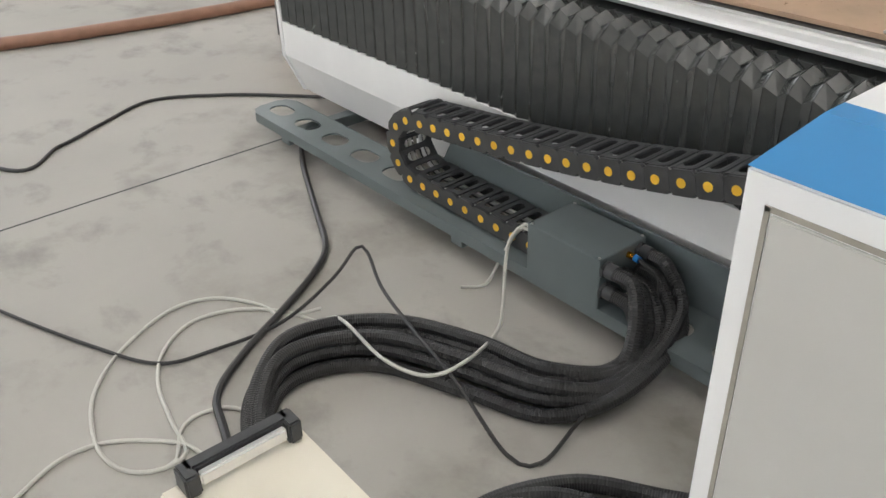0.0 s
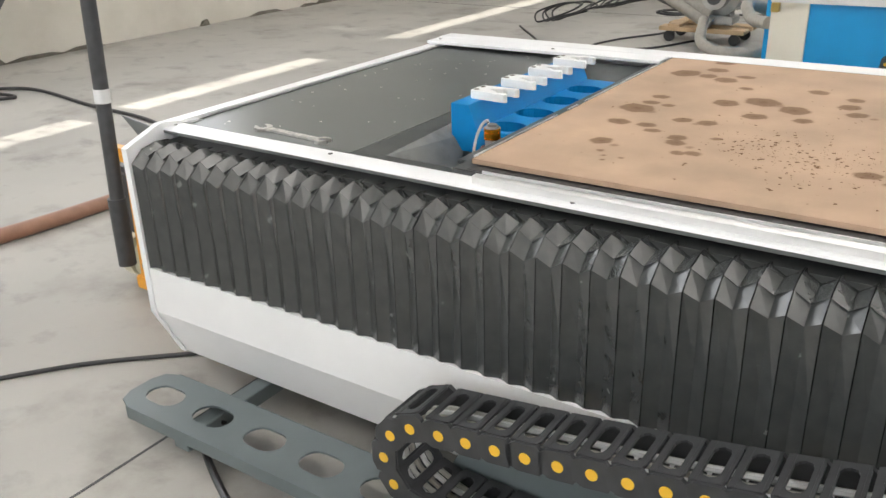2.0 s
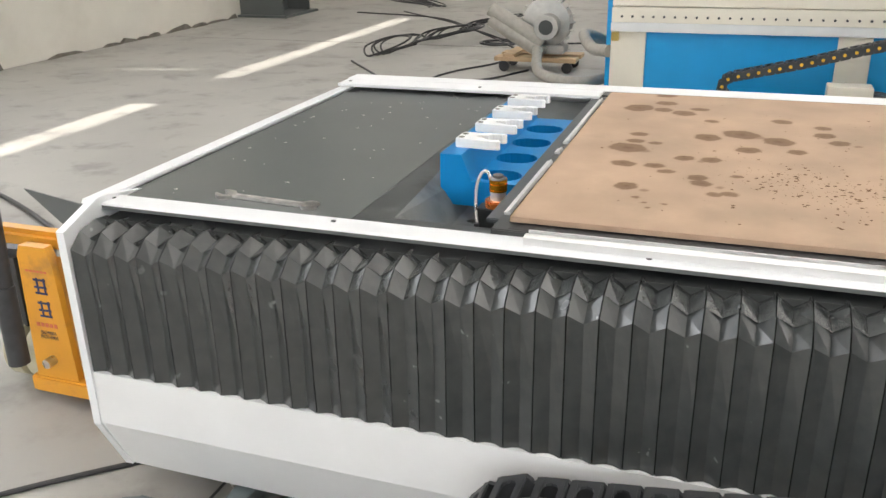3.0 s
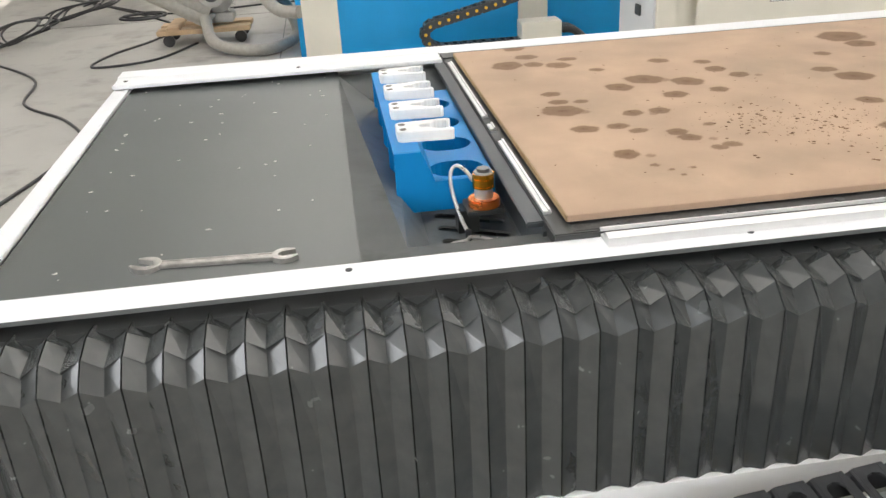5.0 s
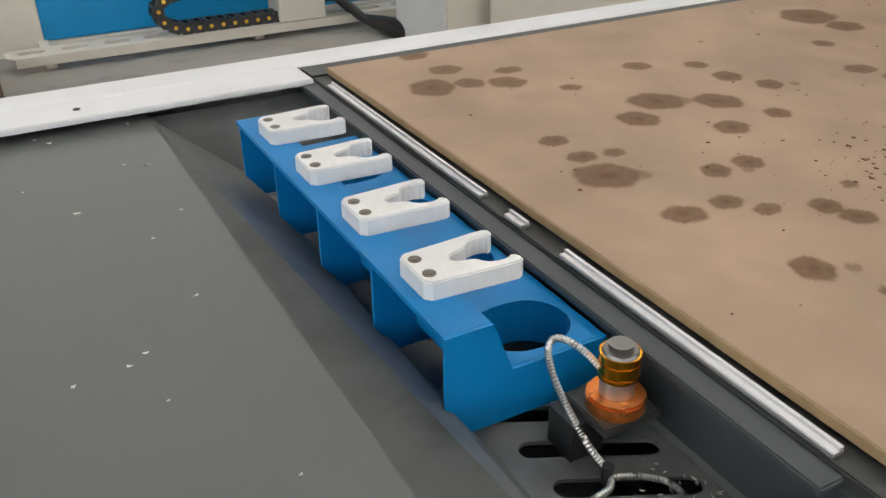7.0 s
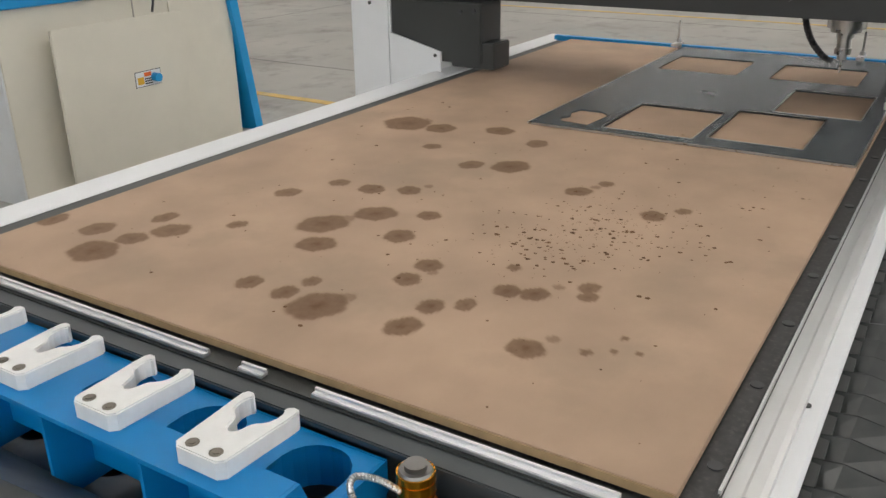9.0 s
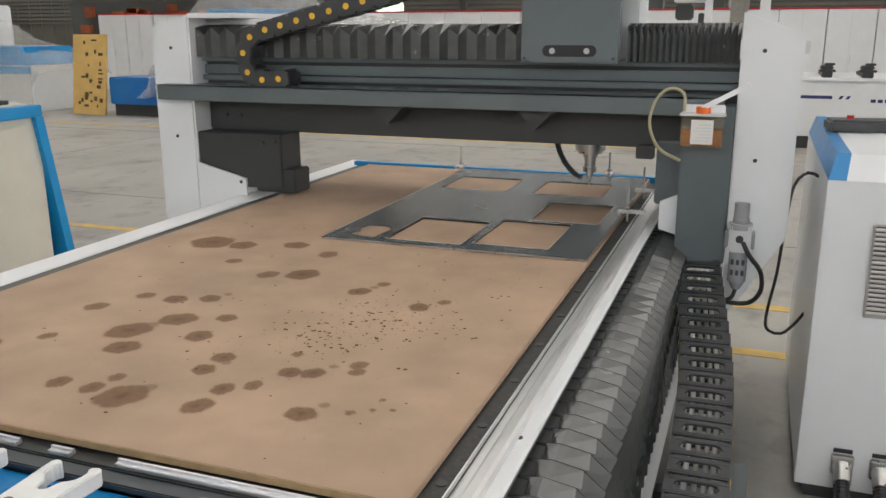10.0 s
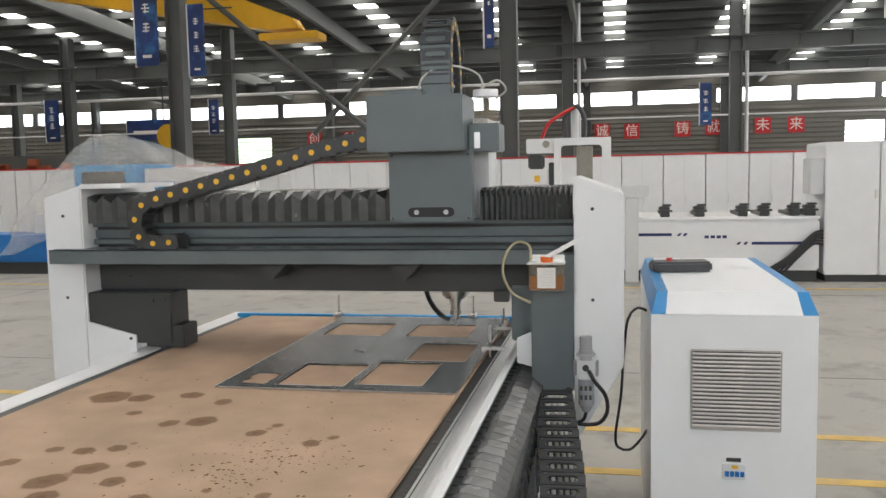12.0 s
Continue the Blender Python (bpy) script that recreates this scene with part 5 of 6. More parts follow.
for k in range(6):
    box(bm, gx - 0.0622, gx - 0.0616, -0.172, -0.126 - 0.006 * (k % 3), 1.03 + 0.009 * k, 1.033 + 0.009 * k)
part("print", bm, LIGHT, pump)
bm = bmesh.new()
mm = Matrix.Translation((gx - 0.045, -0.20, 1.152)) @ Matrix.Rotation(radians(-29), 4, "X")
box(bm, -0.008, 0.008, -0.075, 0.065, -0.007, 0.007, 0.002, m=mm)
part("lever", bm, ALU, pump, "bright pump lever")
bm = bmesh.new()
tube(bm, curve([(gx - 0.03, -0.095, 1.11), (gx - 0.03, -0.09, 1.16), (gx - 0.03, -0.05, 1.172), (gx - 0.03, -0.015, 1.14), (gx - 0.03, 0.0, 1.07), (gx - 0.02, -0.03, 1.0), (gx - 0.005, -0.09, 0.965)], 0.01), 0.0045, 8)
part("oil_tube", bm, mat("yellowed_tube", (0.45, 0.41, 0.25), 0.35), pump, "yellowed oil tube", smooth=True)

pump.matrix_basis = Matrix.Translation((gx - 0.098, -0.146, 1.0))

# air filter and regulator
reg = thing("air_regulator", (gx - 0.03, -0.27, 0.53), "grey air filter regulator with black hose on the white cover", "air regulator")
RX, RY = gx - 0.035, -0.272
bm = bmesh.new()
cyl(bm, (RX, RY, 0.80), (RX, RY, 0.845), 0.021, n=18)
cyl(bm, (RX, RY, 0.785), (RX, RY, 0.80), 0.024, n=18)
part("knob", bm, mat("grey_plastic", (0.33, 0.33, 0.34), 0.45), reg, smooth=True)
bm = bmesh.new()
cyl(bm, (RX, RY, 0.768), (RX, RY, 0.786), 0.033, n=20)
part("collar", bm, mat("grey_collar", (0.38, 0.38, 0.39), 0.45), reg, smooth=True)
for y in (RY - 0.042, RY + 0.032):
    part("bracket", B(RX - 0.015, RX + 0.03, y, y + 0.01, 0.71, 0.76, 0.003), mat("grey_bracket", (0.3, 0.3, 0.31), 0.45), reg)
part("body", B(RX - 0.025, RX + 0.03, RY - 0.032, RY + 0.03, 0.70, 0.785, 0.006), LIGHT, reg)
bm = bmesh.new()
cyl(bm, (RX - 0.03, RY, 0.742), (RX - 0.024, RY, 0.742), 0.011, n=18)
part("gauge", bm, PLASTIC, reg, smooth=True)
bm = bmesh.new()
cyl(bm, (RX, RY, 0.61), (RX, RY, 0.70), 0.026, n=18)
cyl(bm, (RX, RY, 0.585), (RX, RY, 0.61), 0.012, 0.024, n=18)
for dz in (0.64, 0.672):
    for dy in (-0.015, 0.0, 0.015):
        part("bowl_slot", B(RX - 0.0275, RX - 0.020, RY + dy - 0.0045, RY + dy + 0.0045, dz - 0.008, dz + 0.008, 0.001), DARK, reg)
part("bowl", bm, mat("smoky_bowl", (0.30, 0.31, 0.33), 0.2), reg, "smoky filter bowl", smooth=True)
bm = bmesh.new()
tube(bm, curve([(RX - 0.03, RY - 0.01, 0.735), (RX - 0.04, RY - 0.03, 0.70), (RX - 0.03, RY - 0.065, 0.65), (RX - 0.02, RY - 0.07, 0.59), (RX, RY - 0.04, 0.545), (RX, RY + 0.02, 0.54), (RX + 0.01, RY + 0.05, 0.55)], 0.01), 0.007, 8)
tube(bm, curve([(RX, RY, 0.585), (RX, RY + 0.01, 0.555), (RX, RY + 0.04, 0.54)], 0.01), 0.006, 8)
part("hose", bm, RUBBER, reg, smooth=True)

# ---- control cabinet ----
cab = thing("control_cabinet", (3.0, -0.73, 0), "white steel control cabinet with blue sloping top edges", "cabinet")
CX0, CX1, CY0, CY1 = 2.44, 3.56, -0.985, -0.482
part("body", B(CX0, CX1, CY0, CY1, 0.05, 0.945, 0.003), WHITE, cab)
part("plinth", B(CX0 + 0.03, CX1 - 0.03, CY0 + 0.03, CY1 - 0.03, 0.0, 0.05), DARK, cab)
def slab(y0, y1, y2, y3):
    bm = bmesh.new()
    a = [(CX0, y0, 0.946), (CX0, y1, 0.946), (CX0 + 0.055, y3, 1.012), (CX0 + 0.055, y2, 1.012)]
    b = [(CX1, y0, 0.946), (CX1, y1, 0.946), (CX1 - 0.02, y3, 1.012), (CX1 - 0.02, y2, 1.012)]
    va, vb = [bm.verts.new(p) for p in a], [bm.verts.new(p) for p in b]
    bm.faces.new(va)
    bm.faces.new(vb)
    for i in range(4):
        bm.faces.new((va[i], va[(i + 1) % 4], vb[(i + 1) % 4], vb[i]))
    return bm
part("top", slab(CY0 + 0.045, CY1 - 0.045, CY0 + 0.055, CY1 - 0.055), WHITE, cab, "white bevelled top")
part("trim", slab(CY1 - 0.045, CY1, CY1 - 0.055, CY1 - 0.02), SKYBLUE, cab, "light blue top trim")
part("trim", slab(CY0, CY0 + 0.045, CY0 + 0.02, CY0 + 0.055), SKYBLUE, cab, "light blue top trim")
door = part("door", B(CX0 + 0.035, CX1 - 0.035, CY0 - 0.004, CY0 + 0.002, 0.09, 0.905, 0.002), mat("door_paint", (0.52, 0.515, 0.495), 0.42, var=0.03, fine=0.06, fine_scale=420), cab, "pale cabinet door with fine gap round it")
bm = bmesh.new()
for x0, x1, z0, z1 in ((CX0 + 0.027, CX0 + 0.033, 0.085, 0.912), (CX0 + 0.027, CX1 - 0.027, 0.907, 0.913)):
    box(bm, x0, x1, CY0 - 0.002, CY0 + 0.001, z0, z1)
part("door_gap", bm, GREYHOSE, cab)
vent = part("vent_frame", B(CX0 - 0.014, CX0 + 0.001, -0.878, -0.604, 0.577, 0.836, 0.003), mat("vent_plastic", (0.42, 0.40, 0.38), 0.5), cab, "grey plastic vent grille")
slat = mesh_of("slat", box(bmesh.new(), -0.006, 0.006, -0.131, 0.131, -0.0035, 0.0035, 0.001, m=Matrix.Rotation(radians(35), 4, "Y")), mat("vent_slat", (0.55, 0.53, 0.50), 0.5))
for k in range(19):
    o = new("slat", slat)
    o.parent = vent
    o.matrix_basis = Matrix.Translation((CX0 - 0.016, -0.741, 0.592 + 0.0128 * k))
# black strips stand in for the shade between the slats
bm = bmesh.new()
for k in range(19):
    box(bm, CX0 - 0.0152, CX0 - 0.0142, -0.871, -0.611, 0.5955 + 0.0128 * k, 0.6005 + 0.0128 * k)
part("vent_shadow_gap", bm, BLACK, vent)
brk = part("breaker", B(CX0 - 0.014, CX0 + 0.001, -0.772, -0.703, 0.418, 0.47, 0.002), LIGHT, cab, "small circuit breaker with blue toggles")
bm = bmesh.new()
for k in range(4):
    box(bm, CX0 - 0.022, CX0 - 0.013, -0.768 + 0.0155 * k, -0.756 + 0.0155 * k, 0.431, 0.447, 0.001)
part("toggle", bm, BLUE, brk)
part("sticker", B(CX0 - 0.0152, CX0 - 0.0138, -0.75, -0.73, 0.455, 0.466), YELLOW, brk)
part("label_plate", B(CX0 - 0.003, CX0 + 0.001, -0.76, -0.715, 0.474, 0.486), BLACK, cab)
for y in (-0.60, -0.70, -0.80, -0.90):
    c = part("connector", B(CX0 - 0.02, CX0 + 0.001, y - 0.029, y + 0.029, 0.105, 0.162, 0.003), STEEL, cab, "square metal cable connector")
    bm = bmesh.new()
    cyl(bm, (CX0 - 0.018, y, 0.135), (CX0 - 0.065, y, 0.105), 0.026, 0.023, n=16)
    part("sleeve", bm, STEEL, c, smooth=True)
    bm = bmesh.new()
    tube(bm, curve([(CX0 - 0.06, y, 0.108), (CX0 - 0.10, y, 0.075), (CX0 - 0.13, y, 0.03), (CX0 - 0.12, y, 0.022)], 0.0045), 0.018, 10, rib=0.002)
    part("hose", bm, RUBBER, c)
    part("label_plate", B(CX0 - 0.003, CX0 + 0.001, y - 0.025, y + 0.025, 0.166, 0.178), BLACK, cab)
pend = thing("hand_controller", (3.3, -0.55, 1.012), "black handheld controller lying on the cabinet", "controller")
bm = bmesh.new()
mm = Matrix.Translation((3.05, -0.615, 0)) @ Matrix.Rotation(radians(8), 4, "Z")
box(bm, -0.055, 0.055, -0.11, 0.11, 1.0135, 1.052, 0.008, m=mm)
part("body", bm, PLASTIC, pend)
bm = bmesh.new()
cyl(bm, (3.05, -0.575, 1.052), (3.05, -0.575, 1.063), 0.011, n=14)
part("button", bm, REDP, pend, "red button", smooth=True)
bm = bmesh.new()
tube(bm, curve([(2.78, -0.482, 0.90), (2.78, -0.45, 0.91), (2.77, -0.415, 0.87), (2.76, -0.40, 0.75), (2.75, -0.39, 0.6), (2.75, -0.37, 0.45), (2.76, -0.38, 0.40), (2.77, -0.42, 0.39), (2.78, -0.455, 0.42), (2.79, -0.483, 0.46)], 0.015), 0.005, 8)
solo("loose_cable", bm, RUBBER, "thin black cable hanging between cabinet and gantry", "cable", smooth=True)

# ---- near the side wall ----
i_column("column", -4.62, 1.48, 8.4, 0.28)
bm = bmesh.new()
cyl(bm, (-4.6, 1.66, 0.02), (-4.9, 3.9, 2.4), 0.07, n=8)
solo("brace", bm, STRUCT, "dark steel brace leaning against the column", "brace", kind="structure")
i_column("column", -4.9, 9.1, 8.4, 0.7)
crate = thing("red_crate", (-3.9, 0.7, 0), "open red metal tool tray with dark tools on the floor", "tool crate")
bm = bmesh.new()
for a in ((-4.15, -3.72, 0.30, 1.0, 0.0, 0.01), (-4.15, -4.14, 0.30, 1.0, 0.0, 0.16), (-3.73, -3.72, 0.30, 1.0, 0.0, 0.16), (-4.15, -3.72, 0.30, 0.31, 0.0, 0.16), (-4.15, -3.72, 0.99, 1.0, 0.0, 0.16)):
    box(bm, *a)
part("shell", bm, REDP, crate)
bm = bmesh.new()
random.seed(8)
for k in range(9):
    x, y = random.uniform(-4.05, -3.85), random.uniform(0.38, 0.85)
    box(bm, x, x + random.uniform(0.05, 0.12), y, y + random.uniform(0.04, 0.15), 0.01, random.uniform(0.06, 0.17), 0.004)
part("tools", bm, PLASTIC, crate, "dark jumble of tools")
floor_cable("floor_cable", [(-4.5, 1.3, 0.012), (-4.2, 1.7, 0.012), (-3.9, 1.75, 0.012), (-4.0, 1.5, 0.03), (-4.25, 1.65, 0.03), (-4.05, 1.95, 0.012), (-3.2, 1.85, 0.012), (-2.4, 1.75, 0.012), (-1.5, 1.3, 0.012), (-0.9, 0.8, 0.012)], 0.012, RUBBER, "black cable running over the floor from the wall")
floor_cable("suction_hose", [(-2.6, -2.4, 0.032), (-2.05, -1.5, 0.032), (-1.73, -0.78, 0.032), (-1.57, -0.2, 0.032), (-1.48, 0.3, 0.032), (-1.45, 0.65, 0.032), (-1.42, 1.2, 0.032), (-1.3, 2.0, 0.032)], 0.032, HOSEBR, "thick reddish-brown suction hose on the floor", n=14)
for pts in ([(-1.0, 2.3, 0.008), (-0.85, 2.88, 0.008), (-0.8, 3.3, 0.008), (-1.0, 3.75, 0.008), (-1.35, 4.2, 0.008), (-1.5, 4.9, 0.008), (-2.2, 5.8, 0.008)],
            [(-3.8, 9.4, 0.008), (-2.5, 9.0, 0.008), (-1.6, 7.9, 0.008), (-0.9, 7.2, 0.008), (0.2, 7.4, 0.008), (1.5, 7.3, 0.008)],
            [(-0.5, 5.7, 0.008), (-0.75, 5.2, 0.008), (-1.15, 5.1, 0.008), (-1.1, 5.5, 0.008), (-0.85, 6.0, 0.008), (-0.8, 6.6, 0.008), (-2.0, 8.4, 0.008), (-3.2, 9.6, 0.008)]):
    floor_cable("floor_cable", pts, 0.009, RUBBER, "black cable lying in bends on the floor")
random.seed(17)
for cx, cy, r, n in ((-2.0, 6.15, 0.24, 4), (-1.75, 7.0, 0.3, 5), (-1.55, 8.0, 0.33, 4), (-1.2, 7.1, 0.22, 3), (-3.3, 9.9, 0.4, 4)):
    pts = []
    for i in range(n * 8):
        a = i * math.pi / 4
        rr = r * random.uniform(0.75, 1.1)
        pts.append((cx + rr * math.cos(a) + 0.03 * i / 8, cy + rr * math.sin(a) * 0.8 + 0.05 * i / 8, 0.01 + abs(0.16 * math.sin(a * 0.5 + cx)) * (r > 0.23)))
    floor_cable("cable_coil", pts, 0.009, RUBBER, "loose tangled coil of black cable on the floor", "cable coils")

# pallet truck behind the bed's end
pt = thing("pallet_truck", (-0.55, 0.25, 0), "worn orange hand pallet truck with black handle", "pallet truck")
bm = bmesh.new()
prism(bm, [(-0.62, 0.06), (-0.475, 0.06), (-0.475, 0.10), (-0.488, 0.44), (-0.505, 0.49), (-0.59, 0.49), (-0.602, 0.46)], "y", 0.13, 0.16)
part("front_plate", bm, PALLET, pt)
bm = bmesh.new()
va = [bm.verts.new(p) for p in ((-0.488, 0.15, 0.46), (-0.475, 0.15, 0.07), (-0.22, 0.34, 0.07), (-0.26, 0.34, 0.30), (-0.38, 0.24, 0.45))]
bm.faces.new(va)
bmesh.ops.solidify(bm, geom=bm.faces[:], thickness=0.012)
part("side_plate", bm, mat("rubbed_blue_orange", (0.62, 0.30, 0.04), 0.5, var=0.1, stain=(0.02, 0.12, 0.25, 0.95), stain_scale=6), pt, "orange side plate with rubbed blue patch")
part("base_skirt", B(-0.64, -0.26, 0.12, 0.42, 0.035, 0.085, 0.006), PALLET, pt)
part("top_bar", B(-0.80, -0.45, 0.19, 0.25, 0.455, 0.505, 0.015), PALLET, pt)
for y in (0.3, 0.75):
    part("fork", B(-0.4, 0.7, y, y + 0.15, 0.02, 0.075, 0.006), PALLET, pt)
bm = bmesh.new()
cyl(bm, (-0.67, 0.125, 0.30), (-0.67, 0.165, 1.15), 0.024, n=14)
cyl(bm, (-0.67, 0.12, 0.12), (-0.67, 0.125, 0.36), 0.03, n=14)
part("handle", bm, PLASTIC, pt, "black tow handle", smooth=True)
bm = bmesh.new()
cyl(bm, (-0.67, 0.143, 0.68), (-0.67, 0.145, 0.725), 0.026, n=14)
part("handle_ring", bm, LIGHT, pt, smooth=True)
for x in (-0.78, -0.70):
    bm = bmesh.new()
    cyl(bm, (x, 0.26, 0.10), (x + 0.05, 0.26, 0.10), 0.095, n=24)
    w = part("wheel", bm, mat("cream_wheel", (0.55, 0.52, 0.38), 0.5), pt, "cream nylon wheel", smooth=True)
    bm = bmesh.new()
    cyl(bm, (x - 0.004, 0.26, 0.10), (x + 0.054, 0.26, 0.10), 0.03, n=16)
    part("hub", bm, DARK, w, smooth=True)
part("pump_block", B(-0.86, -0.70, 0.22, 0.34, 0.16, 0.42, 0.02), PLASTIC, pt, "black hydraulic pump block")
bm = bmesh.new()
cyl(bm, (-0.55, 0.10, 0.145), (-0.55, 0.13, 0.145), 0.014, n=12)
part("pin", bm, STEEL, pt, smooth=True)
# worn dark sign strokes, red prints and two lines of small lettering
bm = bmesh.new()
for z in (0.375, 0.305):
    for dz in (-0.022, -0.004, 0.018):
        box(bm, -0.563, -0.521, 0.1285, 0.1297, z + dz - 0.003, z + dz + 0.003)
    for dx in (-0.006, 0.018):
        box(bm, -0.545 + dx - 0.003, -0.545 + dx + 0.003, 0.1283, 0.1297, z - 0.024, z + 0.024)
part("print", bm, NAVY, pt, "dark blue worn print")
bm = bmesh.new()
for z, h, k in ((0.418, 0.003, 6), (0.255, 0.006, 5)):
    for q in range(k):
        box(bm, -0.583 + 0.076 * q / k, -0.583 + 0.076 * (q + 0.75) / k, 0.1285, 0.1295, z - h, z + h)
part("print", bm, mat("faded_red_print", (0.62, 0.16, 0.08), 0.5), pt, "small faded red print")
for body, z in (("ISO9001", 0.231), ("ISO14001", 0.217)):
    cu = bpy.data.curves.new("lettering", "FONT")
    cu.body, cu.size, cu.align_x, cu.align_y, cu.extrude = body, 0.0155, "CENTER", "CENTER", 0.0004
    cu.materials.append(BROWN)
    tx = new("lettering", cu)
    tx.parent = pt
    tx.matrix_basis = Matrix.Translation((0.005, -0.122, z)) @ Matrix.Rotation(radians(90), 4, "X")
pt.matrix_basis = Matrix.Translation((-0.50, 0.33, 0))
bm = bmesh.new()
prism(bm, [(-0.36, 0.70), (-0.085, 0.66), (-0.085, 0.62), (-0.2, 0.57)], "y", 0.10, 0.104)
part("corner_plate", bm, GREY, bed, "grey triangular plate at the bed corner")

# ring blower on a timber dolly
bl = thing("ring_blower", (-0.4, 5.85, 0), "grey ring blower pump on a small timber dolly", "blower")
for y in (5.62, 5.86):
    part("plank", B(-0.78, -0.08, y, y + 0.14, 0.09, 0.125, 0.004), WOOD, bl)
part("cross_plank", B(-0.70, -0.60, 5.6, 6.04, 0.126, 0.15, 0.003), WOOD, bl)
for x in (-0.7, -0.16):
    for y in (5.66, 5.95):
        bm = bmesh.new()
        cyl(bm, (x, y - 0.015, 0.045), (x, y + 0.015, 0.045), 0.045, n=14)
        part("caster", bm, RUBBER, bl, smooth=True)
bm = bmesh.new()
cyl(bm, (-0.36, 5.72, 0.40), (-0.36, 5.86, 0.40), 0.20, n=32)
cyl(bm, (-0.36, 5.70, 0.40), (-0.36, 5.72, 0.40), 0.12, 0.20, n=32)
part("volute", bm, mat("cast_aluminium", (0.42, 0.41, 0.38), 0.45, metal=0.7, var=0.1, scale=20, fine=0.2), bl, "ribbed cast aluminium volute", smooth=True)
cast = bl.children[-1].data.materials[0]
bm = bmesh.new()
for a in range(20):
    mm = Matrix.Translation((-0.36, 5.79, 0.40)) @ Matrix.Rotation(a * math.pi / 10, 4, "Y")
    box(bm, -0.004, 0.004, -0.06, 0.06, 0.2, 0.225, m=mm)
part("fins", bm, cast, bl)
bm = bmesh.new()
cyl(bm, (-0.33, 5.58, 0.38), (-0.33, 5.70, 0.38), 0.10, n=24)
part("motor", bm, cast, bl, smooth=True)
bm = bmesh.new()
cyl(bm, (-0.33, 5.574, 0.38), (-0.33, 5.58, 0.38), 0.06, n=20)
part("fan_grille", bm, DARK, bl, smooth=True)
bm = bmesh.new()
for dz in (0.0, 0.085):
    cyl(bm, (-0.82, 5.66, 0.43 + dz), (-0.36, 5.66, 0.16 + dz), 0.062, n=18)
part("silencer", bm, GREYHOSE, bl, "grey silencer tubes", smooth=True)
part("foot", B(-0.5, -0.2, 5.68, 5.9, 0.15, 0.22, 0.01), cast, bl)
floor_cable("grey_hose", [(-0.40, 5.60, 0.2), (-0.33, 5.35, 0.07), (-0.1, 5.1, 0.05), (0.12, 5.1, 0.05), (0.28, 5.3, 0.10), (0.22, 5.25, 0.32), (0.10, 5.0, 0.42), (0.20, 4.75, 0.36), (0.34, 4.62, 0.36)], 0.042, GREYHOSE, "grey flexible suction hose from blower to machine", n=12)
eb = thing("electrical_box", (0.2, 7.6, 0), "small grey electric box on the floor", "electric box")
part("body", B(-0.1, 0.35, 7.4, 7.75, 0.0, 0.28, 0.01), LIGHT, eb)

# ---- neighbouring router ----
NY = 4.62
nb = thing("neighbour_router", (2.2, NY + 0.8, 0), "cream and blue router machine standing in the next bay", "machine")
part("core", B(0.42, 4.6, NY + 0.06, NY + 1.55, 0.1, 0.6), DARK, nb)
for x0, x1 in ((0.35, 0.585), (1.79, 1.99), (3.2, 3.4), (4.4, 4.62)):
    part("post", B(x0, x1, NY, NY + 0.08, 0.0, 0.56, 0.004), CREAM, nb)
for x0, x1 in ((0.585, 1.79), (1.99, 3.2), (3.4, 4.4)):
    part("blue_panel", B(x0, x1, NY + 0.02, NY + 0.05, 0.06, 0.495, 0.003), CYAN, nb, "bright blue sheet panel")
part("end_panel", B(0.315, 0.35, NY + 0.02, NY + 1.5, 0.02, 0.72, 0.004), CYAN, nb, "bright blue end panel")
part("lower_rail", B(0.55, 4.62, NY - 0.02, NY + 0.06, 0.0, 0.055, 0.004), CREAM, nb)
part("top_beam", B(0.35, 4.62, NY - 0.02, NY + 0.1, 0.56, 0.66, 0.006), CREAM, nb)
part("rail_base", B(0.35, 4.62, NY - 0.035, NY + 0.08, 0.50, 0.56, 0.004), LIGHT, nb)
part("upper_beam", B(0.35, 4.62, NY + 0.0, NY + 0.12, 0.665, 0.73, 0.006), CREAM, nb)
bm = bmesh.new()
for k in range(60):
    cyl(bm, (0.42 + 0.07 * k, NY - 0.0355, 0.60), (0.42 + 0.07 * k, NY - 0.0195, 0.60), 0.008, n=8)
part("bolt_hole", bm, DARK, nb)
part("board", B(0.5, 4.6, NY + 0.12, NY + 1.5, 0.731, 0.745, 0.002), MDF, nb, "tan fibreboard table top")
part("side_strip", B(0.45, 1.0, NY + 0.125, NY + 0.4, 0.746, 0.76, 0.002), CYAN, nb)
bm = bmesh.new()
box(bm, 0.36, 0.41, NY - 0.06, NY - 0.02, 0.44, 0.50, 0.004)
part("limit_switch", bm, mat("brass", (0.55, 0.42, 0.15), 0.35, metal=1.0), nb)
ntray = thing("neighbour_tray", (1.2, NY - 0.25, 0), "cream chain tray with round-ended holes", "chain tray")
bm = bmesh.new()
ring_plate(bm, [(0.42, NY - 0.33), (3.0, NY - 0.33), (3.0, NY - 0.16), (0.42, NY - 0.16), (0.38, NY - 0.2), (0.38, NY - 0.29)], [obround(0.5 + 0.2 * k, NY - 0.245, 0.13, 0.06) for k in range(12)], 0.07, 0.076)
part("plate", bm, CREAM, ntray)
part("lip", B(0.42, 3.0, NY - 0.334, NY - 0.33, 0.03, 0.076), CREAM, ntray)
for x in (0.55, 1.6, 2.7):
    part("bracket", B(x, x + 0.05, NY - 0.3, NY, 0.0, 0.069), CREAM, ntray)
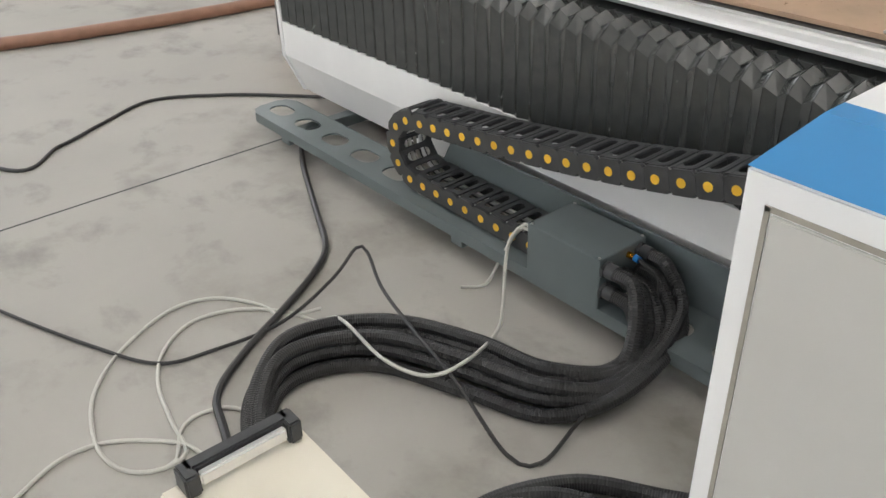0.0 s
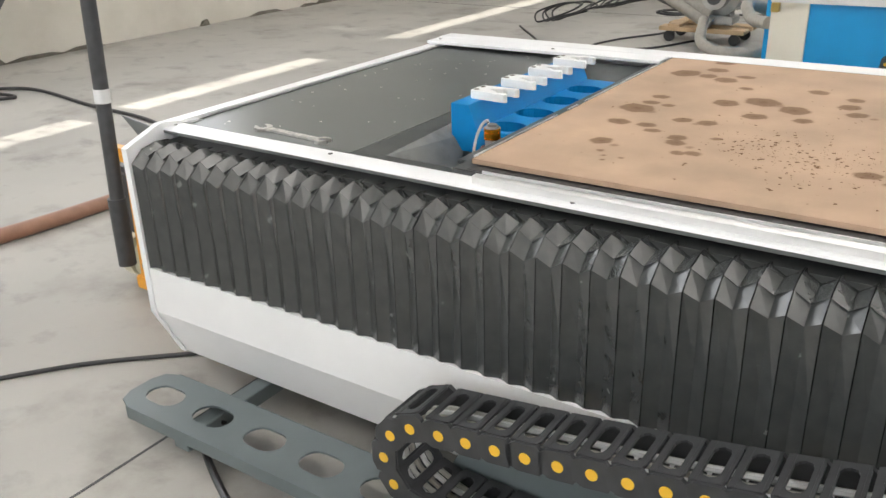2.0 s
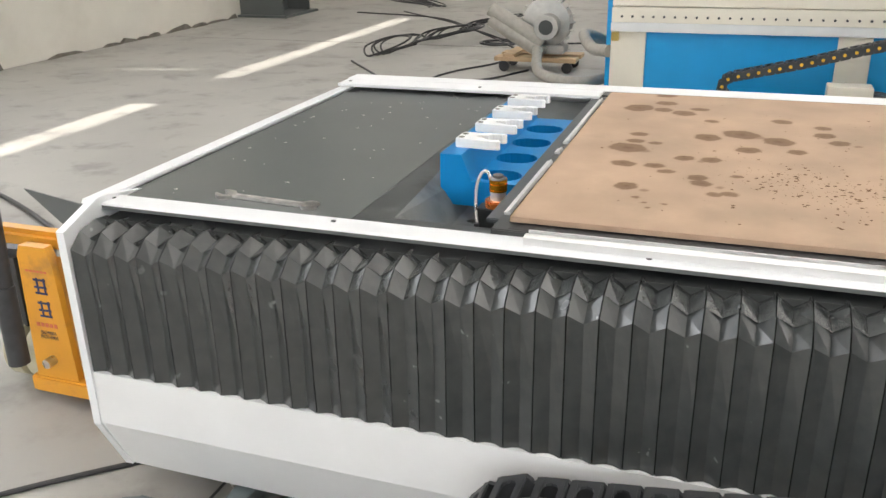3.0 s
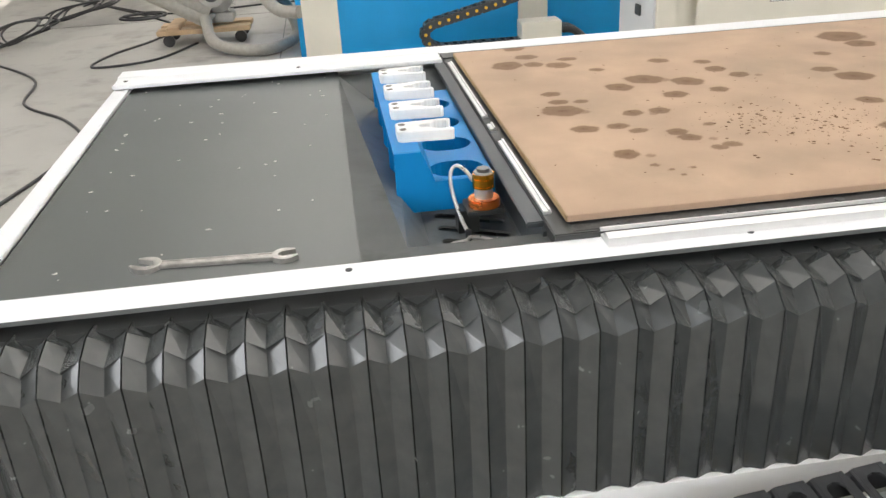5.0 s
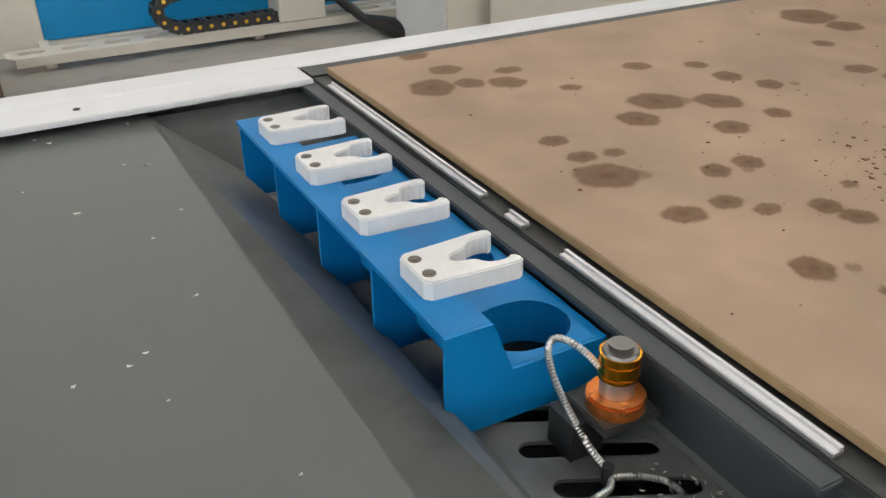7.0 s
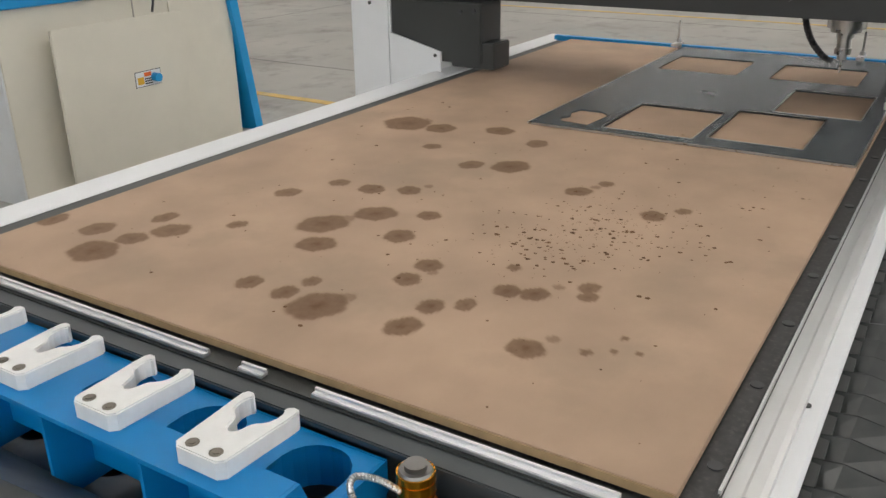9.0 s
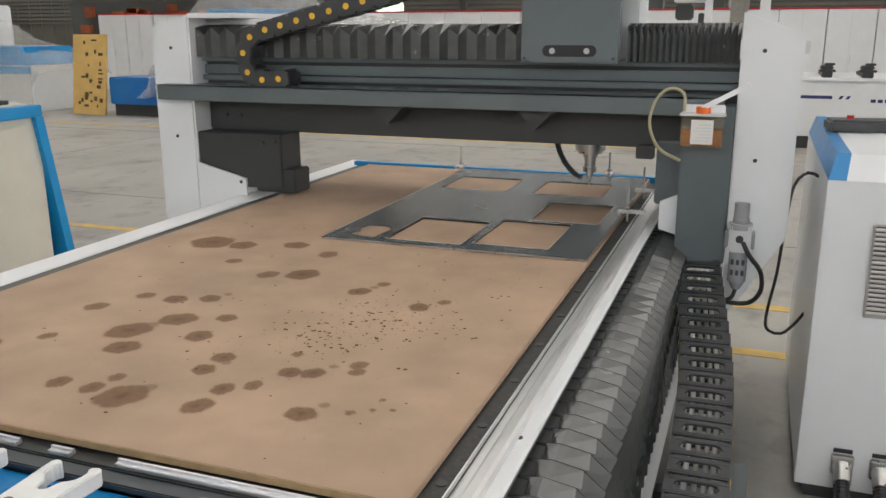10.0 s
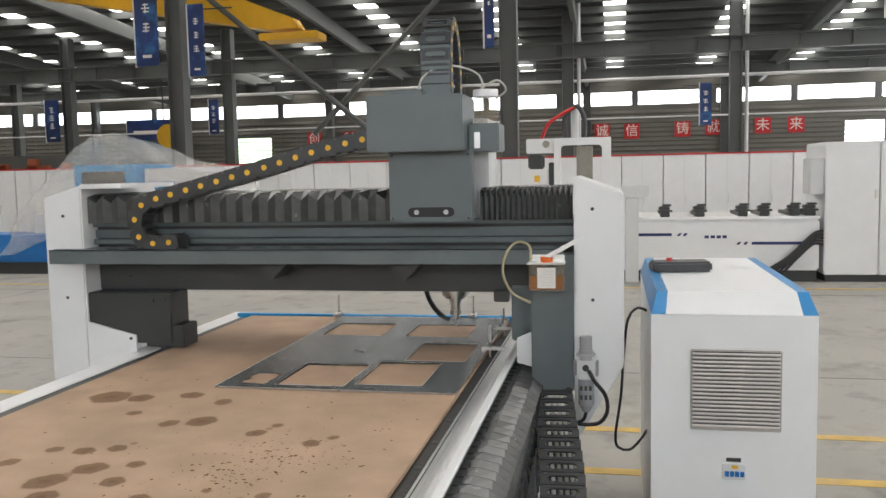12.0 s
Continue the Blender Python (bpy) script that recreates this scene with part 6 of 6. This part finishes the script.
chain("energy_chain", (1.4, NY - 0.25, 0.08), "black energy chain with yellow caps beside the blue panel",
      [(1.75, NY - 0.25, 0.105), (1.35, NY - 0.25, 0.105), (1.22, NY - 0.25, 0.108), (1.14, NY - 0.25, 0.15), (1.12, NY - 0.25, 0.21), (1.16, NY - 0.25, 0.26), (1.25, NY - 0.25, 0.285), (1.6, NY - 0.25, 0.37), (2.0, NY - 0.25, 0.48), (2.4, NY - 0.25, 0.56)], 0.062, 0.09, 0.055, 0.0105, in_xz)
nbx = thing("neighbour_box", (1.85, NY - 0.25, 0.08), "cream junction box at the end of the chain", "junction box")
part("body", B(1.74, 2.0, NY - 0.33, NY - 0.17, 0.08, 0.24, 0.004), CREAM, nbx)
for k in range(3):
    floor_cable("corrugated_hose", [(2.0, NY - 0.30 + 0.05 * k, 0.18), (2.1, NY - 0.30 + 0.05 * k, 0.16), (2.2, NY - 0.42 + 0.04 * k, 0.06), (2.25, NY - 0.65, 0.03 + 0.03 * k), (2.30, NY - 0.8, 0.05)], 0.024, RUBBER, "black hose running to the next cabinet", "neighbour hoses", n=10)
bm = bmesh.new()
box(bm, 0.02, 0.33, NY - 0.9, NY - 0.45, 0.0, 0.16, 0.004)
solo("cardboard_box", bm, BROWN, "dark brown wrapped box on the floor", "box")

# its control console
con = thing("control_console", (3.0, 3.7, 0), "cream control console with blue edges and open door", "control cabinet")
RT = Matrix.Translation((2.30, 3.42, 0)) @ Matrix.Rotation(radians(3), 4, "Z")
def CB(*a, **k):
    return box(bmesh.new(), *a, m=RT, **k)
part("body", CB(0.0, 1.45, 0.03, 0.52, 0.0, 0.86, bev=0.004), CREAM, con)
part("end_face", CB(-0.012, 0.0, 0.03, 0.52, 0.0, 0.86, bev=0.002), LIGHT, con)
part("vent", CB(-0.022, -0.012, 0.12, 0.40, 0.50, 0.76, bev=0.002), GREYHOSE, con, "grey vent grille")
bm = bmesh.new()
for k in range(16):
    box(bm, -0.028, -0.02, 0.125, 0.395, 0.51 + 0.0155 * k, 0.517 + 0.0155 * k, m=RT)
part("vent_slats", bm, LIGHT, con)
part("breaker", CB(-0.022, -0.012, 0.2, 0.27, 0.36, 0.42, bev=0.002), DARK, con)
part("seam", CB(0.75, 0.756, 0.026, 0.0295, 0.02, 0.84), GREYHOSE, con)
bm = bmesh.new()
prism(bm, [(1.40, 0.86), (1.46, 0.86), (1.60, 0.0), (1.54, 0.0)], "y", 0.0, 0.53)
bmesh.ops.transform(bm, matrix=RT, verts=bm.verts[:])
part("edge_trim", bm, CYAN, con, "blue slanted edge trim")
part("top_trim", CB(-0.012, 1.46, 0.0, 0.53, 0.861, 0.925, bev=0.006), CYAN, con, "blue top trim")
part("top", CB(0.03, 1.42, 0.06, 0.5, 0.926, 0.932, bev=0.002), CREAM, con)
bm = bmesh.new()
prism(bm, [(0.98, 0.05), (1.40, 0.05), (1.36, 0.82), (0.98, 0.80)], "y", 0.018, 0.028)
bmesh.ops.transform(bm, matrix=RT, verts=bm.verts[:])
part("inner_panel", bm, CREAM, con)
dr = part("door", box(bmesh.new(), 0.2, 0.98, -0.06, -0.045, 0.02, 0.76, 0.004, m=RT), CREAM, con, "cream door standing open")
part("warning_label", box(bmesh.new(), 0.63, 0.79, -0.0625, -0.0605, 0.43, 0.50, m=RT), WHITE, dr, "small printed warning label")
part("label_border", box(bmesh.new(), 0.627, 0.793, -0.0615, -0.0602, 0.427, 0.503, m=RT), BLACK, dr)
for z in (0.463, 0.452, 0.440):
    part("label_print", box(bmesh.new(), 0.685, 0.735, -0.0632, -0.0626, z - 0.003, z + 0.003, m=RT), BLACK, dr)
bm = bmesh.new()
box(bm, 0.64, 0.68, -0.0635, -0.0627, 0.44, 0.475, m=RT)
part("warning_mark", bm, YELLOW, dr)
bm = bmesh.new()
cyl(bm, (3.05, 3.36, 0.465), (3.05, 3.4, 0.465), 0.021, n=16)
part("warning_disc", bm, CYAN, dr)
part("warning_bar", box(bmesh.new(), 0.685, 0.73, -0.0635, -0.0627, 0.475, 0.495, m=RT), ORANGEP, dr)
mon = thing("keyboard", (3.5, 3.7, 0.932), "black keyboard and cables on the console", "keyboard")
part("body", CB(0.85, 1.35, 0.12, 0.3, 0.933, 0.955, bev=0.005), PLASTIC, mon)
mon = thing("monitor", (2.9, 3.75, 0.932), "black monitor standing on the console", "monitor")
part("screen", CB(0.28, 0.80, 0.30, 0.34, 1.02, 1.36, bev=0.008), PLASTIC, mon)
part("stand", CB(0.48, 0.60, 0.27, 0.37, 0.933, 1.03, bev=0.005), PLASTIC, mon)
bm = bmesh.new()
tube(bm, curve([(3.05, 3.40, 1.0), (3.06, 3.37, 0.93), (3.07, 3.355, 0.84), (3.06, 3.36, 0.78)], 0.02), 0.006, 6)
tube(bm, curve([(3.30, 3.50, 0.94), (3.31, 3.40, 0.935), (3.32, 3.385, 0.88), (3.32, 3.39, 0.82)], 0.02), 0.005, 6)
solo("loose_cable", bm, RUBBER, "thin black cables hanging over the console edge", "cable", smooth=True)

# ---- machines across the aisle ----
sm = thing("panel_saw", (10.9, -1.6, 0), "white machining centre with dark blue stripes across the aisle", "machine")
part("base", B(10.55, 11.6, -2.75, -0.5, 0.0, 0.14), DARK, sm)
part("body", B(10.5, 11.7, -2.77, -0.45, 0.14, 0.76, 0.02), WHITE, sm)
part("table", B(10.48, 11.75, -2.77, -0.45, 0.765, 0.80, 0.004), ALU, sm)
part("stripe", B(10.494, 10.499, -1.06, -0.52, 0.565, 0.60), NAVY, sm, "dark blue printed stripe")
part("stripe", B(10.494, 10.499, -2.72, -2.0, 0.455, 0.49), NAVY, sm, "dark blue printed stripe")
for y in (-1.12, -1.19, -1.82, -1.9):
    bm = bmesh.new()
    prism(bm, [(y, 0.565 if y > -1.5 else 0.455), (y - 0.035, 0.565 if y > -1.5 else 0.455), (y - 0.06, 0.60 if y > -1.5 else 0.49), (y - 0.025, 0.60 if y > -1.5 else 0.49)], "x", 10.494, 10.499)
    part("slash", bm, NAVY, sm)
for k in range(4):
    part("logo_bar", B(10.494, 10.499, -1.50 - 0.07 * k, -1.45 - 0.07 * k, 0.535, 0.57), NAVY, sm)
for y in (-0.98, -1.39, -1.89, -2.14, -2.48, -2.66):
    bm = bmesh.new()
    box(bm, 10.46, 10.62, y - 0.055, y + 0.055, 0.80, 0.86, 0.006)
    box(bm, 10.62, 11.3, y - 0.045, y + 0.045, 0.80, 0.84, 0.006)
    box(bm, 10.45, 10.63, y - 0.085, y + 0.085, 0.86, 0.885, 0.006)
    box(bm, 10.48, 10.62, y - 0.06, y + 0.075, 0.885, 0.93, 0.012)
    box(bm, 10.50, 10.60, y - 0.075, y + 0.03, 0.93, 0.955, 0.006)
    part("suction_pod", bm, DARK, sm, "dark clamping pod")
part("post", B(10.4, 10.5, -0.66, -0.50, 0.0, 1.05, 0.008), LIGHT, sm)
part("button_panel", B(10.36, 10.5, -0.78, -0.45, 1.06, 1.2, 0.01), LIGHT, sm)
hd = thing("machining_head", (10.9, 0.2, 0), "white machining head frame with clear guard window", "machine head")
part("column", B(10.7, 11.4, -0.15, 0.75, 0.0, 1.25, 0.01), WHITE, hd)
bm = bmesh.new()
hole = []
for cy, cz, a0 in ((0.24, 1.66, 0), (-0.17, 1.66, 90), (-0.17, 1.24, 180), (0.24, 1.24, 270)):
    hole += [(cy + 0.05 * math.cos(radians(a0 + q)), cz + 0.05 * math.sin(radians(a0 + q))) for q in (0, 22, 45, 68, 90)]
ring_plate(bm, rect(-0.33, 0.37, 1.10, 1.80), [hole], 10.45, 10.6)
bmesh.ops.transform(bm, matrix=Matrix(((0, 0, 1, 0), (1, 0, 0, 0), (0, 1, 0, 0), (0, 0, 0, 1))), verts=bm.verts[:])
part("guard_frame", bm, WHITE, hd, "white guard frame round a clear window")
part("head_box", B(10.5, 10.9, 0.45, 0.78, 1.2, 1.40, 0.01), WHITE, hd)
part("motor", B(10.5, 10.8, 0.38, 0.72, 1.62, 1.80, 0.01), WHITE, hd)
part("gauge", cyl(bmesh.new(), (10.485, 0.47, 1.73), (10.499, 0.47, 1.73), 0.045, n=16), GREYHOSE, hd)
part("tool_arm", B(10.52, 10.7, 0.50, 0.70, 1.42, 1.60, 0.02), DARK, hd, "dark tool changer arm")
part("valve_block", B(10.5, 10.62, 0.375, 0.44, 1.12, 1.5, 0.01), DARK, hd)
part("warning_mark", B(10.49, 10.499, 0.55, 0.62, 1.26, 1.34), YELLOW, hd)
part("spindle", B(10.65, 10.8, -0.1, 0.1, 1.2, 1.7, 0.01), GREYHOSE, hd)
bm = bmesh.new()
cyl(bm, (10.7, 0.12, 1.8), (10.7, 0.12, 2.2), 0.05, n=12)
part("lift_cylinder", bm, LIGHT, hd)
bm = bmesh.new()
tube(bm, curve([(10.6, 0.55, 1.75), (10.6, 0.45, 1.98), (10.6, 0.28, 2.1), (10.6, 0.12, 2.18)], 0.04), 0.022, 8)
part("red_hose", bm, REDP, hd)
bm = bmesh.new()
tube(bm, curve([(10.62, 0.22, 1.75), (10.62, 0.24, 2.05), (10.62, 0.1, 2.2), (10.62, 0.0, 2.05), (10.62, 0.0, 1.75)], 0.04), 0.03, 8)
part("chain", bm, PLASTIC, hd)
rc = thing("control_cabinet", (11.0, -3.4, 0), "tall white electric cabinet beside the machining centre", "cabinet")
part("plinth", B(10.55, 11.5, -4.6, -2.85, 0.0, 0.09), DARK, rc)
part("body", B(10.5, 11.55, -3.42, -2.82, 0.09, 1.67, 0.012), WHITE, rc)
part("body", B(10.5, 11.55, -4.6, -3.43, 0.09, 1.67, 0.012), WHITE, rc)
part("side_box", B(10.55, 10.95, -2.82, -2.66, 1.05, 1.48, 0.01), LIGHT, rc)
part("hinge", B(10.485, 10.5, -3.40, -3.37, 1.0, 1.1), LIGHT, rc)
for k in range(5):
    floor_cable("cabinet_cable", [(10.55, -2.82, 0.45 + 0.04 * k), (10.45, -2.68, 0.46 + 0.03 * k), (10.4, -2.5 + 0.03 * k, 0.3), (10.4, -2.3 + 0.06 * k, 0.1), (10.5, -2.1, 0.08)], 0.016, RUBBER, "thick black cable from the tall cabinet", "cabinet cables")

# long row of white cabinets behind
cb = thing("row_cabinet", (16.3, -3.9, 0), "tall plain white cabinet in a long row", "cabinet", "white cabinet row")
part("body", B(16.0, 16.6, -4.27, -3.53, 0.0, 1.63, 0.008), WHITE, cb)
part("top_edge", B(15.99, 16.6, -4.27, -3.53, 1.635, 1.66), SIGNRED, cb, "thin red top edge")
part("door_seam", B(15.993, 15.999, -3.9, -3.894, 0.05, 1.6), LIGHT, cb)
part("handle", B(15.98, 15.999, -3.93, -3.915, 0.75, 0.9), LIGHT, cb)
for k in range(1, 24):
    copy_thing(cb, Matrix.Translation((16.3, -3.9 + 0.755 * k, 0)))
for k in range(1, 8):
    copy_thing(cb, Matrix.Translation((16.3, -3.9 - 0.755 * k, 0)))

# machine under plastic film
wm = thing("wrapped_machine", (11.5, 6.8, 0), "blue and white machine under crumpled clear plastic film", "machine")
part("base", B(11.3, 12.6, 5.0, 8.4, 0.0, 0.9, 0.01), WHITE, wm)
part("hood", B(11.2, 12.4, 6.6, 7.6, 0.9, 1.62, 0.02), CYAN, wm, "blue machine hood")
part("hood_window", B(11.18, 11.199, 6.75, 7.45, 1.2, 1.52), DARK, wm)
part("cabinet", B(11.3, 12.4, 5.2, 6.5, 0.9, 1.55, 0.02), WHITE, wm)
part("panel", B(11.28, 11.299, 6.0, 6.45, 1.0, 1.35), CYAN, wm)
bm = bmesh.new()
random.seed(31)
prof = [(8.75, 0.5), (8.5, 0.9), (8.1, 1.35), (7.75, 1.75), (7.45, 2.08), (7.1, 2.1), (6.6, 1.95), (6.1, 1.72), (5.6, 1.6), (5.1, 1.5), (4.6, 1.42)]
rows = []
for x, s in ((10.9, 0.35), (10.95, 0.7), (11.1, 0.92), (11.6, 1.0), (12.3, 0.98), (12.7, 0.7)):
    rows.append([bm.verts.new((x + random.uniform(-0.06, 0.06), y + random.uniform(-0.05, 0.05), max(0.3, z * s + random.uniform(-0.04, 0.04)))) for y, z in prof])
for a, b in zip(rows, rows[1:]):
    for k in range(len(prof) - 1):
        bm.faces.new((a[k], a[k + 1], b[k + 1], b[k]))
bmesh.ops.subdivide_edges(bm, edges=bm.edges[:], cuts=2, use_grid_fill=True, fractal=0.35, seed=3)
part("film", bm, FILM, wm, "crumpled translucent plastic film")
bt = thing("blue_trough", (11.2, 8.6, 0), "blue steel trough on dark skids", "trough")
part("body", B(11.0, 11.7, 7.9, 9.35, 0.18, 0.60, 0.02), BLUE, bt)
part("skid", B(11.05, 11.6, 8.0, 9.3, 0.0, 0.18), DARK, bt)
bd = thing("kraft_board", (11.0, 9.9, 0), "yellow-brown board leaning upright on the floor", "board")
part("sheet", box(bmesh.new(), -0.02, 0.02, 9.4, 10.05, 0.0, 1.25, 0.004, m=Matrix.Translation((10.95, 0, 0.01)) @ Matrix.Rotation(radians(8), 4, "Y")), TAN, bd)
ink = mat("dark_print", (0.10, 0.07, 0.03), 0.6)
random.seed(9)
for k in range(26):
    y, z = random.uniform(9.45, 9.95), random.uniform(0.1, 1.15)
    part("print", box(bmesh.new(), -0.024, -0.0205, y, y + random.uniform(0.02, 0.1), z, z + random.uniform(0.02, 0.07), m=Matrix.Translation((10.95, 0, 0.01)) @ Matrix.Rotation(radians(8), 4, "Y")), ink, bd)
w2 = thing("wrapped_machine", (11.5, 12.4, 0), "white and blue machine wrapped in clear plastic beside boards", "machine")
part("base", B(11.0, 12.6, 10.9, 14.6, 0.0, 0.75, 0.02), WHITE, w2)
part("stripe", B(10.98, 10.999, 10.9, 14.6, 0.62, 0.74), CYAN, w2)
part("tower", B(11.2, 12.6, 12.8, 14.4, 0.75, 1.75, 0.03), WHITE, w2)
part("box", B(11.1, 12.2, 11.1, 12.3, 0.75, 1.05, 0.02), CYAN, w2)
bm = bmesh.new()
prof = [(14.9, 1.7), (14.2, 1.95), (13.2, 1.9), (12.6, 1.5), (11.9, 1.2), (11.2, 1.1), (10.7, 0.7)]
rows = []
for x, s in ((10.75, 0.15), (10.85, 0.6), (11.0, 0.95), (12.0, 1.0), (12.8, 0.8)):
    rows.append([bm.verts.new((x + random.uniform(-0.06, 0.06), y + random.uniform(-0.06, 0.06), z * s + random.uniform(-0.04, 0.04))) for y, z in prof])
for a, b in zip(rows, rows[1:]):
    for k in range(len(prof) - 1):
        bm.faces.new((a[k], a[k + 1], b[k + 1], b[k]))
bmesh.ops.subdivide_edges(bm, edges=bm.edges[:], cuts=2, use_grid_fill=True, fractal=0.35, seed=5)
part("film", bm, FILM, w2, "crumpled translucent plastic film")
sh = thing("storage_rack", (24, 17, 0), "dark storage rack with red and orange goods far back", "rack")
part("frame", B(24.0, 25.0, 15.5, 22.0, 0.0, 2.2), STRUCT, sh)
random.seed(12)
goods = mat("mixed_goods", (0.45, 0.12, 0.05), 0.6, var=0.6, scale=1.0)
for k in range(40):
    y, z = random.uniform(15.6, 21.6), random.choice((0.2, 0.7, 1.2, 1.7))
    part("carton", B(23.85, 24.0, y, y + random.uniform(0.15, 0.5), z, z + random.uniform(0.15, 0.4)), goods, sh)
